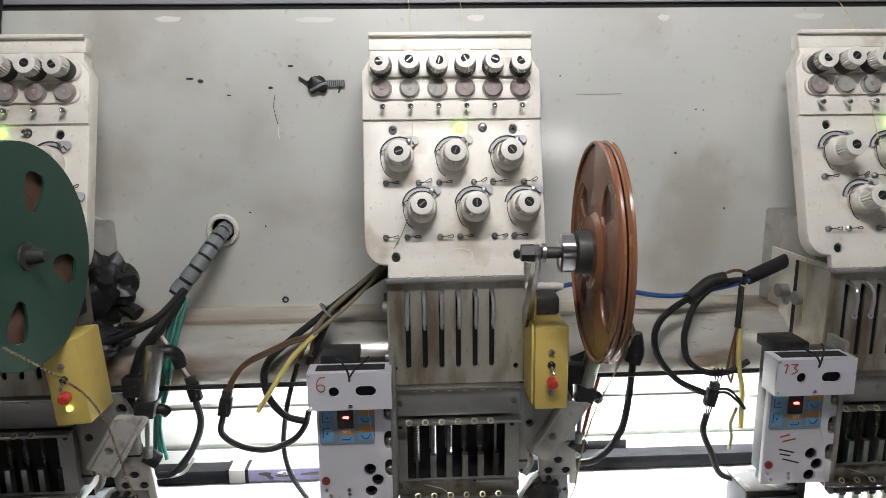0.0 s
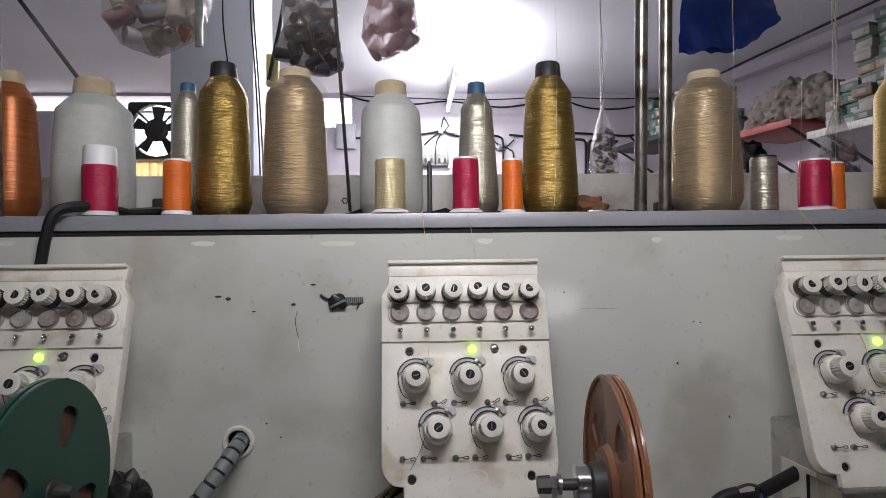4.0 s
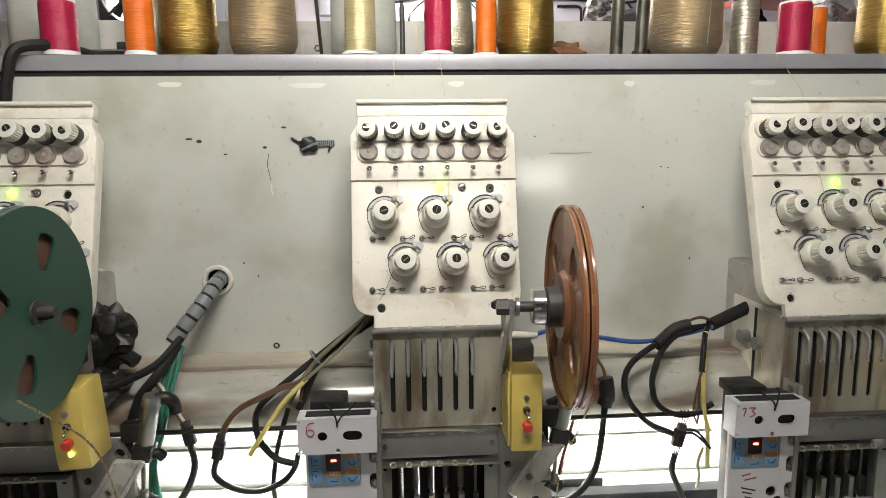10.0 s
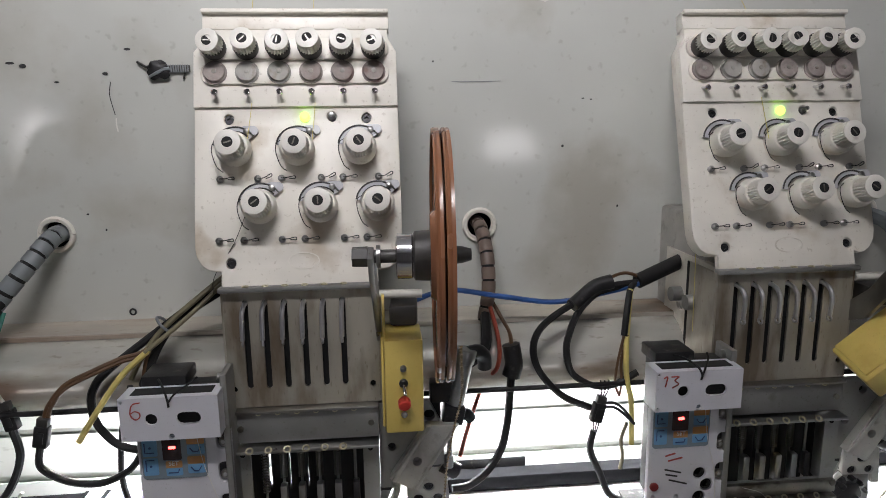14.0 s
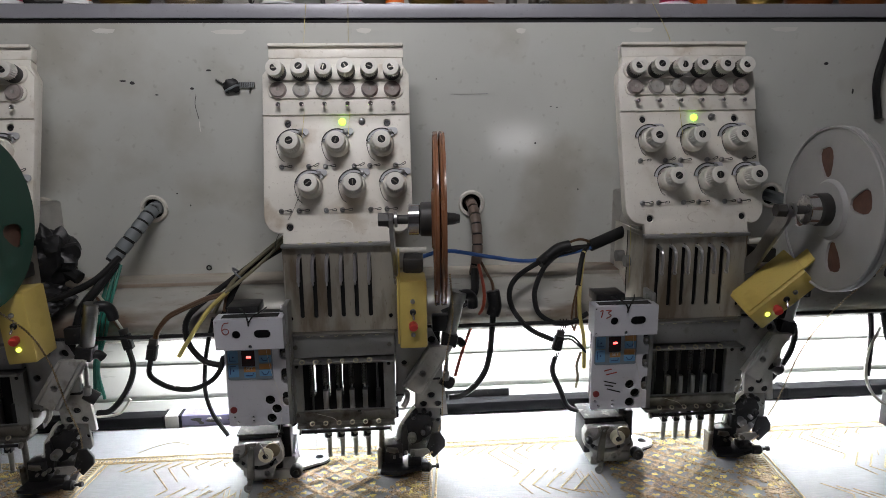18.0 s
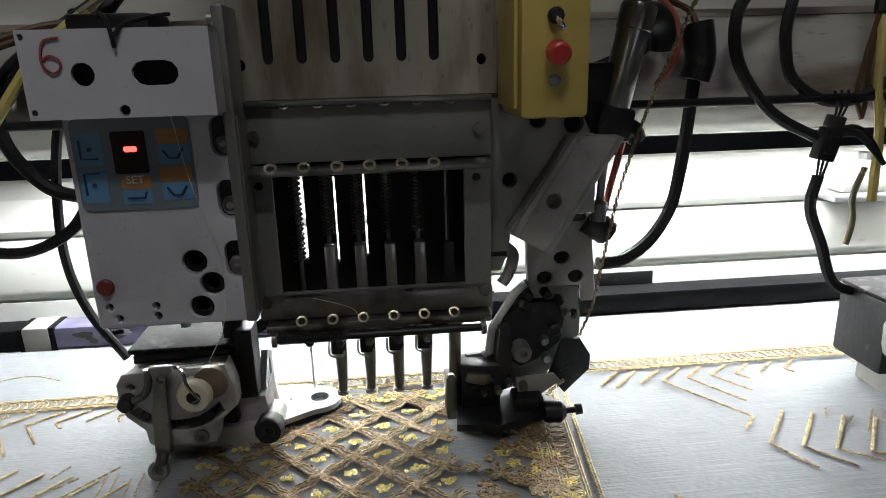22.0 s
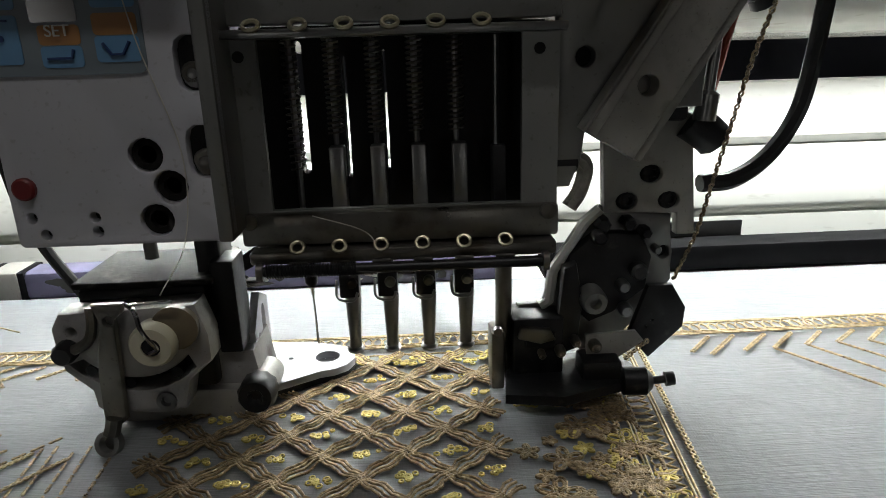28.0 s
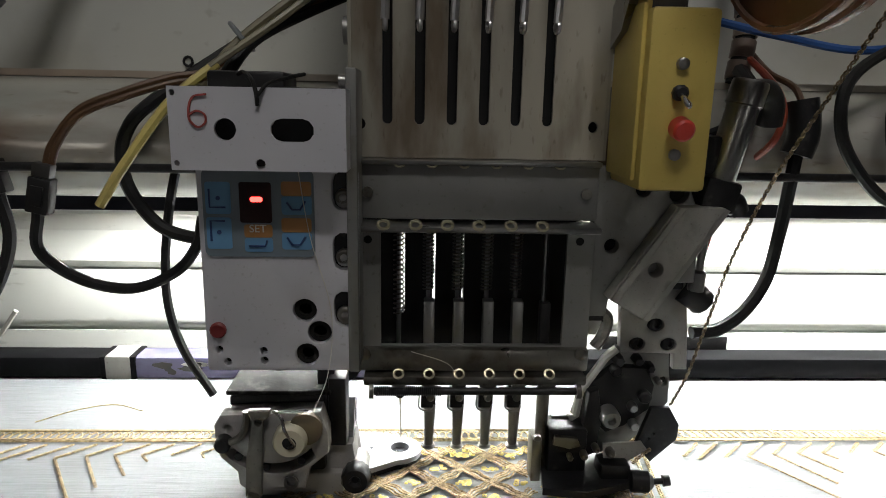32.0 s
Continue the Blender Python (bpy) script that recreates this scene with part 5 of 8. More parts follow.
    part("elbow_fitting", tube([(0.1230, -0.1200, 0.1420), (0.1320, -0.1180, 0.1420), (0.1360, -0.1160, 0.1370)], 0.0050, 10), "black", cy)
    part("lower_fitting", tube([(0.1120, -0.1150, 0.0960), (0.1180, -0.1150, 0.0920), (0.1230, -0.1140, 0.0880)], 0.0075, 10), "black", cy)
    part("black_valve", box(0.1010, 0.1200, -0.1250, -0.1120, 0.1560, 0.1750, 0.002), "black", h)
    if ink is THIRTEEN:
        for x0, z0, w_, ang, ink_ in ((-0.1085, 0.1130, 0.009, 14, "ink"), (-0.1060, 0.1085, 0.0125, 12, "ink"), (-0.1085, 0.1010, 0.0150, -14, "blackink"), (-0.1075, 0.0965, 0.0105, -12, "blackink"), (-0.1045, 0.0915, 0.0165, -16, "blackink")):
            part("written_bar", plate(rounded(0, w_, -0.0007, 0.0007, 0.0005), [], 0.0003, facing(-0.1553, x0, z0) @ Matrix.Rotation(radians(ang), 4, "Z")), ink_, cp)
    h.matrix_world = Matrix.Translation((at, 0, 0))
    return h


head_c = build_head(0.0, SIX)
head_r = build_head(0.4, THIRTEEN)
head_l = copy_thing(head_c, Matrix.Translation((-0.4, 0, 0)))
head_e = copy_thing(head_r, Matrix.Translation((0.8, 0, 0)))
for ob, words in ((head_l, "ivory and grey embroidery machine head beside the green reel"), (head_r, "ivory and grey embroidery machine head marked 13 in red"), (head_e, "ivory and grey embroidery machine head at the end, mostly hidden")):
    tagged(ob, words)


# ---- cord reels on their brackets ----
def build_reel(x, material, words, lift=0.0, turn=15, wrap="cordwrap"):
    r = thing("cord_reel", words, "reel", "cord reels")
    c, rad = Vector((x + 0.106, -0.205, 0.298 + lift)), 0.0835

    def flange(x0):
        m = Matrix(((0, 0, -1, x0), (-1, 0, 0, c.y), (0, 1, 0, c.z), (0, 0, 0, 1)))
        eyes = []
        for k in range(4):
            a = radians(90 * k + turn)
            du, dv = math.cos(a), math.sin(a)
            drop = [(-0.0050, 0.0345), (-0.0090, 0.0430), (-0.0112, 0.0510), (-0.0108, 0.0580), (-0.0075, 0.0625), (0.0, 0.0640), (0.0085, 0.0632), (0.0118, 0.0590), (0.0115, 0.0510), (0.0090, 0.0430), (0.0050, 0.0345), (0.0, 0.0325)]
            eyes.append([(v * du - u * dv, v * dv + u * du) for u, v in drop])
        return plate(oval(0, 0, rad, rad, 56), eyes, 0.0024, m, bev=0.0006)

    f = part("flange", flange(c.x - 0.0045), material, r)
    part("rim", ring((c.x - 0.0052, c.y, c.z), (1, 0, 0), rad - 0.0012, 0.0016, 56), material, f)
    part("boss", lathe((c.x - 0.0085, c.y, c.z), (c.x - 0.0045, c.y, c.z), [(0, 0.028), (0.6, 0.030), (1, 0.031)], 30), material, f)
    g = part("flange", flange(c.x + 0.0020), material, r)
    part("rim", ring((c.x + 0.0008, c.y, c.z), (1, 0, 0), rad - 0.0012, 0.0016, 56), material, g)
    part("core", rod((c.x - 0.0042, c.y, c.z), (c.x - 0.0004, c.y, c.z), 0.03, 30), material, r)
    part("cord_winding", lathe((c.x - 0.0020, c.y, c.z), (c.x - 0.0008, c.y, c.z), [(0, 0.0705), (0.3, 0.0715), (1, 0.0705)], 48), wrap, r, "dark brown cord wound between the flanges")
    part("hub", lathe((c.x - 0.0195, c.y, c.z), (c.x - 0.0085, c.y, c.z), [(0, 0.0150), (0.1, 0.0165), (1, 0.0170)], 24), "dark", r)
    part("collar", lathe((c.x - 0.0310, c.y, c.z), (c.x - 0.0197, c.y, c.z), [(0, 0.0135), (0.08, 0.0152), (0.92, 0.0152), (1, 0.0140)], 24), "chrome", r)
    part("axle", lathe((c.x - 0.058, c.y, c.z), (c.x + 0.016, c.y, c.z), [(0, 0.0045), (0.92, 0.0045), (0.93, 0.0032), (1, 0.0032)], 14), "dark", r)
    part("end_cap", lathe((c.x + 0.0030, c.y, c.z), (c.x + 0.0190, c.y, c.z), [(0, 0.0110), (0.2, 0.0100), (0.25, 0.0062), (0.6, 0.0058), (1, 0.0040)], 20), "dark", r)
    part("washer", rod((c.x - 0.044, c.y, c.z), (c.x - 0.0415, c.y, c.z), 0.0078, 16), "steel", r)
    part("nut", lathe((c.x - 0.060, c.y, c.z), (c.x - 0.050, c.y, c.z), [(0, 0.0068), (1, 0.0072)], 6), "dark", r)
    arm = [(-0.2140, 0.2980), (-0.2050, 0.3045), (-0.1960, 0.2990), (-0.1500, 0.2460), (-0.1250, 0.2280), (-0.1250, 0.2120), (-0.1480, 0.2200), (-0.2080, 0.2850)]
    part("bracket_arm", plate(arm, [oval(-0.205, 0.294, 0.0035, 0.0035, 10)], 0.004, Matrix(((0, 0, 1, c.x - 0.0455), (1, 0, 0, 0), (0, 1, 0, 0), (0, 0, 0, 1))), bev=0.0008), "steel", r, "curved bare steel bracket arm")
    part("bracket_stud", rod((x + 0.058, -0.1300, 0.2520), (x + 0.092, -0.1300, 0.2520), 0.0036, 12), "wire", r)
    part("pivot_block", box(x + 0.066, x + 0.088, -0.140, -0.095, 0.228, 0.245, 0.003), "dark", r)
    r.matrix_world = Matrix.Translation(c) @ Matrix.Rotation(radians(-3), 4, "Z") @ Matrix.Translation(-c)
    return r


build_reel(0.0, "brown", "brown plastic cord reel on a bare steel bracket", turn=50)
build_reel(-0.428, "green", "dark green plastic cord reel on a steel bracket", 0.006, 22)
build_reel(0.4, "paleg", "pale grey plastic cord reel on a steel bracket")


# ---- yellow switch boxes ----
def build_switch_box(m, words, blue=True, lit=False):
    s = thing("switch_box", words, "switch box", "yellow switch boxes")
    case = part("case", box(0, 0.029, 0, 0.042, 0, 0.074, 0.0022), "yellow", s)
    part("tab", plate(slot(0.0, 0.086, 0.018, 0.040), [oval(0, 0.098, 0.0022, 0.0022, 10)], 0.002, Matrix(((0, 0, -1, -0.0005), (1, 0, 0, 0.014), (0, 1, 0, 0), (0, 0, 0, 1)))), "yellow", s)
    part("side_panel", box(-0.0022, -0.0001, 0.004, 0.041, 0.004, 0.076, 0.0008), "yellow", s)
    part("lamp", lathe((0.0140, 0.0, 0.0520), (0.0140, -0.0035, 0.0520), [(0, 0.0026), (0.6, 0.0024), (1, 0)], 12), "steel", case)
    tg = part("toggle_base", lathe((0.0140, 0.0, 0.0405), (0.0140, -0.0030, 0.0405), [(0, 0.0034), (0.6, 0.0034), (1, 0.0022)], 10), "black", case)
    part("toggle_lever", lathe((0.0140, -0.0020, 0.0400), (0.0148, -0.0100, 0.0350), [(0, 0.0010), (0.9, 0.0015), (1, 0.0008)], 8), "chrome", tg)
    part("button", lathe((0.0140, 0.0, 0.0275), (0.0143, -0.0090, 0.0255), [(0, 0.0032), (0.3, 0.0034), (0.35, 0.0048), (0.9, 0.0046), (1, 0.0036)], 16), "red", case, "worn red push button")
    part("second_lamp", lathe((0.0140, 0.0, 0.0155), (0.0140, -0.0030, 0.0155), [(0, 0.0024), (0.6, 0.0024), (1, 0)], 12), "led_y" if lit else "steel", case)
    s.matrix_world = m
    return s


build_switch_box(pose(0.0645, -0.1690, 0.1535), "yellow plastic switch box with a red button, upright beside the head")
build_switch_box(pose(-0.3340, -0.1690, 0.1520, 0, -4, 0), "yellow plastic switch box with its lamp lit", lit=True)
build_switch_box(Matrix.Translation((0.477, -0.160, 0.202)) @ pose(0, 0, 0, 0, 40, 0) @ pose(0, 0, 0, 12, 0, 16) @ Matrix.Translation((-0.0145, -0.021, -0.037)), "yellow plastic switch box hanging tilted from its bracket", lit=True)

# ---- cables ----
def cable(name, pts, r, material, words, category="cable", group=""):
    return solid(name, tube(pts, r), material, words, category, group)


def sleeve(pts, r, words, tone="sleeve"):
    """A grey spiral wrap round a bundle: a tube with a raised helix."""
    s = thing("spiral_sleeve", words, "cable sleeve", "spiral sleeves")
    part("core", tube(pts, r * 0.86), "cable", s)
    line = spline(pts, 30)
    n = len(line)
    wraps = max(3, int(sum((b - a).length for a, b in zip(line, line[1:])) / 0.0118))
    for k in range(wraps):
        a, b = int(n * k / wraps), int(n * (k + 0.93) / wraps)
        seg = [line[i] for i in range(a, max(b, a + 3)) if i < n]
        if len(seg) > 2:
            part("wrap", tube(seg[::2] if len(seg) > 6 else seg, r, 10, smooth=False), tone, s)
    return s


def connector(at, rz, words):
    c = thing("connector", words, "connector", "wire connectors")
    b = part("housing", box(-0.0055, 0.0055, -0.004, 0.004, -0.012, 0.006, 0.001), "cable", c)
    part("latch", box(-0.003, 0.003, -0.0055, -0.004, -0.008, 0.002, 0.0005), "cable", c)
    part("plug", box(-0.0045, 0.0045, -0.0032, 0.0032, 0.006, 0.013, 0.0008), "dark", c)
    c.matrix_world = Matrix.Translation(at) @ Matrix.Rotation(radians(rz), 4, "Y")
    return c


# by the second grommet
sleeve([(-0.234, 0.02, 0.287), (-0.232, -0.015, 0.286), (-0.245, -0.038, 0.265), (-0.270, -0.055, 0.232)], 0.0085, "grey spiral cable sleeve hanging from a wall grommet")
cable("black_cable", [(-0.259, -0.058, 0.238), (-0.276, -0.084, 0.219), (-0.308, -0.092, 0.204), (-0.345, -0.095, 0.192)], 0.0040, "cable", "black cable running down behind the head")
cable("black_cable", [(-0.262, -0.060, 0.232), (-0.274, -0.086, 0.210), (-0.290, -0.092, 0.190), (-0.300, -0.094, 0.165)], 0.0050, "cable", "black cable bent behind the green wires")
for dx, r in ((0.0, 0.0022), (0.005, 0.0018), (-0.005, 0.0020)):
    cable("green_wire", [(-0.262 + dx, -0.060, 0.230), (-0.269 + dx, -0.082, 0.190), (-0.275 + dx, -0.090, 0.157), (-0.283 + 0.4 * dx, -0.094, 0.117), (-0.283 + dx, -0.094, 0.084 - dx)], r, "tealw", "thin green wire hanging in a bundle")
cable("twin_wire", [(-0.275, -0.085, 0.201), (-0.264, -0.087, 0.184), (-0.256, -0.088, 0.168), (-0.250, -0.089, 0.158)], 0.0015, "wire", "white wire pair above a black connector")
cable("twin_wire", [(-0.278, -0.085, 0.199), (-0.267, -0.087, 0.182), (-0.258, -0.088, 0.166), (-0.252, -0.089, 0.158)], 0.0014, "brnw", "brown wire pair above a black connector")
connector((-0.248, -0.090, 0.149), -12, "black plastic wire connector between two cables")
cable("black_cable", [(-0.247, -0.090, 0.138), (-0.244, -0.090, 0.113), (-0.255, -0.090, 0.085), (-0.274, -0.090, 0.063), (-0.290, -0.090, 0.060)], 0.0034, "cable", "short black cable below a connector")
cable("white_wire", [(-0.262, -0.064, 0.064), (-0.275, -0.066, 0.048), (-0.295, -0.07, 0.046), (-0.305, -0.08, 0.052)], 0.0015, "wire", "thin pale wire curling under the head")
cable("black_cable", [(-0.364, 0.01, 0.287), (-0.358, -0.03, 0.275), (-0.335, -0.05, 0.235), (-0.305, -0.06, 0.215)], 0.0075, "cable", "thick black cable from a wall grommet")


# bundles that leave a head's left side
def bundle(x):
    cable("black_cable", [(x - 0.055, -0.056, 0.264), (x - 0.117, -0.072, 0.220), (x - 0.164, -0.088, 0.186), (x - 0.178, -0.091, 0.170), (x - 0.180, -0.094, 0.154), (x - 0.175, -0.096, 0.138), (x - 0.161, -0.096, 0.121), (x - 0.140, -0.098, 0.115)], 0.0034, "cable", "black cable looping beside a head")
    cable("black_cable", [(x - 0.055, -0.046, 0.252), (x - 0.090, -0.062, 0.234), (x - 0.112, -0.076, 0.220), (x - 0.122, -0.090, 0.205), (x - 0.130, -0.094, 0.187), (x - 0.137, -0.094, 0.172)], 0.0036, "cable", "black cable running behind the control box")
    cable("black_cable", [(x - 0.055, -0.050, 0.257), (x - 0.100, -0.066, 0.230), (x - 0.124, -0.080, 0.211), (x - 0.131, -0.092, 0.195), (x - 0.134, -0.096, 0.180)], 0.0026, "brnw", "brownish cable in a bundle")
    cable("black_cable", [(x - 0.148, -0.092, 0.171), (x - 0.161, -0.086, 0.129), (x - 0.169, -0.078, 0.082), (x - 0.165, -0.072, 0.046), (x - 0.149, -0.070, 0.014)], 0.0026, "cable", "black cable hanging down to the table")
    cable("grey_cable", [(x - 0.055, -0.060, 0.268), (x - 0.090, -0.074, 0.242), (x - 0.120, -0.084, 0.217), (x - 0.136, -0.092, 0.196), (x - 0.146, -0.094, 0.178)], 0.0024, "olive", "yellowish grey cable in a bundle")
    cable("grey_cable", [(x - 0.058, -0.064, 0.264), (x - 0.094, -0.086, 0.231), (x - 0.130, -0.102, 0.203)], 0.0020, "olive", "thin olive cable tied into a bundle")
    cable("yellow_tube", [(x - 0.127, -0.100, 0.205), (x - 0.148, -0.109, 0.186), (x - 0.169, -0.117, 0.156), (x - 0.182, -0.118, 0.136)], 0.0025, "yelw", "pale yellow plastic tube with a cut end")
    for o in (0.0, 0.0028):
        cable("twin_wire", [(x - 0.116, -0.080, 0.213 + o), (x - 0.133, -0.092, 0.199 + o), (x - 0.151, -0.098, 0.195 + o), (x - 0.171, -0.105, 0.188 + o), (x - 0.191, -0.110, 0.179 + o), (x - 0.203 - o, -0.110, 0.165), (x - 0.208 - o, -0.110, 0.152)], 0.0018, "brnw", "brown wire leading to a connector")
    connector((x - 0.212, -0.112, 0.143), 12, "black plastic wire connector between two cables")
    cable("black_cable", [(x - 0.215, -0.112, 0.132), (x - 0.219, -0.108, 0.111), (x - 0.202, -0.104, 0.095), (x - 0.178, -0.100, 0.089), (x - 0.155, -0.100, 0.098), (x - 0.143, -0.100, 0.112), (x - 0.138, -0.102, 0.128)], 0.0030, "cable", "thin black cable in a slack loop")
    tie = ring((x - 0.120, -0.078, 0.2195), (0.7, 0.1, 0.6), 0.0085, 0.0013, 12)
    solid("cable_tie", tie, "sleeve", "grey cable tie round a bundle", "cable tie", "cable ties")


bundle(0.0)

# between the centre and the next head
sleeve([(0.161, 0.02, 0.285), (0.161, -0.012, 0.283), (0.163, -0.035, 0.262), (0.163, -0.045, 0.232), (0.158, -0.05, 0.202)], 0.0068, "brownish spiral cable sleeve hanging from a wall grommet", "sleeve_brown")
cable("black_cable", [(0.159, -0.05, 0.210), (0.153, -0.088, 0.190), (0.138, -0.092, 0.177), (0.115, -0.095, 0.168)], 0.0048, "cable", "thick black cable curving behind the reel")
cable("red_wire", [(0.163, -0.045, 0.220), (0.165, -0.088, 0.195), (0.163, -0.092, 0.172), (0.156, -0.06, 0.145), (0.140, -0.075, 0.112), (0.130, -0.085, 0.085)], 0.0020, "redw", "thin red air tube hanging beside the head")
cable("twin_wire", [(0.165, -0.045, 0.222), (0.172, -0.06, 0.208), (0.176, -0.080, 0.200), (0.176, -0.092, 0.190)], 0.0018, "brnw", "brown wire pair above a black connector")
solid("taped_joint", tube([(0.175, -0.092, 0.193), (0.1765, -0.093, 0.184), (0.1775, -0.093, 0.174), (0.175, -0.093, 0.164)], 0.0082, 10), "black", "black taped cable joint, lumpy and dusty", "cable joint")
cable("black_cable", [(0.176, -0.092, 0.168), (0.174, -0.092, 0.140), (0.172, -0.092, 0.118), (0.166, -0.096, 0.096), (0.152, -0.104, 0.080), (0.135, -0.110, 0.071), (0.120, -0.112, 0.070)], 0.0036, "cable", "black cable curving down to the cording device")
cable("blue_tube", [(0.085, -0.10, 0.236), (0.123, -0.066, 0.237), (0.173, -0.062, 0.228), (0.223, -0.062, 0.221), (0.271, -0.064, 0.229), (0.30, -0.064, 0.236)], 0.0024, "bluew", "blue plastic air tube along the beam")
cable("black_cable", [(0.349, -0.050, 0.252), (0.301, -0.060, 0.237), (0.262, -0.068, 0.231), (0.230, -0.078, 0.221), (0.203, -0.090, 0.207), (0.194, -0.096, 0.190), (0.200, -0.096, 0.168), (0.220, -0.096, 0.145), (0.247, -0.096, 0.131)], 0.0032, "cable", "black cable hanging in a wide loop")
cable("black_cable", [(0.299, -0.062, 0.237), (0.267, -0.068, 0.234), (0.241, -0.078, 0.218), (0.227, -0.090, 0.197), (0.225, -0.093, 0.181), (0.231, -0.093, 0.163), (0.250, -0.093, 0.151), (0.270, -0.093, 0.151), (0.290, -0.094, 0.162)], 0.0031, "cable", "black cable hanging in a narrow loop")
cable("brown_wire", [(0.305, -0.060, 0.240), (0.288, -0.062, 0.246), (0.272, -0.066, 0.243), (0.262, -0.068, 0.236)], 0.0016, "brnw", "brown wire bowed over the bundle")
solid("taped_joint", tube([(0.273, -0.068, 0.240), (0.258, -0.068, 0.236), (0.245, -0.072, 0.228), (0.234, -0.077, 0.221)], 0.0068, 10), "black", "black taped joint where cables part", "cable joint")
solid("taped_cable", tube([(0.360, -0.043, 0.256), (0.335, -0.052, 0.249), (0.300, -0.060, 0.237)], 0.0072, 10), "cable", "thick black taped cable bundle behind the head", "cable")
cable("black_cable", [(0.300, -0.060, 0.237), (0.290, -0.070, 0.233), (0.281, -0.086, 0.217), (0.277, -0.092, 0.196)], 0.0030, "cable", "short black cable hanging to brown wires")
for o in (0.0, 0.003):
    cable("brown_wire", [(0.277 + o, -0.092, 0.197), (0.272 + o, -0.093, 0.173), (0.270 + 2 * o, -0.093, 0.153), (0.274, -0.094, 0.140)], 0.0013, "brnw", "brown wire hanging between cables")
cable("yellow_tube", [(0.289, -0.072, 0.233), (0.279, -0.093, 0.189), (0.280, -0.095, 0.157), (0.285, -0.095, 0.134), (0.287, -0.095, 0.093)], 0.0026, "yelw", "yellow plastic tube hanging between cables")
connector((0.254, -0.097, 0.130), 14, "black plastic wire connector with thin wires")
for k in range(3):
    cable("thin_wire", [(0.256 + 0.002 * k, -0.097, 0.142), (0.257 + 0.003 * k, -0.096, 0.148), (0.256 + 0.004 * k, -0.094, 0.156)], 0.0007, "cable", "hair-thin black wire leaving a connector")
    cable("thin_wire", [(0.250 + 0.003 * k, -0.097, 0.120), (0.250 + 0.002 * k, -0.097, 0.112), (0.249 + 0.001 * k, -0.098, 0.104)], 0.0007, "cable", "hair-thin black wire leaving a connector")
for o in (0.0, 0.004):
    cable("thin_wire", [(0.260, -0.098, 0.136 - o), (0.268, -0.1, 0.136 - o), (0.277, -0.1, 0.129 - o), (0.287, -0.1, 0.115)], 0.0014, "cable", "thin black wire bowed from a connector")
cable("black_cable", [(0.250, -0.098, 0.110), (0.247, -0.099, 0.092), (0.256, -0.1, 0.070), (0.267, -0.1, 0.046), (0.288, -0.1, 0.038)], 0.0032, "cable", "thin black cable hanging below a connector")
cable("grey_cable", [(0.284, -0.09, 0.112), (0.279, -0.09, 0.095), (0.281, -0.09, 0.080), (0.279, -0.09, 0.066)], 0.0018, "olive", "thin cable end beside the control plate")

# beside the last reel
cable("black_cable", [(0.56, 0.012, 0.287), (0.568, -0.03, 0.280), (0.576, -0.05, 0.252), (0.570, -0.06, 0.235)], 0.0080, "sleeve", "grey sleeved cable from a wall grommet")
cable("black_cable", [(0.526, -0.085, 0.150), (0.545, -0.08, 0.145), (0.562, -0.078, 0.128), (0.560, -0.078, 0.100), (0.545, -0.08, 0.075), (0.525, -0.09, 0.062)], 0.0036, "cable", "black cable looping below the tilted box")
cable("black_cable", [(0.70, -0.03, 0.255), (0.685, -0.05, 0.230), (0.672, -0.06, 0.200), (0.668, -0.065, 0.160), (0.672, -0.07, 0.110), (0.665, -0.08, 0.06)], 0.0034, "cable", "black cable hanging beside the last head")
cable("black_cable", [(0.745, -0.05, 0.250), (0.70, -0.06, 0.215), (0.684, -0.065, 0.170), (0.69, -0.07, 0.120), (0.70, -0.08, 0.08)], 0.0034, "cable", "black cable looping beside the last head")
cable("white_wire", [(0.675, -0.08, 0.125), (0.655, -0.09, 0.095), (0.650, -0.1, 0.060), (0.668, -0.11, 0.035), (0.690, -0.12, 0.045)], 0.0018, "wire", "thin white wire loop beside the last head")
cable("black_cable", [(0.700, 0.03, 0.545), (0.704, -0.004, 0.535), (0.702, -0.006, 0.505), (0.694, -0.006, 0.470), (0.688, -0.005, 0.430), (0.696, -0.005, 0.385)], 0.0045, "cable", "black cable hanging over the shelf edge")
cable("black_cable", [(-0.375, 0.06, 0.536), (-0.395, 0.02, 0.540), (-0.420, -0.006, 0.533), (-0.430, -0.009, 0.505), (-0.436, -0.008, 0.475), (-0.437, -0.02, 0.455)], 0.0058, "cable", "thick black cable hanging over the shelf edge")
cable("black_cable", [(-0.375, 0.06, 0.536), (-0.35, 0.09, 0.540), (-0.33, 0.12, 0.536), (-0.31, 0.16, 0.536)], 0.0058, "cable", "thick black cable lying on the dusty shelf")


# ---- pale cord chains from the reels to the cording devices, and hanging threads ----
def chain(pts, r, words):
    bm = bmesh.new()
    line = spline(pts, 24)
    dense, left = [], 0.0
    for a, b in zip(line, line[1:]):
        length = (b - a).length
        while left < length:
            dense.append(a.lerp(b, left / length))
            left += 0.0022
        left -= length
    for i, p in enumerate(dense[:-1]):
        d = (dense[i + 1] - p).normalized()
        ax = d.cross(Vector((0, -1, 0) if i % 2 else (1, 0.3, 0))).normalized()
        ring(p, ax, r, r * 0.42, 6, bm)
    return solid("chain_cord", bm, "browncord", words, "cord", "cords from the reels")


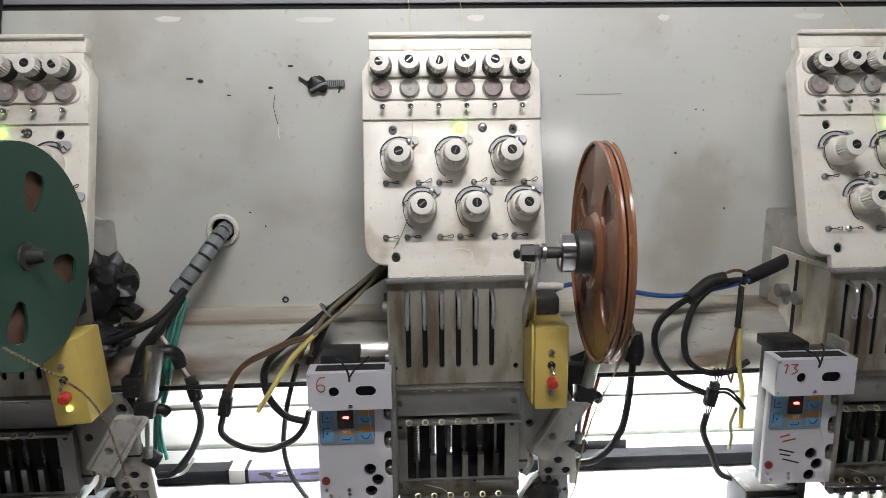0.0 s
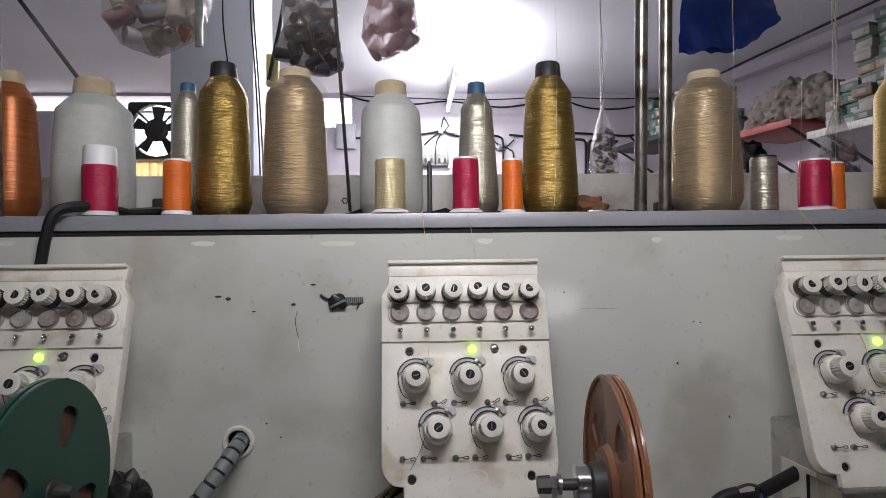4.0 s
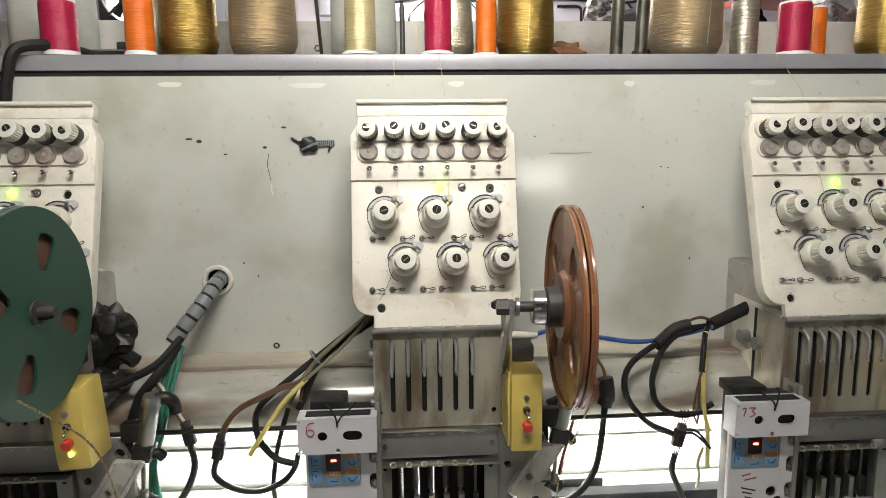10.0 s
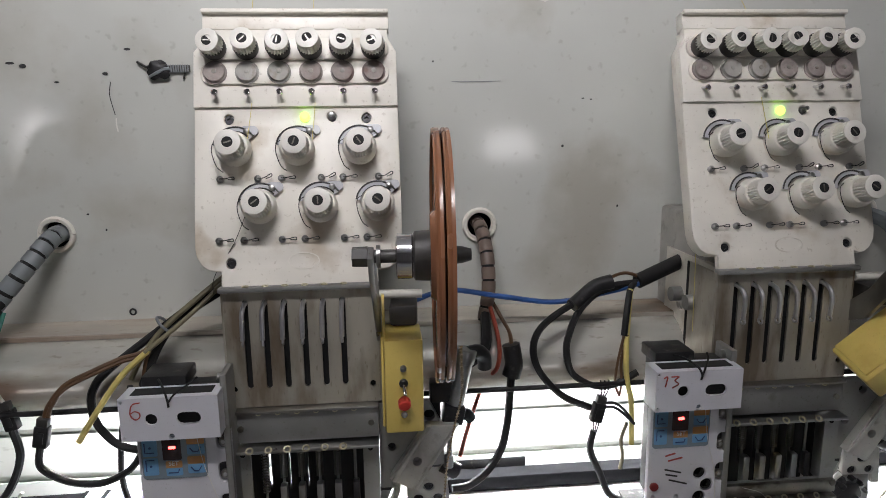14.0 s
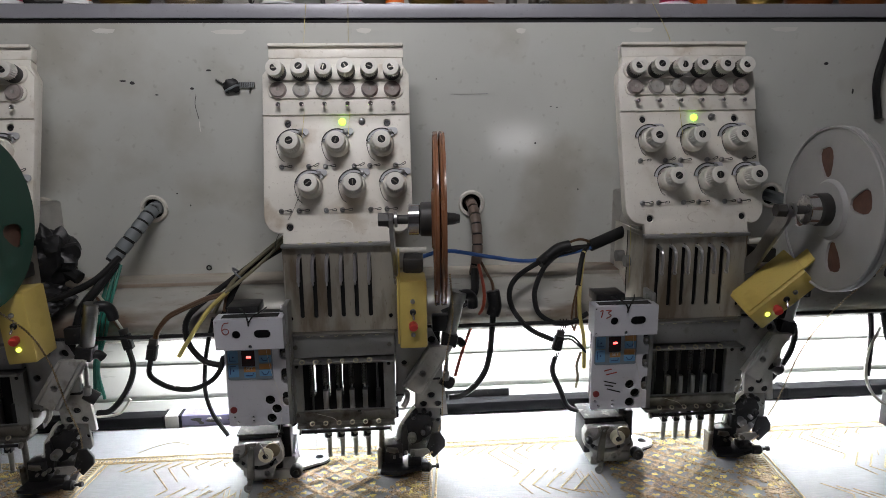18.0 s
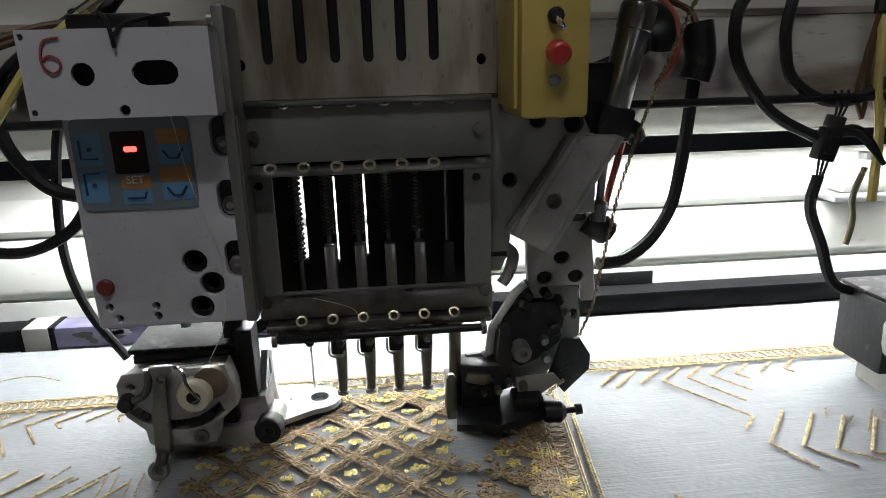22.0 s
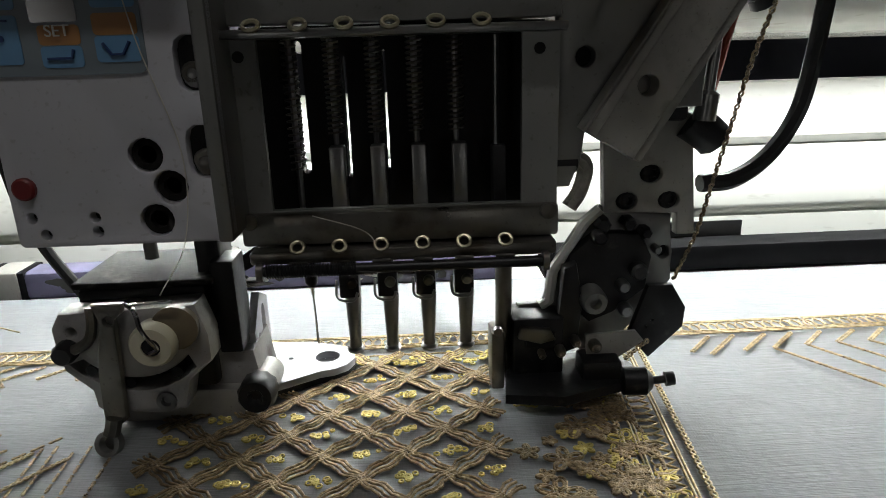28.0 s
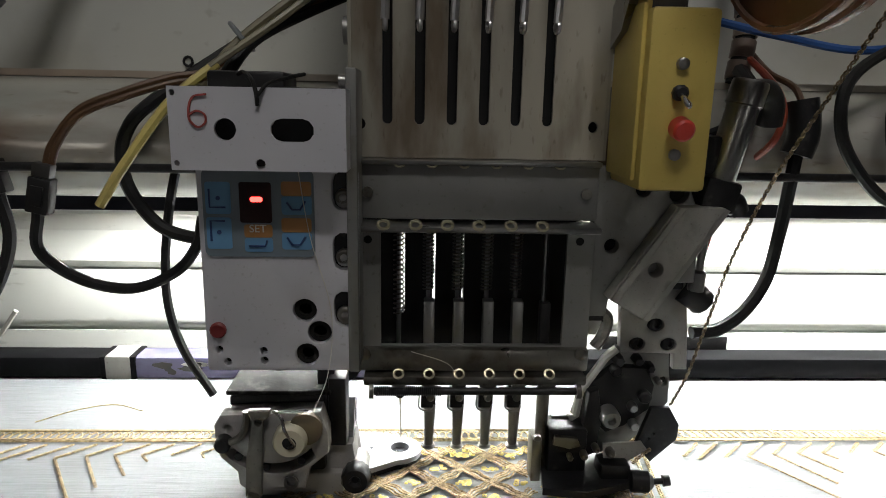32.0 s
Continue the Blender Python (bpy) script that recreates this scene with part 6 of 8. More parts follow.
for x in (0.0, -0.4, 0.4):
    chain([(x + 0.108, -0.285, 0.262), (x + 0.116, -0.220, 0.205), (x + 0.114, -0.185, 0.162), (x + 0.111, -0.165, 0.125), (x + 0.110, -0.155, 0.100), (x + 0.110, -0.145, 0.078), (x + 0.110, -0.135, 0.056), (x + 0.106, -0.1265, 0.034)], 0.0009, "thin gold chain cord running down from the reel")
    chain([(x + 0.0985, -0.124, 0.0075), (x + 0.093, -0.126, 0.0045), (x + 0.0875, -0.128, 0.001)], 0.0010, "thin gold chain cord under the flap")
for x, zt, za, zb in ((-0.0361, 0.53, 0.47, 0.44), (0.0135, 0.53, 0.47, 0.44), (0.388, 0.53, 0.47, 0.44)):
    pts = [(x, 0.003, zt), (x + 0.002, -0.055, za + 0.006), (x + 0.003, -0.082, 0.412), on_panel(x % 0.4 - (0.4 if x % 0.4 > 0.2 else 0) + (0.4 if x > 0.2 else 0), 0.03, 0.012)]
    solid("thread", tube(pts, 0.0003, 4), "yelw", "fine pale thread hanging from the shelf to a head", "thread", "fine threads")
solid("thread", tube([(-0.035, -0.115, 0.325), (-0.048, -0.12, 0.295), (-0.066, -0.115, 0.268), (-0.072, -0.1, 0.25)], 0.0003, 4), "cable", "fine dark thread slanting across the panel", "thread", "fine threads")
solid("thread", tube([(0.345, -0.06, 0.44), (0.338, -0.09, 0.33), (0.336, -0.1, 0.20)], 0.0003, 4), "yelw", "fine pale thread hanging beside the panel", "thread", "fine threads")

for i, (x, y, z, sx, sy, sz) in enumerate(((-0.338, -0.055, 0.240, 0.030, 0.022, 0.034), (-0.352, -0.075, 0.196, 0.040, 0.030, 0.020))):
    bm = bmesh.new()
    bmesh.ops.create_icosphere(bm, subdivisions=4, radius=1)
    for v in bm.verts:
        f = 1 + 0.35 * noise.noise(v.co * 2.2 + Vector((i * 4, 0, 0))) + 0.15 * noise.noise(v.co * 6)
        v.co = Vector((x + v.co.x * sx * f, y + v.co.y * sy * f, z + v.co.z * sz * f))
    solid("taped_cable", bm, "black", "lumpy black taped cable bundle behind the green reel", "cable")

# ---- thread cones and spools on the shelf ----
THREADS = dict(
    gold=wound("gold_thread", (0.42, 0.285, 0.085), 1.0, 0.31, 230, 0.35, 0.66), tan=wound("tan_gold_thread", (0.38, 0.265, 0.125), 0.92, 0.34, 190, 0.4, 0.66), crimson=wound("crimson_thread", (0.42, 0.012, 0.06), 0.1, 0.35, 420, 0.4),
    orange=wound("orange_thread", (0.75, 0.16, 0.015), 0.1, 0.35, 420, 0.4), rustc=wound("rust_orange_thread", (0.36, 0.11, 0.03), 0.5, 0.36, 110, 0.35, 0.75), silver=wound("silver_thread", (0.42, 0.40, 0.33), 0.85, 0.34, 220, 0.2, 0.85),
    cream=wound("cream_thread", (0.60, 0.52, 0.30), 0.4, 0.32, 420, 0.4), clear=wound("clear_filament", (0.60, 0.62, 0.58), 0.0, 0.55, 160, 0.10, 1.06), steelc=wound("steel_thread", (0.40, 0.37, 0.31), 0.8, 0.3, 110, 0.35, 0.75),
)
COREM = dict(tanc=mat("card_tube", (0.42, 0.34, 0.22), 0.8, 0, 0.15, 60, 0.2, 300), blackc=mat("black_core", (0.012, 0.012, 0.013), 0.5, 0, 0.2, 60, 0.1, 300), bluec=mat("blue_core", (0.03, 0.08, 0.16), 0.45, 0, 0.1, 60, 0.1, 300), whitec=mat("white_core", (0.75, 0.75, 0.76), 0.4, 0, 0.05, 60, 0.05, 300))
THREADS["clear"].node_tree.nodes["Principled BSDF"].inputs["Transmission Weight"].default_value = 0.35
wrapm = mat("clear_wrap", (0.75, 0.70, 0.62), 0.12, 0, 0.1, 40, 0.5, 60, alpha=0.08)
SHELF_TOP = 0.5305


def cone(x, y, r, rt, sh, top, thread, core, words, wrap=False, bulge=0.0, group="thread cones"):
    c = thing("thread_cone", words, "thread cone", group, at=(x, y, SHELF_TOP))
    tilt = 1.0 / max(sh, 0.01)
    body = [(0.0, r * 0.80), (0.03, r * 0.86), (0.10, r * 0.985), (0.125, r)]
    for s in (0.25, 0.4, 0.55, 0.7, 0.8, 0.865):
        body.append((s, r + (rt - r) * ((s - 0.125) / 0.74) ** (1.0 + bulge) + 0.0006 * math.sin(40 * s + x * 90)))
    body += [(0.885, rt * 0.97), (0.94, rt * 0.78), (0.985, rt * 0.60), (1.0, rt * 0.55)]
    part("winding", lathe((0, 0, 0.0008), (0, 0, sh), body, 40), THREADS[thread], c)
    rc = rt * 0.54
    part("core", lathe((0, 0, sh * 0.985), (0, 0, top), [(0, rc * 1.06), (0.9, rc * 0.98), (1, rc * 0.9), (1, rc * 0.72), (0.3, rc * 0.7), (0.3, 0)], 28), COREM[core], c)
    part("core_foot", lathe((0, 0, 0), (0, 0, 0.004), [(0, r * 0.84), (1, r * 0.80)], 28), COREM[core], c)
    if wrap:
        rng = random.Random(int(1000 * abs(x)))
        bm = lathe((0, 0, 0.001), (0, 0, sh * 1.02), [(0, r * 0.95)] + [(s, (r + (rt - r) * max(0, s - 0.1)) * (1.06 + 0.03 * math.sin(30 * s))) for s in (0.05, 0.1, 0.2, 0.3, 0.4, 0.5, 0.6, 0.7, 0.8, 0.9)] + [(1, rt * 0.75)], 36)
        for v in bm.verts:
            k = 1 + 0.035 * rng.uniform(-1, 1)
            v.co.x, v.co.y = v.co.x * k, v.co.y * k
        part("wrapper", bm, wrapm, c, "loose clear plastic wrapper")
    return c


def spool(x, y, r, h, thread, words, flange=1.25, cap=0.0, core="whitec"):
    c = thing("thread_spool", words, "thread spool", "small thread spools", at=(x, y, SHELF_TOP))
    part("base", lathe((0, 0, 0), (0, 0, 0.0045), [(0, r * flange), (0.4, r * flange), (1, r * 1.02)], 30), COREM[core], c)
    part("winding", lathe((0, 0, 0.0040), (0, 0, h), [(0, r * 0.97), (0.04, r)] + [(s, r * (1 + 0.008 * math.sin(26 * s))) for s in (0.15, 0.3, 0.45, 0.6, 0.75, 0.9)] + [(0.97, r * 0.99), (1, r * 0.93)], 32), THREADS[thread], c)
    part("tip", lathe((0, 0, h * 0.995), (0, 0, h + max(cap, 0.002)), [(0, r * 0.95), (0.9, r * 0.93), (1, r * 0.88), (1, r * 0.3), (0.5, 0)], 26), COREM[core], c)
    return c


cone(-0.511, 0.065, 0.0321, 0.0262, 0.158, 0.171, "rustc", "tanc", "rust orange metallic thread cone on a card tube")
cone(-0.446, 0.130, 0.0477, 0.0440, 0.160, 0.180, "clear", "tanc", "large translucent white filament cone on a card tube", bulge=1.5)
spool(-0.393, 0.030, 0.0184, 0.056, "crimson", "crimson thread spool with a bare clear plastic top", 1.02, 0.021)
cone(-0.324, 0.110, 0.0195, 0.0165, 0.161, 0.171, "silver", "bluec", "slim silver thread cone with a blue core")
spool(-0.309, 0.030, 0.0150, 0.060, "orange", "bright orange thread spool on a white base", 1.12)
cone(-0.268, 0.067, 0.0328, 0.0280, 0.165, 0.182, "gold", "blackc", "shiny gold metallic thread cone with a black core")
cone(-0.185, 0.070, 0.0385, 0.0335, 0.166, 0.176, "tan", "tanc", "tan gold thread cone in a loose clear wrapper", True, 0.6)
cone(-0.073, 0.130, 0.0407, 0.0370, 0.161, 0.178, "clear", "tanc", "translucent white filament cone on a card tube", bulge=1.5)
spool(-0.072, 0.030, 0.0171, 0.061, "cream", "pale cream thread spool on a white base", 1.28)
spool(0.014, 0.030, 0.0150, 0.061, "crimson", "crimson thread spool on a white base", 1.3)
cone(0.036, 0.110, 0.0270, 0.0203, 0.158, 0.172, "silver", "bluec", "silver grey thread cone with a blue core")
spool(0.070, 0.046, 0.0120, 0.062, "orange", "bright orange thread spool on a white base", 1.3)
cone(0.119, 0.067, 0.0340, 0.0275, 0.167, 0.184, "gold", "blackc", "shiny gold metallic thread cone with a black core")
cone(0.316, 0.075, 0.0425, 0.0360, 0.166, 0.176, "tan", "tanc", "fat tan gold thread cone in a torn clear wrapper", True, 0.6)
spool(0.392, 0.080, 0.0160, 0.070, "steelc", "small spool of steel coloured thread", 1.12, core="blackc")
spool(0.431, 0.040, 0.0180, 0.059, "crimson", "crimson thread spool on a white base", 1.32)
spool(0.482, 0.080, 0.0123, 0.062, "orange", "orange thread spool half hidden behind a crimson one", 1.2)
cone(0.562, 0.067, 0.0321, 0.0275, 0.169, 0.190, "gold", "blackc", "shiny gold metallic thread cone at the shelf's end")
cone(0.640, 0.080, 0.0320, 0.0230, 0.160, 0.172, "rustc", "tanc", "rust orange metallic thread cone beside a gold one")
cone(0.722, 0.085, 0.0300, 0.0230, 0.160, 0.172, "rustc", "blackc", "dull rust thread cone near the last post")
cone(0.790, 0.080, 0.0250, 0.0200, 0.150, 0.165, "silver", "bluec", "slim silver thread cone at the far end")
solid("spindle", lathe((-0.025, 0.10, SHELF_TOP), (-0.025, 0.10, SHELF_TOP + 0.072), [(0, 0.0032), (0.9, 0.003), (1, 0.0015)], 10), "dark", "bare dark steel spindle standing on the shelf", "spindle")
solid("spindle", lathe((0.425, 0.14, SHELF_TOP), (0.425, 0.14, SHELF_TOP + 0.085), [(0, 0.0034), (0.82, 0.0034), (0.84, 0.006), (1, 0.006)], 10), "dark", "dark steel spindle with a small knob", "spindle")
bm = bmesh.new()
bmesh.ops.create_icosphere(bm, subdivisions=4, radius=0.03)
for v in bm.verts:
    n = noise.noise(v.co * 70) * 0.35 + noise.noise(v.co * 160) * 0.15
    v.co *= 1 + n
    v.co = Vector((0.178 + v.co.x * 1.0, 0.13 + v.co.y * 0.8, SHELF_TOP + max(0.0, 0.013 + v.co.z * 0.55)))
RAG = bm
bm = bmesh.new()
grid = []
for i in range(261):
    x, col = -1.25 + 0.01 * i, []
    for j in range(13):
        u = j / 12
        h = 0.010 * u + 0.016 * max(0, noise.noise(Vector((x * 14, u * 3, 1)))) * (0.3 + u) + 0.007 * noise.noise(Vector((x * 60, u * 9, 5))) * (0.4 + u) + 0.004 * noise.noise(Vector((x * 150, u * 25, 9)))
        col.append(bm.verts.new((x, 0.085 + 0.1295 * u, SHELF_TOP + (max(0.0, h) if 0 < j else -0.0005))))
    grid.append(col)
for a, b in zip(grid, grid[1:]):
    for j in range(12):
        bm.faces.new((a[j], b[j], b[j + 1], a[j + 1]))
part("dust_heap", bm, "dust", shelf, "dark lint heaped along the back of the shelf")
bm = RAG
solid("rag", bm, mat("brown_rag", (0.16, 0.07, 0.03), 0.9, 0, 0.4, 60, 0.4, 200), "crumpled brown rag on the dusty shelf", "rag")
solid("scissors", box(0.16, 0.205, 0.045, 0.052, SHELF_TOP, SHELF_TOP + 0.004, 0.001, m=None), "steel", "small steel blade lying on the shelf", "tool")
solid("black_clip", box(-0.372, -0.352, 0.12, 0.15, SHELF_TOP, SHELF_TOP + 0.03, 0.003), "dark", "small black plastic block on the shelf", "block")
solid("black_clip", box(0.276, 0.298, 0.13, 0.15, SHELF_TOP, SHELF_TOP + 0.022, 0.003), "dark", "small black plastic block on the shelf", "block")

# ---- thread guide rail above the shelf ----
rail = thing("guide_rail", "long brushed aluminium thread guide rail on steel posts", "rail")
part("lower_bar", box(-1.25, 0.195, -0.010, 0.006, 0.797, 0.8365, 0.0008), "railp", rail)
part("upper_bar", box(-1.25, 0.232, -0.006, 0.010, 0.8375, 0.863, 0.0008), "railp", rail)
part("lower_bar", box(0.1962, 1.35, -0.0095, 0.006, 0.7975, 0.8365, 0.0008), "railp", rail)
part("upper_bar", box(0.233, 1.35, -0.005, 0.010, 0.8375, 0.863, 0.0008), "railp", rail)
part("gap_line", box(-1.25, 1.35, -0.0075, 0.004, 0.83655, 0.83745), "dark", rail)
part("edge_trim", box(-1.25, 1.35, -0.0115, -0.0102, 0.7965, 0.7995), "steel", rail)
cl = part("joint_clamp", box(0.236, 0.266, -0.030, 0.014, 0.834, 0.886, 0.001), "shelf", rail)
part("clamp_arm", box(0.196, 0.2355, -0.018, 0.004, 0.856, 0.884, 0.001), "shelf", cl)
part("clamp_shelf", box(0.21, 0.2355, -0.024, -0.018, 0.852, 0.860, 0.001), "steel", cl)
for x in (-0.504, 0.2165, 0.245, 1.05):
    part("post", rod((x, 0.030, SHELF_TOP), (x + 0.002, 0.012, 0.84), 0.0072, 16), "oily", rail, "dark round steel post")
for g in (-0.8, -0.4, 0.0, 0.4, 0.8):
    for i in range(6):
        sx = g - 0.055 + 0.0354 * i
        s = part("stop_screw", lathe((sx, -0.006, 0.8465), (sx, -0.013, 0.8465), [(0, 0.0060), (0.8, 0.0058), (1, 0.0046), (1, 0.0024), (0.6, 0.002)], 14), "brass", rail)
        part("stop_socket", rod((sx, -0.0128, 0.8465), (sx, -0.0133, 0.8465), 0.0022, 8), "hole", s)
        kx = g * 1.0875 - 0.051 + 0.0380 * i - (0.008 if g < -0.2 else -0.004 if g > 0.2 else 0)
        d = part("tension_plate", lathe((kx, -0.010, 0.8200), (kx, -0.0135, 0.8195), [(0, 0.0135), (0.5, 0.0148), (1, 0.0125)], 24), "steel", rail)
        part("dark_collar", lathe((kx, -0.0135, 0.8195), (kx, -0.019, 0.8205), [(0, 0.0118), (1, 0.0112)], 22), "dark", d)
        part("knob", lathe((kx, -0.012, 0.8195), (kx + 0.0012 * ((i * 7) % 3 - 1), -0.040, 0.8245), [(0, 0.0098), (0.1, 0.0102), (0.55, 0.0095), (0.56, 0.0104), (0.95, 0.0097), (1, 0.0088), (1, 0.004), (0.93, 0.0035), (0.93, 0)], 30, None, 0.0004), "knob" if i == 0 else "tan", d)
        part("knob_hole", lathe((kx + 0.0012 * ((i * 7) % 3 - 1), -0.0385, 0.8242), (kx + 0.0012 * ((i * 7) % 3 - 1), -0.0402, 0.8245), [(0, 0.0042), (1, 0.0042), (1, 0)], 14), "hole", d)
        part("keeper", plate([(kx - 0.004, 0.8320), (kx + 0.010, 0.8330), (kx + 0.012, 0.8300), (kx, 0.8290)], [], 0.001, facing(-0.0125)), "dark", d)
for x, lean in ((-0.933, -0.006), (-0.533, 0.05), (-0.131, -0.006), (0.303, 0.084), (0.70, 0.02)):
    top = Vector((x + lean, -0.052, 0.858))
    a = part("thread_arm", rod((x, -0.004, 0.815), top, 0.0052, 12), "dark", rail, "dark rod that leans out from the rail")
    part("arm_collar", lathe(Vector((x, -0.004, 0.815)).lerp(top, 0.30), Vector((x, -0.004, 0.815)).lerp(top, 0.46), [(0, 0.0085), (0.1, 0.0094), (0.9, 0.0094), (1, 0.0082)], 18), "oldg", a)
    part("arm_band", rod(Vector((x, -0.004, 0.815)).lerp(top, 0.90), Vector((x, -0.004, 0.815)).lerp(top, 0.93), 0.0055, 12), "chrome", a)
    part("arm_hook", tube([top, top + Vector((-0.002, -0.001, 0.008)), top + Vector((-0.006, -0.001, 0.014)), top + Vector((-0.001, -0.001, 0.019)), top + Vector((0.004, -0.001, 0.014)), top + Vector((0.001, -0.001, 0.006))], 0.0009, 6), "dark", a)
part("slant_stay", rod((-0.535, 0.06, 0.835), (-0.45, 0.16, 0.68), 0.0026, 8), "dark", rail)
part("thin_rod", rod((-0.134, 0.02, 0.80), (-0.128, 0.15, 0.545), 0.0022, 8), "dark", rail)
part("hanging_bar", box(-0.312, -0.302, 0.10, 0.104, 0.745, 0.82, 0.0008), "steel", rail)
for x, z, y in ((-0.011, 0.8, -0.004), (0.03, 0.8, -0.004), (0.31, 0.8, -0.004), (0.389, 0.8, -0.004), (0.43, 0.8, -0.004), (0.11, 0.8, -0.004)):
    solid("thread", tube([(x, -0.013, z), (x + 0.004, -0.004, 0.70), (x + 0.002, 0.0, 0.60), (x, 0.003, 0.535)], 0.00025, 4), "cream" in THREADS and THREADS["cream"], "fine pale thread running down from the rail", "thread", "fine threads")

# ---- pantograph bars and rails on the table behind ----
def build_bar(x0, x1, material, words, top, flakes):
    fb = thing("frame_bar", words, "frame bar", "frame bars")
    part("bar", box(x0, x1, 0.020, 0.042, -0.017, top, 0.003), material, fb)
    for x in (x0, x1 - 0.004):
        part("end_cap", box(x - 0.0006, x + 0.0046, 0.0194, 0.0426, -0.017, top + 0.0006, 0.001), "barblack", fb)
    chips = random.Random(int(1000 * x0) + 7)
    for i in range(flakes):
        cx, w, z = chips.uniform(x0 + 0.02, x1 - 0.02), chips.uniform(0.004, 0.022), chips.uniform(-0.013, top - 0.004)
        ch = [(cx + w * (0.5 + 0.3 * chips.random()) * math.cos(t), z + 0.0022 * (0.7 + 0.6 * chips.random()) * math.sin(t)) for t in np.linspace(0, 2 * math.pi, 12, endpoint=False)]
        part("bare_patch", plate(ch, [], 0.0005, facing(0.0196)), "chip" if i % 4 == 0 else "dark", fb)
    return fb


for x0, x1 in ((0.085, 0.6245), (0.6260, 1.3), (-0.62, -0.255)):
    build_bar(x0, x1, "barblack", "black square bar of the embroidery frame", 0.0005, 0)
build_bar(-0.238, 0.060, "purple", "worn purple bar with the paint chipped off", 0.0005, 34)
solid("bar_joint", box(-0.256, -0.237, 0.0185, 0.0435, -0.017, 0.0015, 0.002), "cast", "grey metal joint between two frame bars", "joint")
solid("guide_strip", box(0.12, 0.22, 0.0430, 0.0450, -0.017, 0.0095, 0.0005), "black", "thin dark strip behind the frame bar", "strip")
def slat(y0, z0, y1, z1, t=0.004):
    """A sloping pale cover strip along the table."""
    n = Vector((0, -(z1 - z0), y1 - y0)).normalized() * t
    sec = [(y0, z0), (y0 + 0.2 * n.y, z0 + n.z), (y0 + 0.12 * (y1 - y0) + n.y, z0 + 0.12 * (z1 - z0) + n.z), (y1 + n.y, z1 + n.z), (y1, z1)]
    return extruded(sec, -1.5, 1.6)


setting("trim_table_rail", slat(0.046, -0.017, 0.053, 0.010), "railw")
setting("trim_table_cover", slat(0.054, 0.012, 0.074, 0.052), "railw")
setting("trim_table_cover_upper", slat(0.078, 0.054, 0.094, 0.080), "railw")
setting("trim_table_rail_back", box(-1.5, 1.6, 0.090, 0.105, -0.017, 0.095, 0.003), "railw")
# dark strip laid in for the shade of a gap between rails
solid("rubber_strip", box(-1.5, 1.6, 0.404, 0.430, -0.017, 0.0, 0.001), "dark", "dark strip that stands for a gap behind the cover", "strip")
for x in (0.385, -0.52):
    c = thing("carriage_bracket", "pale metal carriage bracket on the back rail", "bracket", "carriage brackets")
    part("block", box(x, x + 0.05, 0.058, 0.090, 0.062, 0.088, 0.003), "railw", c)
    part("foot", box(x - 0.012, x + 0.062, 0.050, 0.089, 0.056, 0.062, 0.002), "alu", c)
    part("bolt", lathe((x + 0.025, 0.070, 0.088), (x + 0.025, 0.070, 0.094), [(0, 0.006), (1, 0.006)], 6), "steel", c)
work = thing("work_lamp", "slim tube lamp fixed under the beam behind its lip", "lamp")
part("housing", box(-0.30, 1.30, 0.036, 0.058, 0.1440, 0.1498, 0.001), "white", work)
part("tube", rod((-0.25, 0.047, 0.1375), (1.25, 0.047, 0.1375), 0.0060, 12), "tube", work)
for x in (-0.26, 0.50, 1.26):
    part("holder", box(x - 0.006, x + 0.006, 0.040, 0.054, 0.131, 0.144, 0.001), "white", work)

# ---- cloth ----
clothm = M["cloth"]
nt = clothm.node_tree
tc, b = nt.nodes.new("ShaderNodeTexCoord"), nt.nodes["Principled BSDF"]
hs = []
for stretch in ((34, 2300, 1), (1700, 90, 1)):
    mp, w = nt.nodes.new("ShaderNodeMapping"), nt.nodes.new("ShaderNodeTexNoise")
    mp.inputs["Scale"].default_value = stretch
    w.inputs["Scale"].default_value, w.inputs["Detail"].default_value = 1.0, 3
    nt.links.new(tc.outputs["Object"], mp.inputs[0])
    nt.links.new(mp.outputs[0], w.inputs["Vector"])
    hs.append(w)
add = nt.nodes.new("ShaderNodeMath")
add.operation = "MULTIPLY_ADD"
add.inputs[1].default_value = 0.30
nt.links.new(hs[1].outputs[0], add.inputs[0])
nt.links.new(hs[0].outputs[0], add.inputs[2])
bp = nt.nodes.new("ShaderNodeBump")
bp.inputs["Strength"].default_value, bp.inputs["Distance"].default_value = 0.55, 0.0005
nt.links.new(add.outputs[0], bp.inputs["Height"])
nt.links.new(bp.outputs[0], b.inputs["Normal"])
slub, tint = nt.nodes.new("ShaderNodeMapRange"), nt.nodes.new("ShaderNodeMix")
slub.inputs["From Min"].default_value, slub.inputs["From Max"].default_value = 0.45, 0.85
slub.inputs["To Min"].default_value, slub.inputs["To Max"].default_value = 0.76, 1.18
slub.clamp = False
nt.links.new(add.outputs[0], slub.inputs["Value"])
tint.data_type, tint.blend_type = "RGBA", "MULTIPLY"
tint.inputs["Factor"].default_value = 1.0
grey_ = nt.nodes.new("ShaderNodeCombineColor")
for i in range(3):
    nt.links.new(slub.outputs[0], grey_.inputs[i])
nt.links.new(b.inputs["Base Color"].links[0].from_socket, tint.inputs[6])
nt.links.new(grey_.outputs[0], tint.inputs[7])
nt.links.new(tint.outputs[2], b.inputs["Base Color"])
bm = bmesh.new()
nx, ny = 150, 60
grid = [[bm.verts.new((-1.5 + 3.1 * i / nx, -0.74 + 0.752 * j / ny, 0.0)) for i in range(nx + 1)] for j in range(ny + 1)]
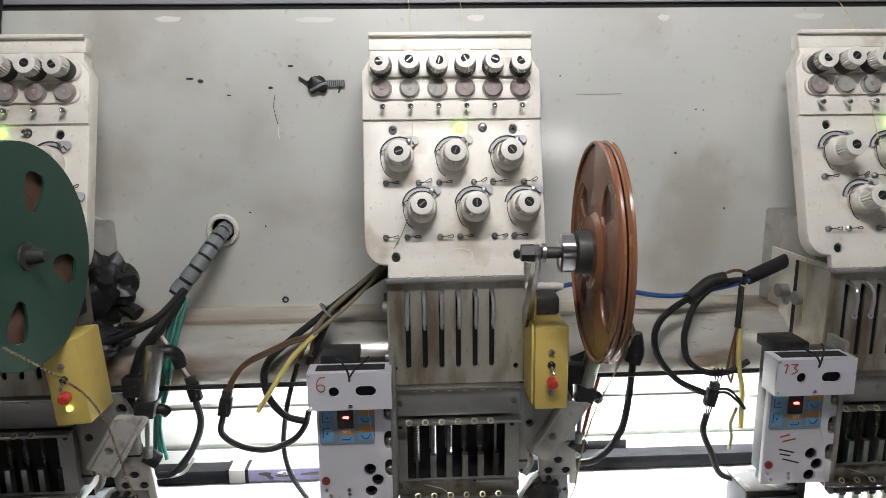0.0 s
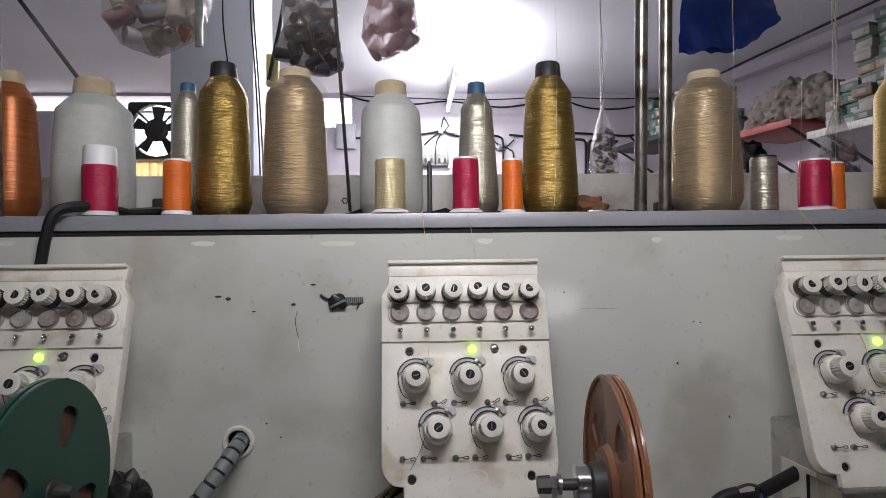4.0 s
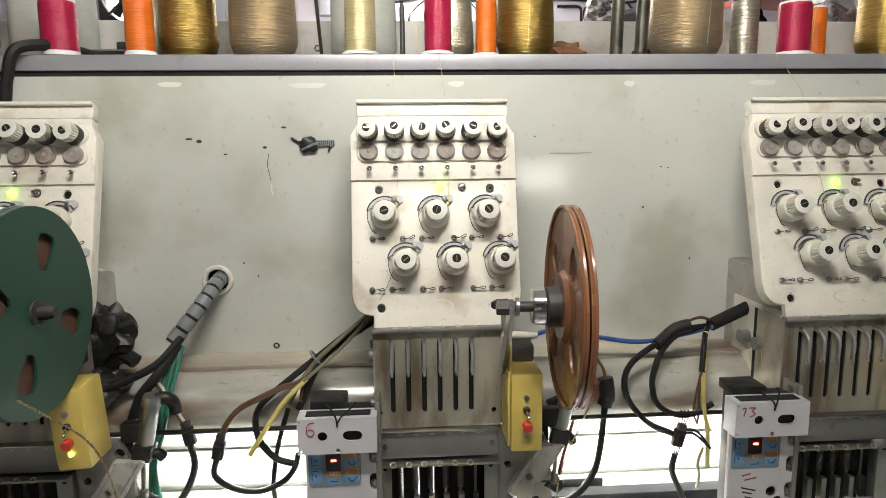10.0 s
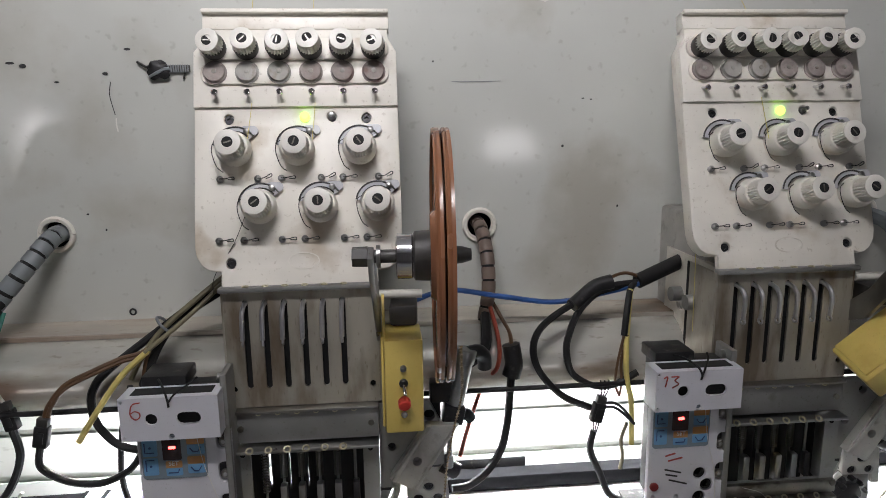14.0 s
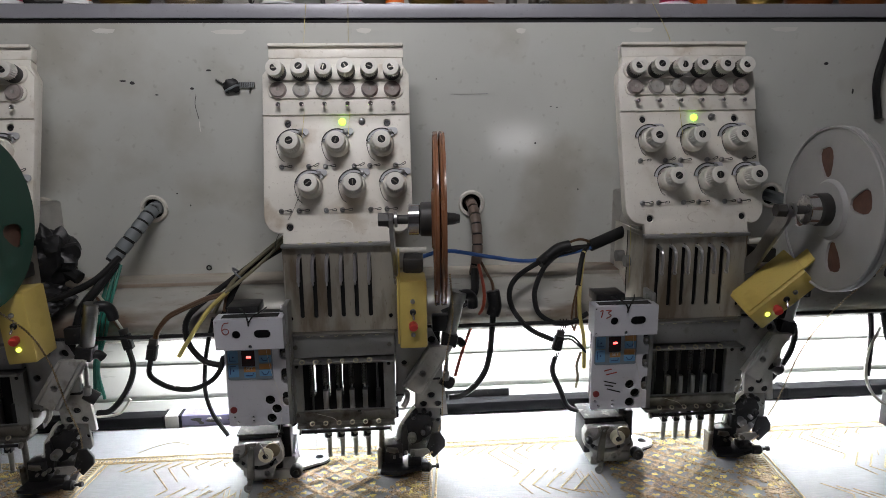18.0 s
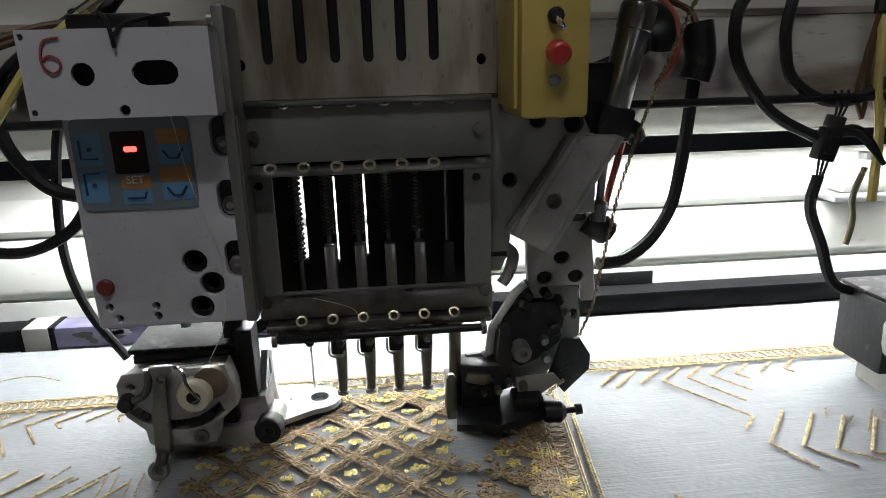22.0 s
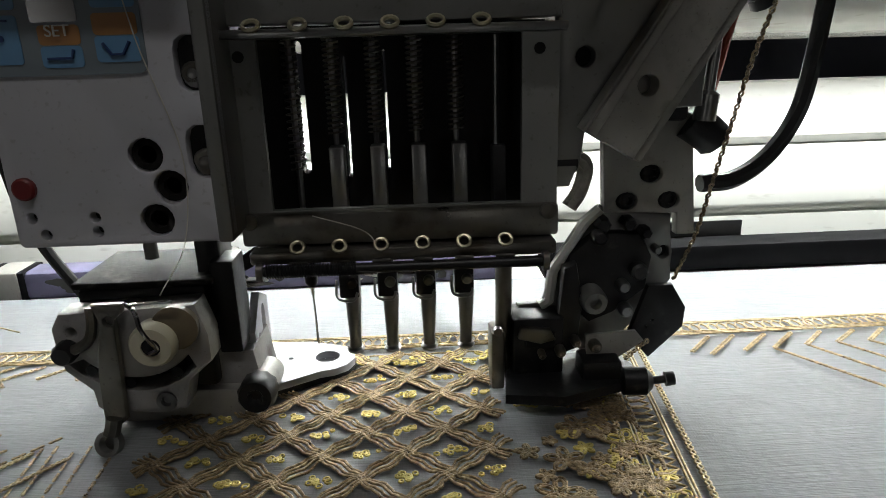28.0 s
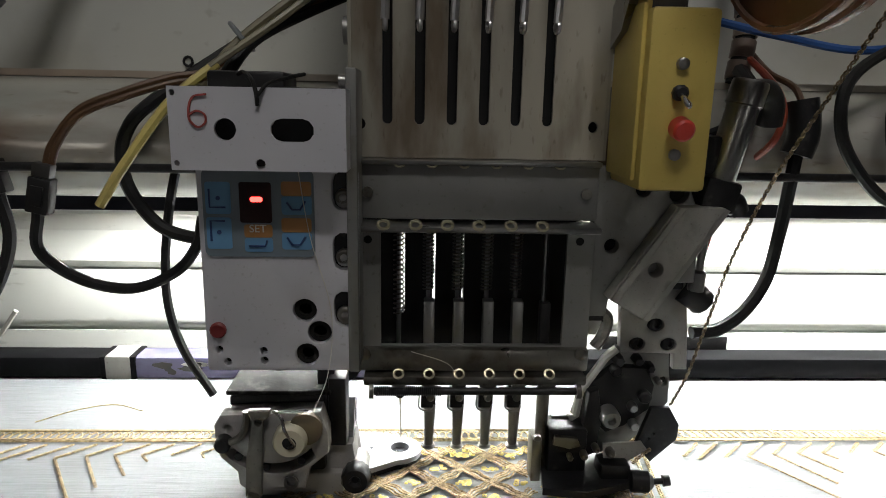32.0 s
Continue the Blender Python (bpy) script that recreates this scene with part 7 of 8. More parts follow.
for row in grid:
    for v in row:
        p = v.co
        v.co.z = -0.0136 + 0.0009 * noise.noise(Vector((p.x * 5, p.y * 7, 0.3))) + 0.0004 * noise.noise(Vector((p.x * 30, p.y * 12, 2.0)))
for r0, r1 in zip(grid, grid[1:]):
    for i in range(nx):
        bm.faces.new((r0[i], r0[i + 1], r1[i + 1], r1[i]))
cloth = solid("cloth", bm, "cloth", "grey satin cloth stretched on the table, partly embroidered", "cloth")


# ---- gold cord embroidery, one motif for each head ----
def cords(name, lines, r, material, parent, lift=0.0004, sides=5):
    """Many cords as one mesh; each line is a list of (x, y)."""
    verts, faces = [], []
    for line in lines:
        pts = np.array(line, float)
        if len(pts) < 2:
            continue
        d = np.gradient(pts, axis=0)
        d /= np.linalg.norm(d, axis=1, keepdims=True) + 1e-9
        side = np.stack([-d[:, 1], d[:, 0]], 1)
        base = len(verts)
        for p, s in zip(pts, side):
            for k in range(sides):
                a = 2 * math.pi * k / sides
                verts.append((p[0] + s[0] * r * math.cos(a), p[1] + s[1] * r * math.cos(a), lift + r * 0.8 + 0.9 * r * math.sin(a)))
        for i in range(len(pts) - 1):
            for k in range(sides):
                a, c = base + i * sides + k, base + i * sides + (k + 1) % sides
                faces.append((a, c, c + sides, a + sides))
    me = bpy.data.meshes.new(name)
    me.from_pydata(verts, [], faces)
    me.materials.append(M[material])
    me.shade_smooth()
    ob = new(name, me)
    ob.parent = parent
    return tagged(ob, kind="stuff")


def dense(pts, step=0.0011):
    out = []
    for (ax, ay), (bx, by) in zip(pts, pts[1:]):
        n = max(2, int(math.hypot(bx - ax, by - ay) / step))
        out += [(ax + (bx - ax) * i / n, ay + (by - ay) * i / n) for i in range(n)]
    return out + [pts[-1]]


def wavy(pts, amp, length, phase=0.0, shift=0.0, step=0.0011):
    line, out, run = dense(pts, step), [], 0.0
    for i, (x, y) in enumerate(line):
        nx_, ny_ = line[min(i + 1, len(line) - 1)]
        px_, py_ = line[max(i - 1, 0)]
        dx, dy = nx_ - px_, ny_ - py_
        n = math.hypot(dx, dy) + 1e-9
        o = shift + amp * math.sin(2 * math.pi * run / length + phase)
        out.append((x - dy / n * o, y + dx / n * o))
        run += n / 2
    return out


def chained(pts, amp=0.0008, length=0.0045):
    return [wavy(pts, amp, length, 0.0, step=0.0008), wavy(pts, amp, length, math.pi, step=0.0008)]


rng = random.Random(5)
emb = thing("embroidery", "gold cord embroidery with a lattice of wavy diamonds", "embroidery", "embroidered motifs")
plain, bright, thin, brown, fine = [], [], [], [], []
# border band along the cloth and down the motif's side
for a, bb in (((-0.2, 0.0), (0.2, 0.0)), ((0.0, 0.0), (0.0, -0.40))):
    if bb[1] == 0:
        m_ = lambda s, o: (s, -0.0985 + o)
        rng_s = (-0.1815, 0.1815)
    else:
        m_ = lambda s, o: (0.0895 + 0.10 * (s + 0.098) + o, s)
        rng_s = (-0.50, -0.098)
    for o in (-0.0062, -0.0050, 0.0050, 0.0062):
        plain.append([m_(s, o) for s in np.arange(rng_s[0], rng_s[1], 0.002)])
    if bb[1] != 0:
        for o in (-0.0105, 0.0105):
            plain += chained([m_(rng_s[0], o), m_(rng_s[1], o)], 0.0009, 0.005)
    s = rng_s[0]
    while s < rng_s[1]:
        c = [(0.0024 * math.cos(t) - 0.0008 * math.sin(2 * t), 0.0038 * math.sin(t)) for t in np.linspace(0, 2 * math.pi, 9)]
        plain.append([m_(s + u, v) for u, v in c])
        s += 0.0042
# lattice of wavy diamonds, four fine strands to a line
cell = 0.0270
strands = (-0.0020, -0.0007, 0.0007, 0.0020)


def ogee(line, fam, o):
    """One strand of a lattice line: it bows away from the line between two crossings, with a fine twist."""
    out, k = [], 1 / math.hypot(1, 1.1)
    for i, (x, y) in enumerate(line):
        b = math.sin(math.pi * (y + 0.108) / (cell / 2.2)) ** 2
        d = o * (0.80 + 0.50 * b) + 0.00050 * math.sin(2 * math.pi * (y + 0.108) / (cell / 4.4) + 0.6) + 0.00016 * math.sin(2 * math.pi * i * 0.00164 / 0.0030 + 900 * o)
        out.append((x + d * k, y - fam * 1.1 * d * k))
    return out


for fam in (1, -1):
    for k in range(-18, 24):
        line = []
        for i in range(290):
            y = -0.110 - i * 0.0011
            x = fam * (y + 0.108) * 1.10 + k * cell
            left = -0.083 - 0.010 * math.cos((y + 0.108) / cell * math.pi * 2 * 1.10)
            right = 0.034 + 0.010 * math.cos((y + 0.108) / cell * math.pi * 2 * 1.10)
            inside = left < x < right and i < 289
            if inside:
                line.append((x, y))
            elif len(line) > 5:
                for sh in strands:
                    brown.append(ogee(line, fam, sh + rng.gauss(0, 0.00018)))
                line = []
            else:
                line = []


def flower(x, y, size, petals, out, turn=0.0):
    """A blossom of looped thread."""
    for q in range(petals):
        a = turn + 2 * math.pi * q / petals
        for f in (1.0, 0.6):
            out.append([(x + size * (0.55 * math.cos(a) + 0.45 * f * math.cos(a) * math.cos(t) - 0.26 * f * math.sin(a) * math.sin(t)),
                         y + size * (0.55 * math.sin(a) + 0.45 * f * math.sin(a) * math.cos(t) + 0.26 * f * math.cos(a) * math.sin(t))) for t in np.linspace(0, 2 * math.pi, 11)])


# small bright knots in the diamonds
for k in range(-5, 2):
    for j in range(1, 25):
        x, y = k * cell + (0 if j % 2 else cell / 2), -0.108 - j * cell * 0.4545
        if -0.084 < x < 0.036:
            for q in range(9):
                px, py, pr = x + rng.gauss(0, 0.0024), y + rng.gauss(0, 0.0011), rng.uniform(0.0006, 0.0012)
                bright.append([(px + pr * math.cos(t), py + pr * math.sin(t)) for t in np.linspace(0, 2 * math.pi, 8)])
# blossoms and stems beside the border
sprays = [(0.048, -0.138), (0.060, -0.150), (0.070, -0.162), (0.058, -0.172), (0.072, -0.182), (0.050, -0.190), (0.066, -0.200), (0.045, -0.206), (0.076, -0.212), (0.060, -0.222), (0.046, -0.236), (0.068, -0.240), (0.052, -0.258), (0.070, -0.266), (0.066, -0.285), (0.050, -0.300), (0.070, -0.312), (0.056, -0.330), (0.070, -0.350)]
for n, (x, y) in enumerate(sprays):
    flower(x, y, 0.0062 + 0.0015 * rng.random(), 5, bright if n < 2 or n % 4 == 0 else brown, rng.uniform(0, 3))
    flower(x + 0.006, y - 0.005, 0.0042, 4, brown, rng.uniform(0, 3))
    for q in range(5):
        flower(x + rng.gauss(0.003, 0.006), y + rng.gauss(0, 0.006), rng.uniform(0.0022, 0.0040), 5, brown if q % 3 else bright, rng.uniform(0, 3))
    brown += chained([(x, y), (x + 0.008, y - 0.010), (0.079, y - 0.016)], 0.0005, 0.004)
# a round of knots near the lattice's corner
for q in range(26):
    a = 0.3 + 4.6 * q / 26
    px, py, pr = 0.046 + 0.0075 * math.cos(a) + rng.gauss(0, 0.0008), -0.150 + 0.0075 * math.sin(a) + rng.gauss(0, 0.0008), rng.uniform(0.0007, 0.0012)
    bright.append([(px + pr * math.cos(t), py + pr * math.sin(t)) for t in np.linspace(0, 2 * math.pi, 8)])
# row of loops under the border
for i in range(-7, 4):
    x = i * cell / 2 + 0.006
    flower(x, -0.1150, 0.0052, 4, bright if i > -4 else plain, 0.5 * i)
    plain.append([(x + 0.0071 + 0.006 * math.cos(t), -0.1150 + 0.0034 * math.sin(t)) for t in np.linspace(0, 2 * math.pi, 13)])
# feather lines on the open ground beside the motif: ticks, then nested chevrons
T = -0.1075
for x0, x1, dy in ((0.132, 0.119, 0.014), (0.143, 0.126, 0.017), (0.157, 0.141, 0.015), (0.224, 0.212, 0.011)):
    thin += chained([(x0, T), (x1, T - dy)], 0.0009, 0.0040)
for pts in ([(0.169, 0), (0.154, 0.014), (0.182, 0.055), (0.173, 0.065)], [(0.182, 0), (0.169, 0.012), (0.187, 0.040)], [(0.197, 0), (0.183, 0.011), (0.196, 0.030)], [(0.210, 0), (0.197, 0.011), (0.202, 0.017)], [(0.238, 0), (0.227, 0.009), (0.230, 0.014)]):
    line = [(x, T - y) for x, y in pts]
    thin += chained(line[:2], 0.0009, 0.0040)
    if len(line) > 2:
        fine += chained(line[1:3], 0.0006, 0.0035)
    if len(line) > 3:
        thin += chained(line[2:], 0.0008, 0.0040)
for i in range(5):
    x, y = 0.199 + 0.0135 * i, T - 0.052 - 0.004 * i
    thin += chained([(x, y), (x - 0.022, y - 0.026)], 0.0007, 0.0038)
    fine += chained([(x - 0.022, y - 0.026), (x - 0.012 + 0.004 * i, y - 0.046 + 0.003 * i)], 0.0006, 0.0035)
for i in range(6):
    x, y = 0.118 + 0.0130 * i, -0.215 - 0.006 * i
    fine += chained([(x, y), (x + 0.020, y - 0.022), (x + 0.006, y - 0.044)], 0.0006, 0.0036)
for i in range(4):
    x, y = 0.206 + 0.0130 * i, -0.232 - 0.004 * i
    fine += chained([(x, y), (x + 0.012, y - 0.030)], 0.0006, 0.0036)
# long dashed veins on the ground before the lattice
for (ax, ay), (bx, by) in (((-0.147, -0.168), (-0.141, -0.158)), ((-0.142, -0.176), (-0.133, -0.168)), ((-0.137, -0.183), (-0.118, -0.162)), ((-0.137, -0.187), (-0.131, -0.180)), ((-0.119, -0.215), (-0.1225, -0.168)), ((-0.1137, -0.215), (-0.118, -0.167)), ((-0.107, -0.215), (-0.111, -0.171)), ((-0.102, -0.215), (-0.1065, -0.168)), ((-0.0955, -0.205), (-0.097, -0.175))):
    n = max(2, int(math.hypot(bx - ax, by - ay) / 0.0052))
    for i in range(n):
        p, q = i / n, (i + 0.72) / n
        fine += chained([(ax + (bx - ax) * p, ay + (by - ay) * p), (ax + (bx - ax) * q, ay + (by - ay) * q)], 0.00035, 0.0024)
cords("border_cord", plain, 0.00046, "gold", emb)
cords("lattice_cord", brown, 0.00054, "browncord", emb)
cords("bright_knot", bright, 0.00040, "goldb", emb)
cords("feather_tick", thin, 0.00042, "gold", emb)
cords("feather_line", fine, 0.00040, "browncord", emb)
emb.matrix_world = Matrix.Translation((0.005, -0.365, -0.0130)) @ Matrix.Scale(1.10, 4) @ Matrix.Translation((-0.005, 0.365, 0))
for k in (-2, -1, 1, 2):
    copy_thing(emb, Matrix.Translation(emb.matrix_basis.translation + Vector((0.4 * k, 0, 0))))
solid("loose_thread", tube([(-0.265, -0.055, -0.012), (-0.245, -0.045, -0.009), (-0.225, -0.035, -0.010), (-0.205, -0.04, -0.012)], 0.0004, 4), "gold", "loose gold thread end lying on the cloth", "thread")
solid("loose_thread", tube([(0.052, -0.06, -0.012), (0.06, -0.07, -0.010), (0.075, -0.066, -0.011), (0.085, -0.075, -0.012)], 0.0003, 4), "yelw", "loose pale thread lying on the cloth", "thread")

# ---- the room ----
setting("floor", box(-5, 6.2, -4, 6.2, -1.0, -0.9), "floor")
setting("ceiling", box(-5, 6.2, -4, 6.2, 2.3, 2.45), "ceil")
bk = plate([(-5, -0.9), (2.85, -0.9), (2.85, 2.3), (-5, 2.3)], [[(-0.0, 1.08), (0.40, 1.08), (0.40, 1.52), (-0.0, 1.52)], [(-3.15, 1.05), (-2.20, 1.05), (-2.20, 1.62), (-3.15, 1.62)], [(-4.6, 2.12), (-2.35, 2.12), (-2.35, 2.27), (-4.6, 2.27)], [(-0.95, 1.95), (-0.62, 1.95), (-0.62, 2.25), (-0.95, 2.25)], [(-2.80, 1.65), (-2.29, 1.65), (-2.29, 2.10), (-2.80, 2.10)]], 0.2, facing(6.0))
setting("wall_back", bk, "wall")
SIDE = Matrix.Translation((2.85, 6.0, 0)) @ Matrix.Rotation(radians(15), 4, "Z")
setting("wall_right", box(0.0, 0.2, -10.6, 0.0, -0.9, 2.3, m=SIDE), "wall")
setting("wall_left", box(-5.2, -5, -4, 6.2, -0.9, 2.3), "wall")
# unseen wall behind the camera, darkened to keep bounce light low
fm_ = Matrix(((-1, 0, 0, 0), (0, 0, 1, -4.0), (0, 1, 0, 0), (0, 0, 0, 1)))
setting("wall_front", plate([(-6.0, -0.9), (5, -0.9), (5, 2.3), (-6.0, 2.3)], [[(2.08, 0.0), (2.45, 0.0), (2.45, 0.5), (2.08, 0.5)], [(-1.25, 0.08), (-0.80, 0.08), (-0.80, 0.32), (-1.25, 0.32)]], 0.2, fm_), "dim")
setting("backdrop_front", box(-6, 4, -4.7, -4.6, -0.9, 3.0), "daylight")
setting("backdrop", box(-6, 4, 6.6, 6.7, -0.9, 3.0), "daylight")
setting("trim_ceiling_beam", box(-0.74, 3.70, 2.15, 2.5, 2.10, 2.3, 0.01), "ceil")
setting("trim_side_cornice", box(-0.10, 0.0, -8.0, 0.0, 2.20, 2.2995, 0.01, m=SIDE), "wall")
setting("wall_pillar", box(-1.20, -0.80, 2.5, 2.95, -0.9, 2.3, 0.008), "pillar")
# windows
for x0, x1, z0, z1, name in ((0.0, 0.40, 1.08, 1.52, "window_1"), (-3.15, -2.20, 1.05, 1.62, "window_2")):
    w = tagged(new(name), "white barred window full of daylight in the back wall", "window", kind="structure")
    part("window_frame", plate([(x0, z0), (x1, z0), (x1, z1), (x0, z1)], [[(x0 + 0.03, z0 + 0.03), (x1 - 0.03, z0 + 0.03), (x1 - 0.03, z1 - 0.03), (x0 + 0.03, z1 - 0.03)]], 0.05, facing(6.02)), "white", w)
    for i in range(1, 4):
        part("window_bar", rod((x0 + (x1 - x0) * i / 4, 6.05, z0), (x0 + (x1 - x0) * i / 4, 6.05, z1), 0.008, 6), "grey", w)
cur = bmesh.new()
prev = None
for i in range(61):
    x = -3.1 + 0.86 * i / 60
    pair = [cur.verts.new((x, 6.0 + 0.02 * math.sin(i * 1.1), z)) for z in (1.30, 1.60)]
    if prev:
        cur.faces.new((prev[0], pair[0], pair[1], prev[1]))
    prev = pair
bmesh.ops.solidify(cur, geom=cur.faces[:], thickness=0.004)
curtm = mat("yellow_curtain", (0.80, 0.62, 0.25), 0.8, 0, 0.1, 20, 0.1, 200)
curtm.node_tree.nodes["Principled BSDF"].inputs["Transmission Weight"].default_value = 0.35
solid("curtain", cur, curtm, "short yellow curtain glowing in a window", "curtain")

# exhaust fan
fan = thing("exhaust_fan", "dark metal exhaust fan in a square frame", "fan")
fx, fz, s = -2.545, 1.90, 0.285
fm = facing(5.9, fx, fz)
part("frame", plate(rounded(-s, s, -s, s, 0.03), [oval(0, 0, s * 0.92, s * 0.92, 28)], 0.06, fm, bev=0.004), "dark", fan)
part("motor", lathe((fx, 5.97, fz), (fx, 5.86, fz), [(0, 0.09), (0.7, 0.12), (1, 0.08)], 20), "dark", fan)
for k in range(4):
    part("strut", box(-0.01, 0.01, 0.06, s * 1.2, -0.004, 0.012, m=fm @ Matrix.Rotation(radians(45 + 90 * k), 4, "Z")), "dark", fan)
for k in range(5):
    part("blade", plate([(-0.02, 0.06), (0.03, 0.06), (0.075, s * 0.85), (-0.06, s * 0.85)], [], 0.003, fm @ Matrix.Translation((0, 0, -0.03)) @ Matrix.Rotation(radians(72 * k), 4, "Z") @ Matrix.Rotation(radians(24), 4, "Y")), "dark", fan)

# ceiling tube lamp
tl = thing("tube_lamp", "lit fluorescent tube lamp hanging below the ceiling", "lamp")
part("batten", box(0.34, 0.38, 4.66, 5.95, 2.12, 2.15, 0.004), "white", tl)
part("tube", rod((0.36, 4.70, 2.095), (0.36, 5.90, 2.095), 0.016, 14), "tube", tl)
for y in (4.68, 5.92):
    part("end_cap", box(0.343, 0.377, y - 0.02, y + 0.02, 2.075, 2.125, 0.004), "dark", tl)
    part("hanger", rod((0.36, y, 2.15), (0.36, y, 2.3), 0.003, 6), "dark", tl)

# wiring on the back wall
WIRING = (([(-0.72, 2.29), (-0.43, 2.21), (-0.01, 2.18), (0.35, 2.21), (0.65, 2.18), (0.95, 2.15), (1.31, 2.20), (1.53, 2.23), (1.86, 2.14), (2.23, 2.14), (2.54, 2.22), (2.67, 2.25)], 0.009),
          ([(-0.66, 2.27), (-0.13, 2.25), (0.47, 2.23), (0.95, 2.235), (1.44, 2.26), (2.05, 2.24), (2.61, 2.25)], 0.006),
          ([(-0.62, 1.83), (-0.14, 1.84), (0.22, 1.89), (0.29, 1.91), (0.46, 1.85), (0.75, 1.86), (0.90, 1.84), (0.93, 1.78), (0.93, 1.51), (0.90, 1.3), (0.84, 1.1)], 0.011),
          ([(0.28, 1.89), (0.16, 1.80), (0.09, 1.70), (0.08, 1.58)], 0.007), ([(0.33, 2.05), (0.31, 2.0), (0.29, 1.88), (0.25, 1.80), (0.24, 1.73)], 0.007), ([(0.33, 2.04), (0.37, 1.96), (0.34, 1.90), (0.46, 1.87)], 0.006),
          ([(0.75, 1.81), (0.82, 1.74), (0.90, 1.72), (0.98, 1.75), (1.05, 1.81)], 0.007), ([(0.80, 1.87), (0.86, 1.78), (0.93, 1.75), (1.0, 1.71), (1.04, 1.66), (1.02, 1.4), (1.0, 1.1)], 0.007),
          ([(0.70, 1.84), (0.78, 1.72), (0.76, 1.55), (0.79, 1.31), (1.0, 1.31)], 0.006),
          ([(1.0, 1.86), (1.30, 1.84), (1.57, 1.88), (2.02, 1.86), (2.27, 1.85), (2.46, 1.90), (2.59, 2.03), (2.65, 2.21)], 0.012),
          ([(1.56, 1.81), (1.75, 1.81), (1.79, 1.79), (1.80, 1.72), (1.79, 1.35)], 0.013), ([(2.14, 1.79), (1.88, 1.80), (1.84, 1.78), (1.83, 1.71), (1.84, 1.34)], 0.013),
          ([(2.27, 1.85), (2.31, 1.80), (2.36, 1.79), (2.45, 1.88), (2.50, 1.91), (2.57, 1.85), (2.62, 1.70)], 0.010), ([(2.66, 2.22), (2.56, 2.12), (2.60, 1.98), (2.50, 1.86)], 0.008), ([(1.45, 1.55), (1.60, 1.52), (1.66, 1.42), (1.60, 1.34)], 0.007))
for pts, r in WIRING:
    cable("wall_cable", [(x, 5.985 - r, z) for x, z in pts], r, "cable", "dark electric cable run along the back wall", "cable", "wall cables")
for x, z in ((0.29, 1.90), (0.90, 1.73), (2.62, 2.20)):
    solid("junction_box", box(x - 0.028, x + 0.028, 5.955, 5.9995, z - 0.028, z + 0.028, 0.005), "grey", "small round-edged junction box where wall cables meet", "junction box", "junction boxes")

# white covered bench far behind, with dark tools on it
fb = thing("far_bench", "white covered bench with dark clutter before the back wall", "bench")
slope = Matrix.Translation((1.20, 4.5, 1.055)) @ Matrix.Rotation(radians(-14.0), 4, "Y")
part("cover", box(0.0, 1.15, 0.0, 0.5, -0.05, 0.0, 0.008, m=slope), "white", fb)
part("body", box(1.20, 2.25, 4.56, 4.96, 0.80, 1.005, 0.01), "cast", fb)
for x in (1.24, 2.21):
    for y in (4.60, 4.92):
        part("leg", box(x - 0.025, x + 0.025, y - 0.025, y + 0.025, -0.9, 0.80, 0.004), "dark", fb)
rc = random.Random(31)
for k in range(9):
    x = 1.24 + 0.055 * k
    part("clutter", box(x, x + rc.uniform(0.025, 0.05), 4.52 - rc.uniform(0.0, 0.02), 4.56, 0.96 + rc.uniform(-0.02, 0.02), 1.02 + rc.uniform(-0.015, 0.02) + 0.012 * k, 0.006), "dark" if k % 3 else "grey", fb)

for x in (0.165, 0.305):
    mb = thing("meter_box", "small grey electric meter box on the wall", "meter box", "meter boxes")
    part("case", box(x - 0.075, x + 0.06, 5.92, 6.0, 1.545, 1.745, 0.01), "grey", mb)
    part("cover", box(x - 0.062, x + 0.045, 5.912, 5.92, 1.645, 1.73, 0.004), "cast", mb)
    for k in (-1, 0, 1):
        part("switch", box(x - 0.018 + 0.03 * k, x + 0.003 + 0.03 * k, 5.908, 5.92, 1.565, 1.61, 0.003), "dark" if k else "white", mb)
solid("notice", box(-0.96, -0.78, 5.98, 6.0, 1.15, 1.42, 0.004), mat("teal_board", (0.05, 0.16, 0.17), 0.6), "small dark teal board on the back wall", "board")
solid("meter_board", box(-0.78, -0.58, 5.95, 6.0, 1.72, 1.98, 0.006), "white", "white electric board on the back wall", "board")
# wires on the pillar and a switch box
for x, wob in ((-0.965, 0.02), (-0.83, 0.012), (-0.815, 0.01)):
    cable("pillar_wire", [(x, 2.494, 2.28), (x + wob, 2.494, 2.0), (x + 0.02, 2.494, 1.7), (x + 0.03 + wob, 2.494, 1.4), (x + 0.06, 2.494, 1.0), (x + 0.06, 2.494, 0.7)], 0.0035, "cable", "thin dark wire hanging down the pillar", "cable", "pillar wires")
cable("pillar_wire", [(-0.76, 2.49, 2.28), (-0.72, 2.47, 2.1), (-0.66, 2.45, 2.02), (-0.64, 2.45, 1.8), (-0.72, 2.47, 1.4)], 0.010, "cable", "thick dark cable sagging beside the pillar", "cable", "pillar wires")
solid("switch_plate", box(-0.74, -0.68, 2.5, 2.54, 1.38, 1.54, 0.006), "yelw", "yellowed switch plate beside the pillar", "switch")
cable("ceiling_wire", [(-0.7, 2.08, 2.03), (-0.1, 2.08, 1.93), (0.3, 2.08, 1.90), (0.7, 2.08, 1.96), (1.1, 2.08, 2.1)], 0.0018, "cable", "thin sagging wire under the ceiling beam", "cable")

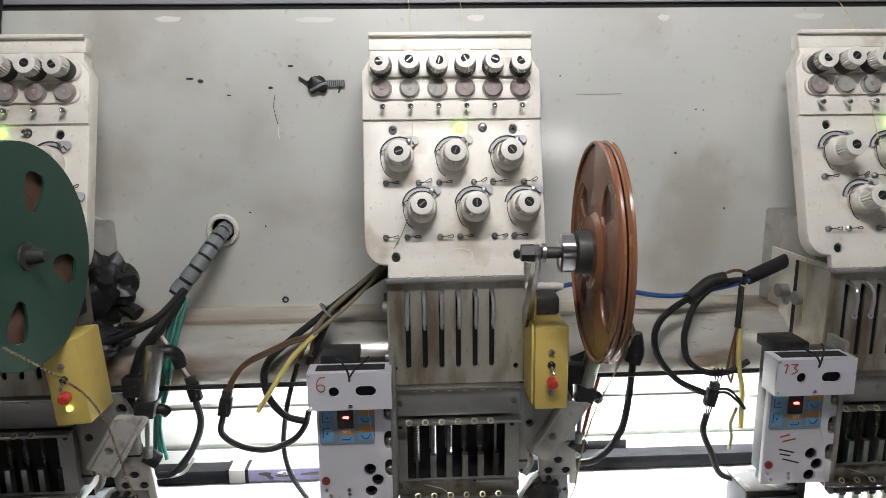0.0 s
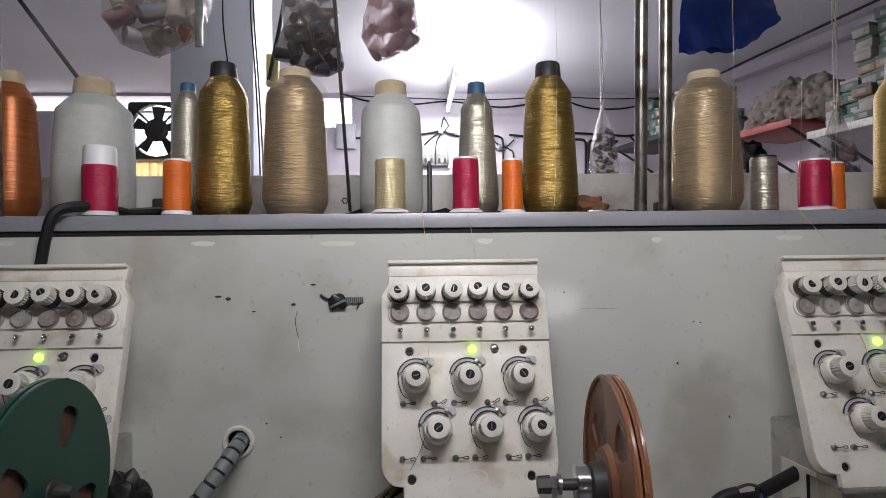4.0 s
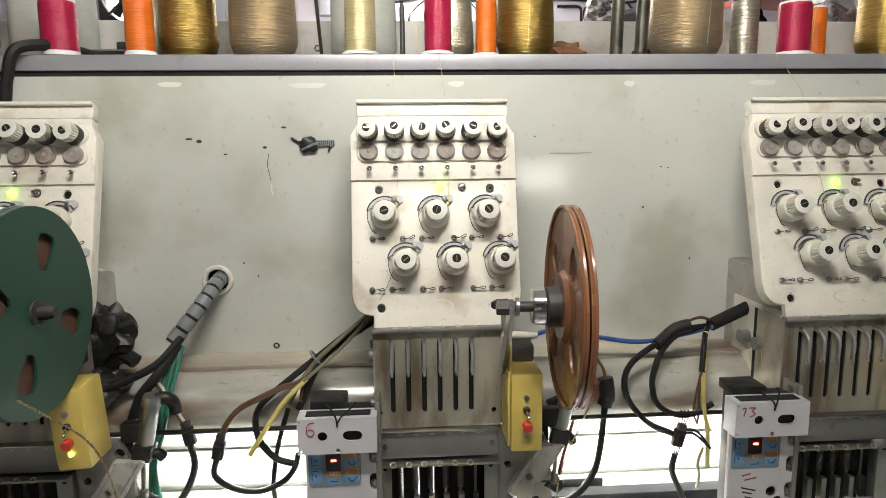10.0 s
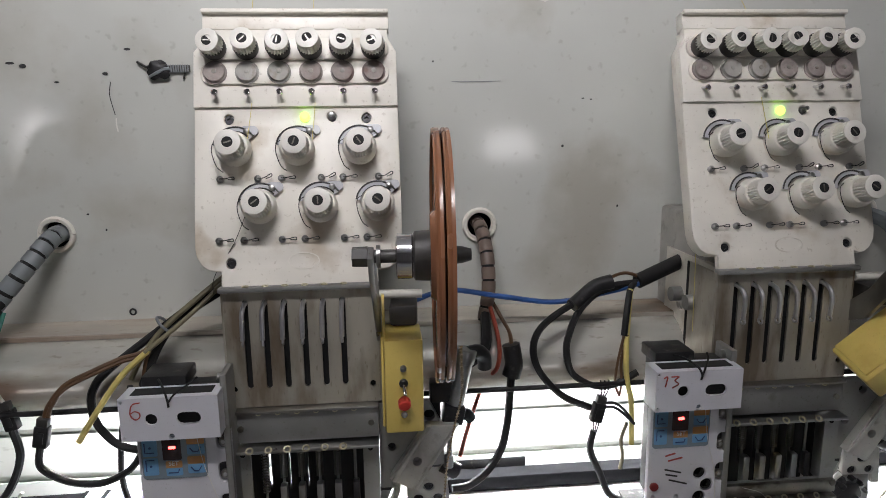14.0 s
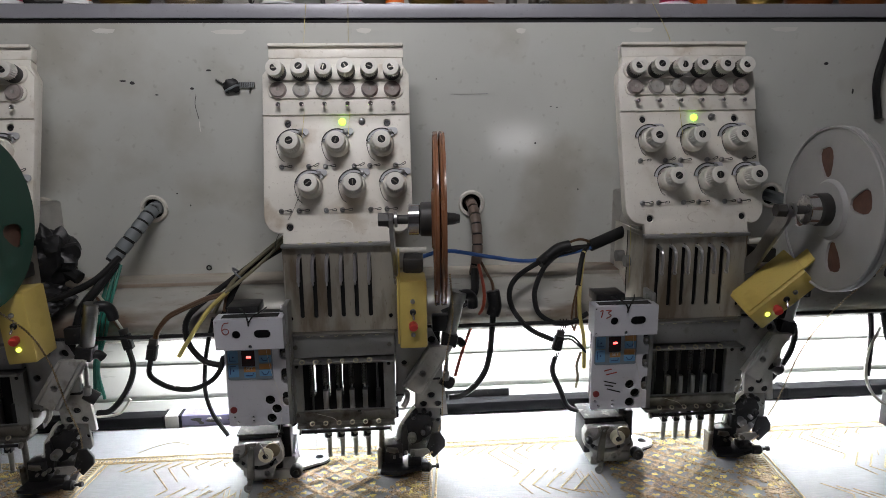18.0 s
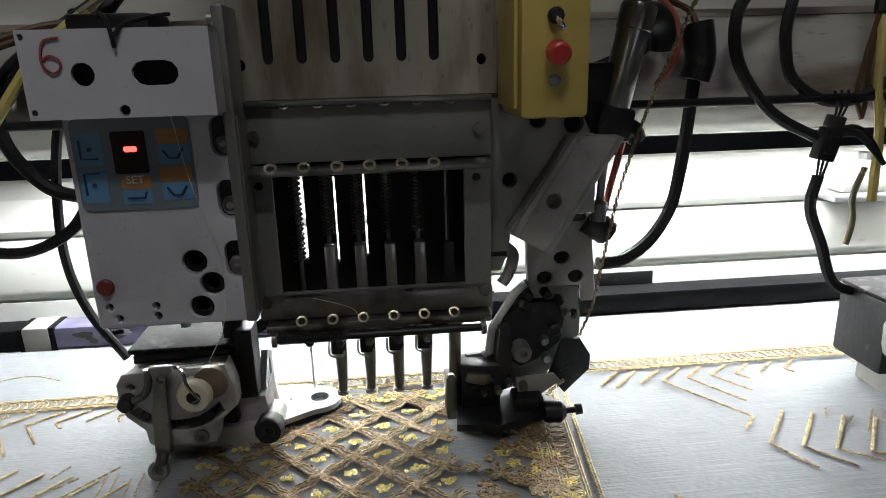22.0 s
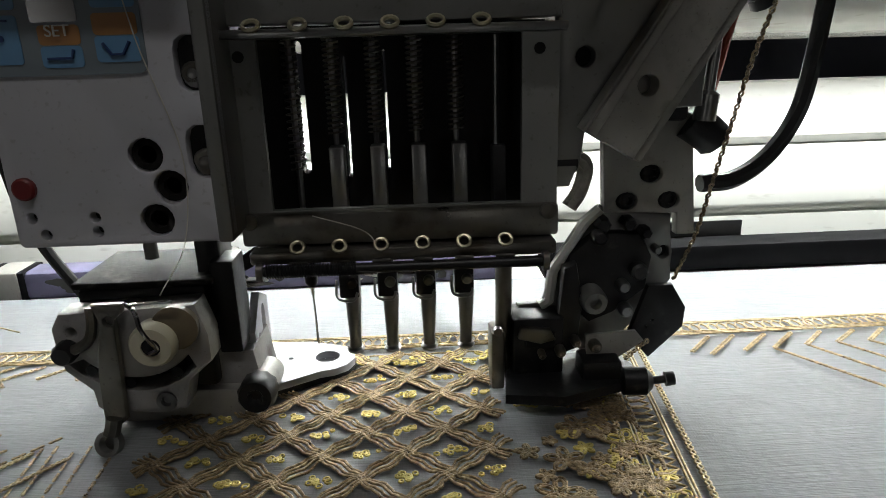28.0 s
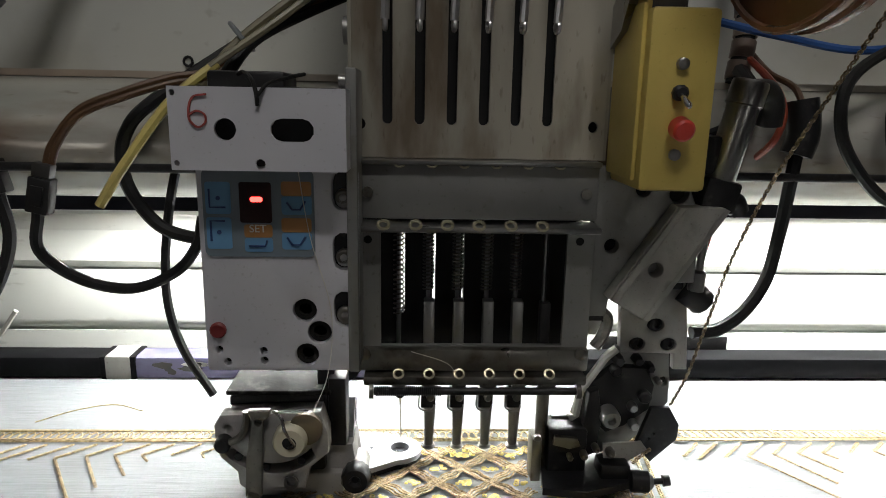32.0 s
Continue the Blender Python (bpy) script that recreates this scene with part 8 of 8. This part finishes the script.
# plastic bags hung from the ceiling
bagm = mat("clear_bag", (0.46, 0.42, 0.40), 0.2, 0, 0.35, 16, 1.0, 26, alpha=0.36)
silverm = mat("crumpled_clear_film", (0.86, 0.87, 0.90), 0.30, 0.0, 0.25, 22, 1.0, 40, alpha=0.70)
FILL = dict(tanb=mat("tan_spools", (0.38, 0.31, 0.22), 0.6, 0, 0.3, 20), whiteb=mat("white_filling", (0.62, 0.60, 0.60), 0.6, 0, 0.2, 20), redb=mat("dull_red_filling", (0.34, 0.16, 0.16), 0.6, 0, 0.3, 20), darkb=mat("dark_filling", (0.06, 0.06, 0.07), 0.6, 0, 0.4, 20),
            tealb=mat("teal_filling", (0.04, 0.20, 0.24), 0.5, 0, 0.3, 20), orangeb=mat("orange_filling", (0.55, 0.17, 0.06), 0.5, 0, 0.3, 20), blueb=mat("blue_sheet", (0.02, 0.06, 0.32), 0.4, 0, 0.2, 14, 0.4, 30), oliveb=mat("olive_filling", (0.36, 0.33, 0.19), 0.6, 0, 0.3, 20), greyb=mat("grey_sack", (0.20, 0.165, 0.14), 0.7, 0, 0.25, 10, 0.5, 30))


def bag(x, y, z0, z1, w, fills, words, skin=None, seed=1, count=26, size=0.10, top=0.72, crush=0.012, neck=0.0):
    """A film bag drawn tight over its contents and tied to a cord: the film is the hull of the contents, crinkled."""
    r = random.Random(seed)
    b = thing("plastic_bag", words, "bag", "hanging bags")
    h, s = z1 - z0, w * size
    skins = []
    for k in range(count):
        f = (k + r.random()) / count
        wide = (w / 2 - s * 1.15) * min(1.0, 0.55 + 2.6 * f, 1.35 - 0.75 * f)
        a = r.uniform(0, 2 * math.pi)
        rr = wide * (0.35 + 0.65 * math.sqrt(r.random()))
        c = Vector((x + rr * math.cos(a), y + 0.75 * rr * math.sin(a), z0 + s * 1.3 + f * (h * top - 2.2 * s)))
        d = Vector((r.uniform(-1, 1), r.uniform(-1, 1), r.uniform(-0.7, 0.7))).normalized() * s * 1.25
        q = lathe(c - d, c + d, [(0, s * 0.30), (0.001, s * 0.75), (0.05, s * 0.82), (0.9, s * 0.62), (0.92, s * 0.42), (1, s * 0.38), (1.001, s * 0.22), (0.75, s * 0.2)], 12)
        skins += [v.co + (v.co - c) * 0.12 for v in q.verts]
        part("filling", q, FILL[fills[k % len(fills)]], b)
    hull = bmesh.new()
    for p in skins:
        hull.verts.new(p)
    tie = Vector((x + neck, y, z1))
    for k in range(6):
        hull.verts.new(tie + Vector((0.012 * math.cos(k), 0.012 * math.sin(k), 0)))
    bmesh.ops.convex_hull(hull, input=hull.verts[:])
    bmesh.ops.delete(hull, geom=[v for v in hull.verts if not v.link_faces], context="VERTS")
    bmesh.ops.remove_doubles(hull, verts=hull.verts[:], dist=s * 0.25)
    for _ in range(3):
        long = [e for e in hull.edges if e.calc_length() > 0.018]
        if long:
            bmesh.ops.subdivide_edges(hull, edges=long, cuts=1, use_grid_fill=False)
            bmesh.ops.triangulate(hull, faces=[f for f in hull.faces if len(f.verts) > 3])
    for v in hull.verts:
        o = Vector((v.co.x - x, v.co.y - y, 0))
        a, up = math.atan2(o.y, o.x), (v.co.z - z0) / h
        fold = math.sin(11 * a + 5 * noise.noise(Vector((v.co.z * 7, seed, 0)))) * 0.07 * max(0, up - top * 0.8) / 0.3
        o *= fold + crush * 6 * noise.noise(v.co * 22 + Vector((seed, 0, 0)))
        v.co += o + Vector((0, 0, crush * 0.5 * noise.noise(v.co * 30)))
    for f in hull.faces:
        f.smooth = True
    part("film", hull, skin or bagm, b, "crinkled film")
    part("knot", lathe(tie - Vector((0, 0, 0.012)), tie + Vector((0, 0, 0.03)), [(0, 0.014), (0.3, 0.011), (0.5, 0.006), (0.8, 0.012), (1, 0.016)], 10), skin or bagm, b)
    for k in (-1, 1):
        part("cord", tube([tie, tie + Vector((0.009 * k, 0, 0.05)), (x + neck * 1.2, y, 2.3)], 0.003, 5), "wire", b)
    return b


bag(-1.085, 2.0, 1.36, 2.26, 0.42, ("tanb", "tanb", "whiteb", "tanb", "tanb", "orangeb", "darkb", "tanb", "redb"), "large clear plastic bag of tan spools", seed=2, count=44, size=0.115, top=0.70, neck=-0.08)
bag(-0.46, 2.0, 1.40, 1.98, 0.27, ("whiteb", "whiteb", "greyb"), "clear plastic bag of white spools", seed=3, top=0.55, count=30)
bag(-0.44, 1.92, 1.245, 1.56, 0.29, ("darkb", "darkb", "tealb", "darkb", "darkb"), "dark plastic bag with teal contents", mat("smoky_bag", (0.13, 0.105, 0.09), 0.15, 0, 0.3, 12, 1.0, 26, alpha=0.55), seed=4, top=0.8)
bag(-0.115, 2.0, 1.335, 1.92, 0.27, ("redb", "redb", "redb", "whiteb"), "clear plastic bag of dull red spools", mat("pinkish_bag", (0.62, 0.44, 0.44), 0.2, 0, 0.4, 16, 1.0, 26, alpha=0.50), seed=5, top=0.55)
bag(0.33, 1.85, 1.74, 2.12, 0.26, ("whiteb",), "crumpled clear plastic bag on a cord", silverm, seed=6, count=5, size=0.2, top=0.9, crush=0.03)
bag(1.225, 1.9, 1.56, 2.07, 0.36, ("tanb", "tanb", "oliveb"), "olive plastic bag full of large cones", mat("olive_bag", (0.44, 0.37, 0.24), 0.25, 0, 0.3, 12, 0.8, 24, alpha=0.50), seed=7, count=11, size=0.2, top=0.88, neck=0.02)
bag(1.63, 1.95, 1.66, 2.06, 0.15, ("redb", "whiteb"), "small pinkish plastic bag on a cord", mat("pink_bag", (0.62, 0.46, 0.44), 0.2, 0, 0.4, 16, 1.0, 26, alpha=0.5), seed=8, top=0.4, count=9)
bag(2.20, 1.9, 1.78, 2.18, 0.22, ("blueb", "greyb"), "clear plastic bag with something blue", seed=10)
bag(1.80, 2.0, 0.78, 1.14, 0.20, ("redb", "darkb"), "small clear bag hanging below the shelves", seed=11, top=0.6)
bag(1.20, 3.4, 0.98, 1.50, 0.22, ("greyb", "darkb"), "grey plastic bag hanging by the far wall", seed=12)

# blue sheet folded over a cord under the ceiling
bs = thing("plastic_sheet", "blue plastic sheet folded over a cord under the ceiling", "sheet")
bm = bmesh.new()
for side in (0, 1):
    grid = []
    for i in range(25):
        u, col = i / 24, []
        low = 1.392 + 0.012 * u + (0.0 if u < 0.62 else 0.30 * (u - 0.62)) + 0.006 * math.sin(31 * u)
        for j in range(15):
            v = j / 14
            yy = 2.03 + (0.05 - 0.045 * v) * (1 if side else -1) + 0.012 * math.sin(17 * u + 3 * v) * (1 - v) + 0.010 * noise.noise(Vector((u * 9, v * 4, side)))
            col.append(bm.verts.new((1.145 + 0.40 * u + 0.015 * (1 - v) * noise.noise(Vector((v * 6, 3, side))), yy, low + side * 0.015 + (1.64 - low) * v)))
        grid.append(col)
    for i in range(24):
        for j in range(14):
            f = bm.faces.new((grid[i][j], grid[i + 1][j], grid[i + 1][j + 1], grid[i][j + 1]))
            f.smooth = True
part("sheet", bm, FILL["blueb"], bs)
for x in (1.20, 1.48):
    part("cord", tube([(x, 2.03, 1.64), (x + 0.01, 2.03, 2.0), (x, 2.03, 2.3)], 0.003, 5), "wire", bs)

# shelves of thread boxes along the side wall
redm = mat("red_shelf_paint", (0.30, 0.045, 0.03), 0.5, 0, 0.2, 10)
CARDS = [mat("green_card", (0.07, 0.15, 0.11), 0.6, 0, 0.35, 14), mat("pale_card", (0.34, 0.32, 0.29), 0.7, 0, 0.25, 14), mat("grey_green_card", (0.13, 0.18, 0.145), 0.7, 0, 0.3, 14), mat("brown_card", (0.28, 0.19, 0.12), 0.7, 0, 0.25, 14)]
ROW = Matrix.Translation((2.45, 3.9, 0)) @ Matrix.Rotation(radians(15), 4, "Z")
for x1, y0, y1, z, m_, words in ((0.62, -0.36, 0.30, 1.44, redm, "red painted wall shelf under a grey sack"), (0.62, -2.2, -0.48, 1.315, M["cast"], "pale metal wall shelf with stacked boxes"), (0.55, 0.34, 1.9, 1.63, M["dark"], "dark wall shelf with small boxes by the corner")):
    sh = thing("wall_shelf", words, "shelf", "wall shelves")
    part("board", box(0.0, x1, y0, y1, z, z + 0.025, 0.003, m=ROW), m_, sh)
    part("lip", box(-0.006, -0.0002, y0, y1, z - 0.02, z + 0.027, 0.002, m=ROW), m_, sh)
    for y in (y0 + 0.1, y1 - 0.1):
        part("stay", rod(ROW @ Vector((0.06, y, z)), ROW @ Vector((x1 + 0.1, y, z - 0.30)), 0.012, 8), "dark", sh)
rb = random.Random(4)


def card_box(x, y, z, w, d, t, words):
    cb = thing("thread_box", words, "box", "thread boxes")
    m = ROW @ Matrix.Translation((x, y, z)) @ Matrix.Rotation(rb.uniform(-0.22, 0.22), 4, "Z")
    part("carton", box(0, d, 0, w, 0, t, 0.004, m=m), CARDS[rb.choice((0, 0, 1, 1, 2, 2, 3))], cb)
    part("lid", box(-0.003, d, -0.002, w + 0.002, t * 0.72, t + 0.001, 0.002, m=m), CARDS[rb.choice((0, 1, 2))], cb)
    part("paper_label", box(-0.0045, -0.0031, w * 0.25, w * 0.7, t * 0.2, t * 0.6, m=m), CARDS[1], cb)
    return cb


for c, high in enumerate((3, 4, 8, 9, 9, 9, 9, 9, 9, 9)):
    for k in range(high):
        card_box(0.03 + rb.uniform(-0.02, 0.03) + (0.05 if high < 5 else 0.0), -0.66 - 0.135 * c, 1.3405 + 0.0725 * k, 0.118, 0.20, 0.069, "green and pale card thread box in a leaning stack")
for c in range(8):
    for k in range((3, 4, 2, 4, 3, 3, 4, 2)[c]):
        card_box(0.05 + rb.uniform(-0.03, 0.09), 0.40 + 0.13 * c + rb.uniform(-0.008, 0.008), 1.6555 + 0.082 * k, 0.105, 0.18, 0.078, "small faded card thread box by the corner")
sack = thing("sack", "lumpy grey brown plastic sack on the red shelf", "sack")
for i, (y, z, s_) in enumerate(((-0.50, 1.58, 0.14), (-0.36, 1.62, 0.19), (-0.16, 1.63, 0.21), (0.02, 1.60, 0.18), (0.14, 1.54, 0.12), (-0.30, 1.55, 0.16), (-0.02, 1.54, 0.14))):
    bm = bmesh.new()
    bmesh.ops.create_icosphere(bm, subdivisions=5, radius=s_)
    for v in bm.verts:
        p = v.co.copy()
        n = noise.noise(p * 9 + Vector((i * 3, 0, 0))) * 0.28 + noise.noise(p * 24 + Vector((0, i, 0))) * 0.16 + abs(noise.noise(p * 40)) * 0.08
        p *= 1 + n
        v.co = ROW @ Vector((0.22 + p.x * 0.8, y + p.y * 0.9, max(1.4655, z + p.z * 0.8)))
    part("lump", bm, FILL["greyb"], sack)
bm = bmesh.new()
bmesh.ops.create_icosphere(bm, subdivisions=4, radius=1)
for v in bm.verts:
    f = 1 + 0.3 * noise.noise(v.co * 2 + Vector((7, 0, 0)))
    v.co = ROW @ Vector((0.15 + v.co.x * 0.09 * f, 0.17 + v.co.y * 0.10 * f, 1.30 + v.co.z * 0.118 * f))
db = solid("cloth_bundle", bm, "dust", "dark cloth bundle hanging under the red shelf", "bundle")
for y in (0.12, 0.20):
    part("stick", rod(ROW @ Vector((0.12, y, 1.34)), ROW @ Vector((0.12, y - 0.01, 1.04)), 0.014, 8), "dark", db)
cable("wall_cable", [ROW @ Vector(p) for p in ((0.50, 2.0, 2.18), (0.46, 1.2, 2.14), (0.44, 0.5, 2.16), (0.40, -0.2, 2.17), (0.40, -1.0, 2.20))], 0.010, "cable", "dark electric cable under the cornice", "cable", "wall cables")

# red rack under the ceiling on the other side
rk = thing("rack", "red steel rack with rolled fabric under the ceiling", "rack")
for y in (2.40, 2.85):
    part("rail", box(-3.0, -1.50, y, y + 0.03, 2.045, 2.095, 0.003), redm, rk)
    part("top_rail", box(-3.0, -1.50, y, y + 0.02, 2.245, 2.262, 0.003), "dark", rk)
part("deck", box(-3.0, -1.50, 2.43, 2.85, 2.05, 2.065), redm, rk)
for x in (-3.0, -1.53):
    part("hanger", box(x, x + 0.03, 2.40, 2.43, 2.095, 2.30, 0.003), redm, rk)
part("brace", rod((-2.0, 2.39, 2.24), (-1.75, 2.39, 2.06), 0.012, 8), redm, rk)
part("slant_bar", rod((-1.76, 2.28, 2.30), (-1.50, 2.28, 1.985), 0.016, 8), "dark", rk)
for i, (x, m_) in enumerate(((-1.62, "blueb"), (-1.86, "redb"), (-2.08, "whiteb"), (-2.36, "greyb"), (-2.7, "redb"))):
    for z in (2.135,):
        bm = bmesh.new()
        bmesh.ops.create_icosphere(bm, subdivisions=3, radius=0.15)
        for v in bm.verts:
            v.co *= 1 + 0.3 * noise.noise(v.co * 10 + Vector((i * 2, z, 0)))
            v.co = Vector((x + v.co.x * 0.85, 2.62 + v.co.y, max(2.0655, z + v.co.z * 0.55)))
        solid("fabric_roll", bm, FILL[m_], "wrapped roll of fabric on the red rack", "fabric roll", "fabric on the rack")
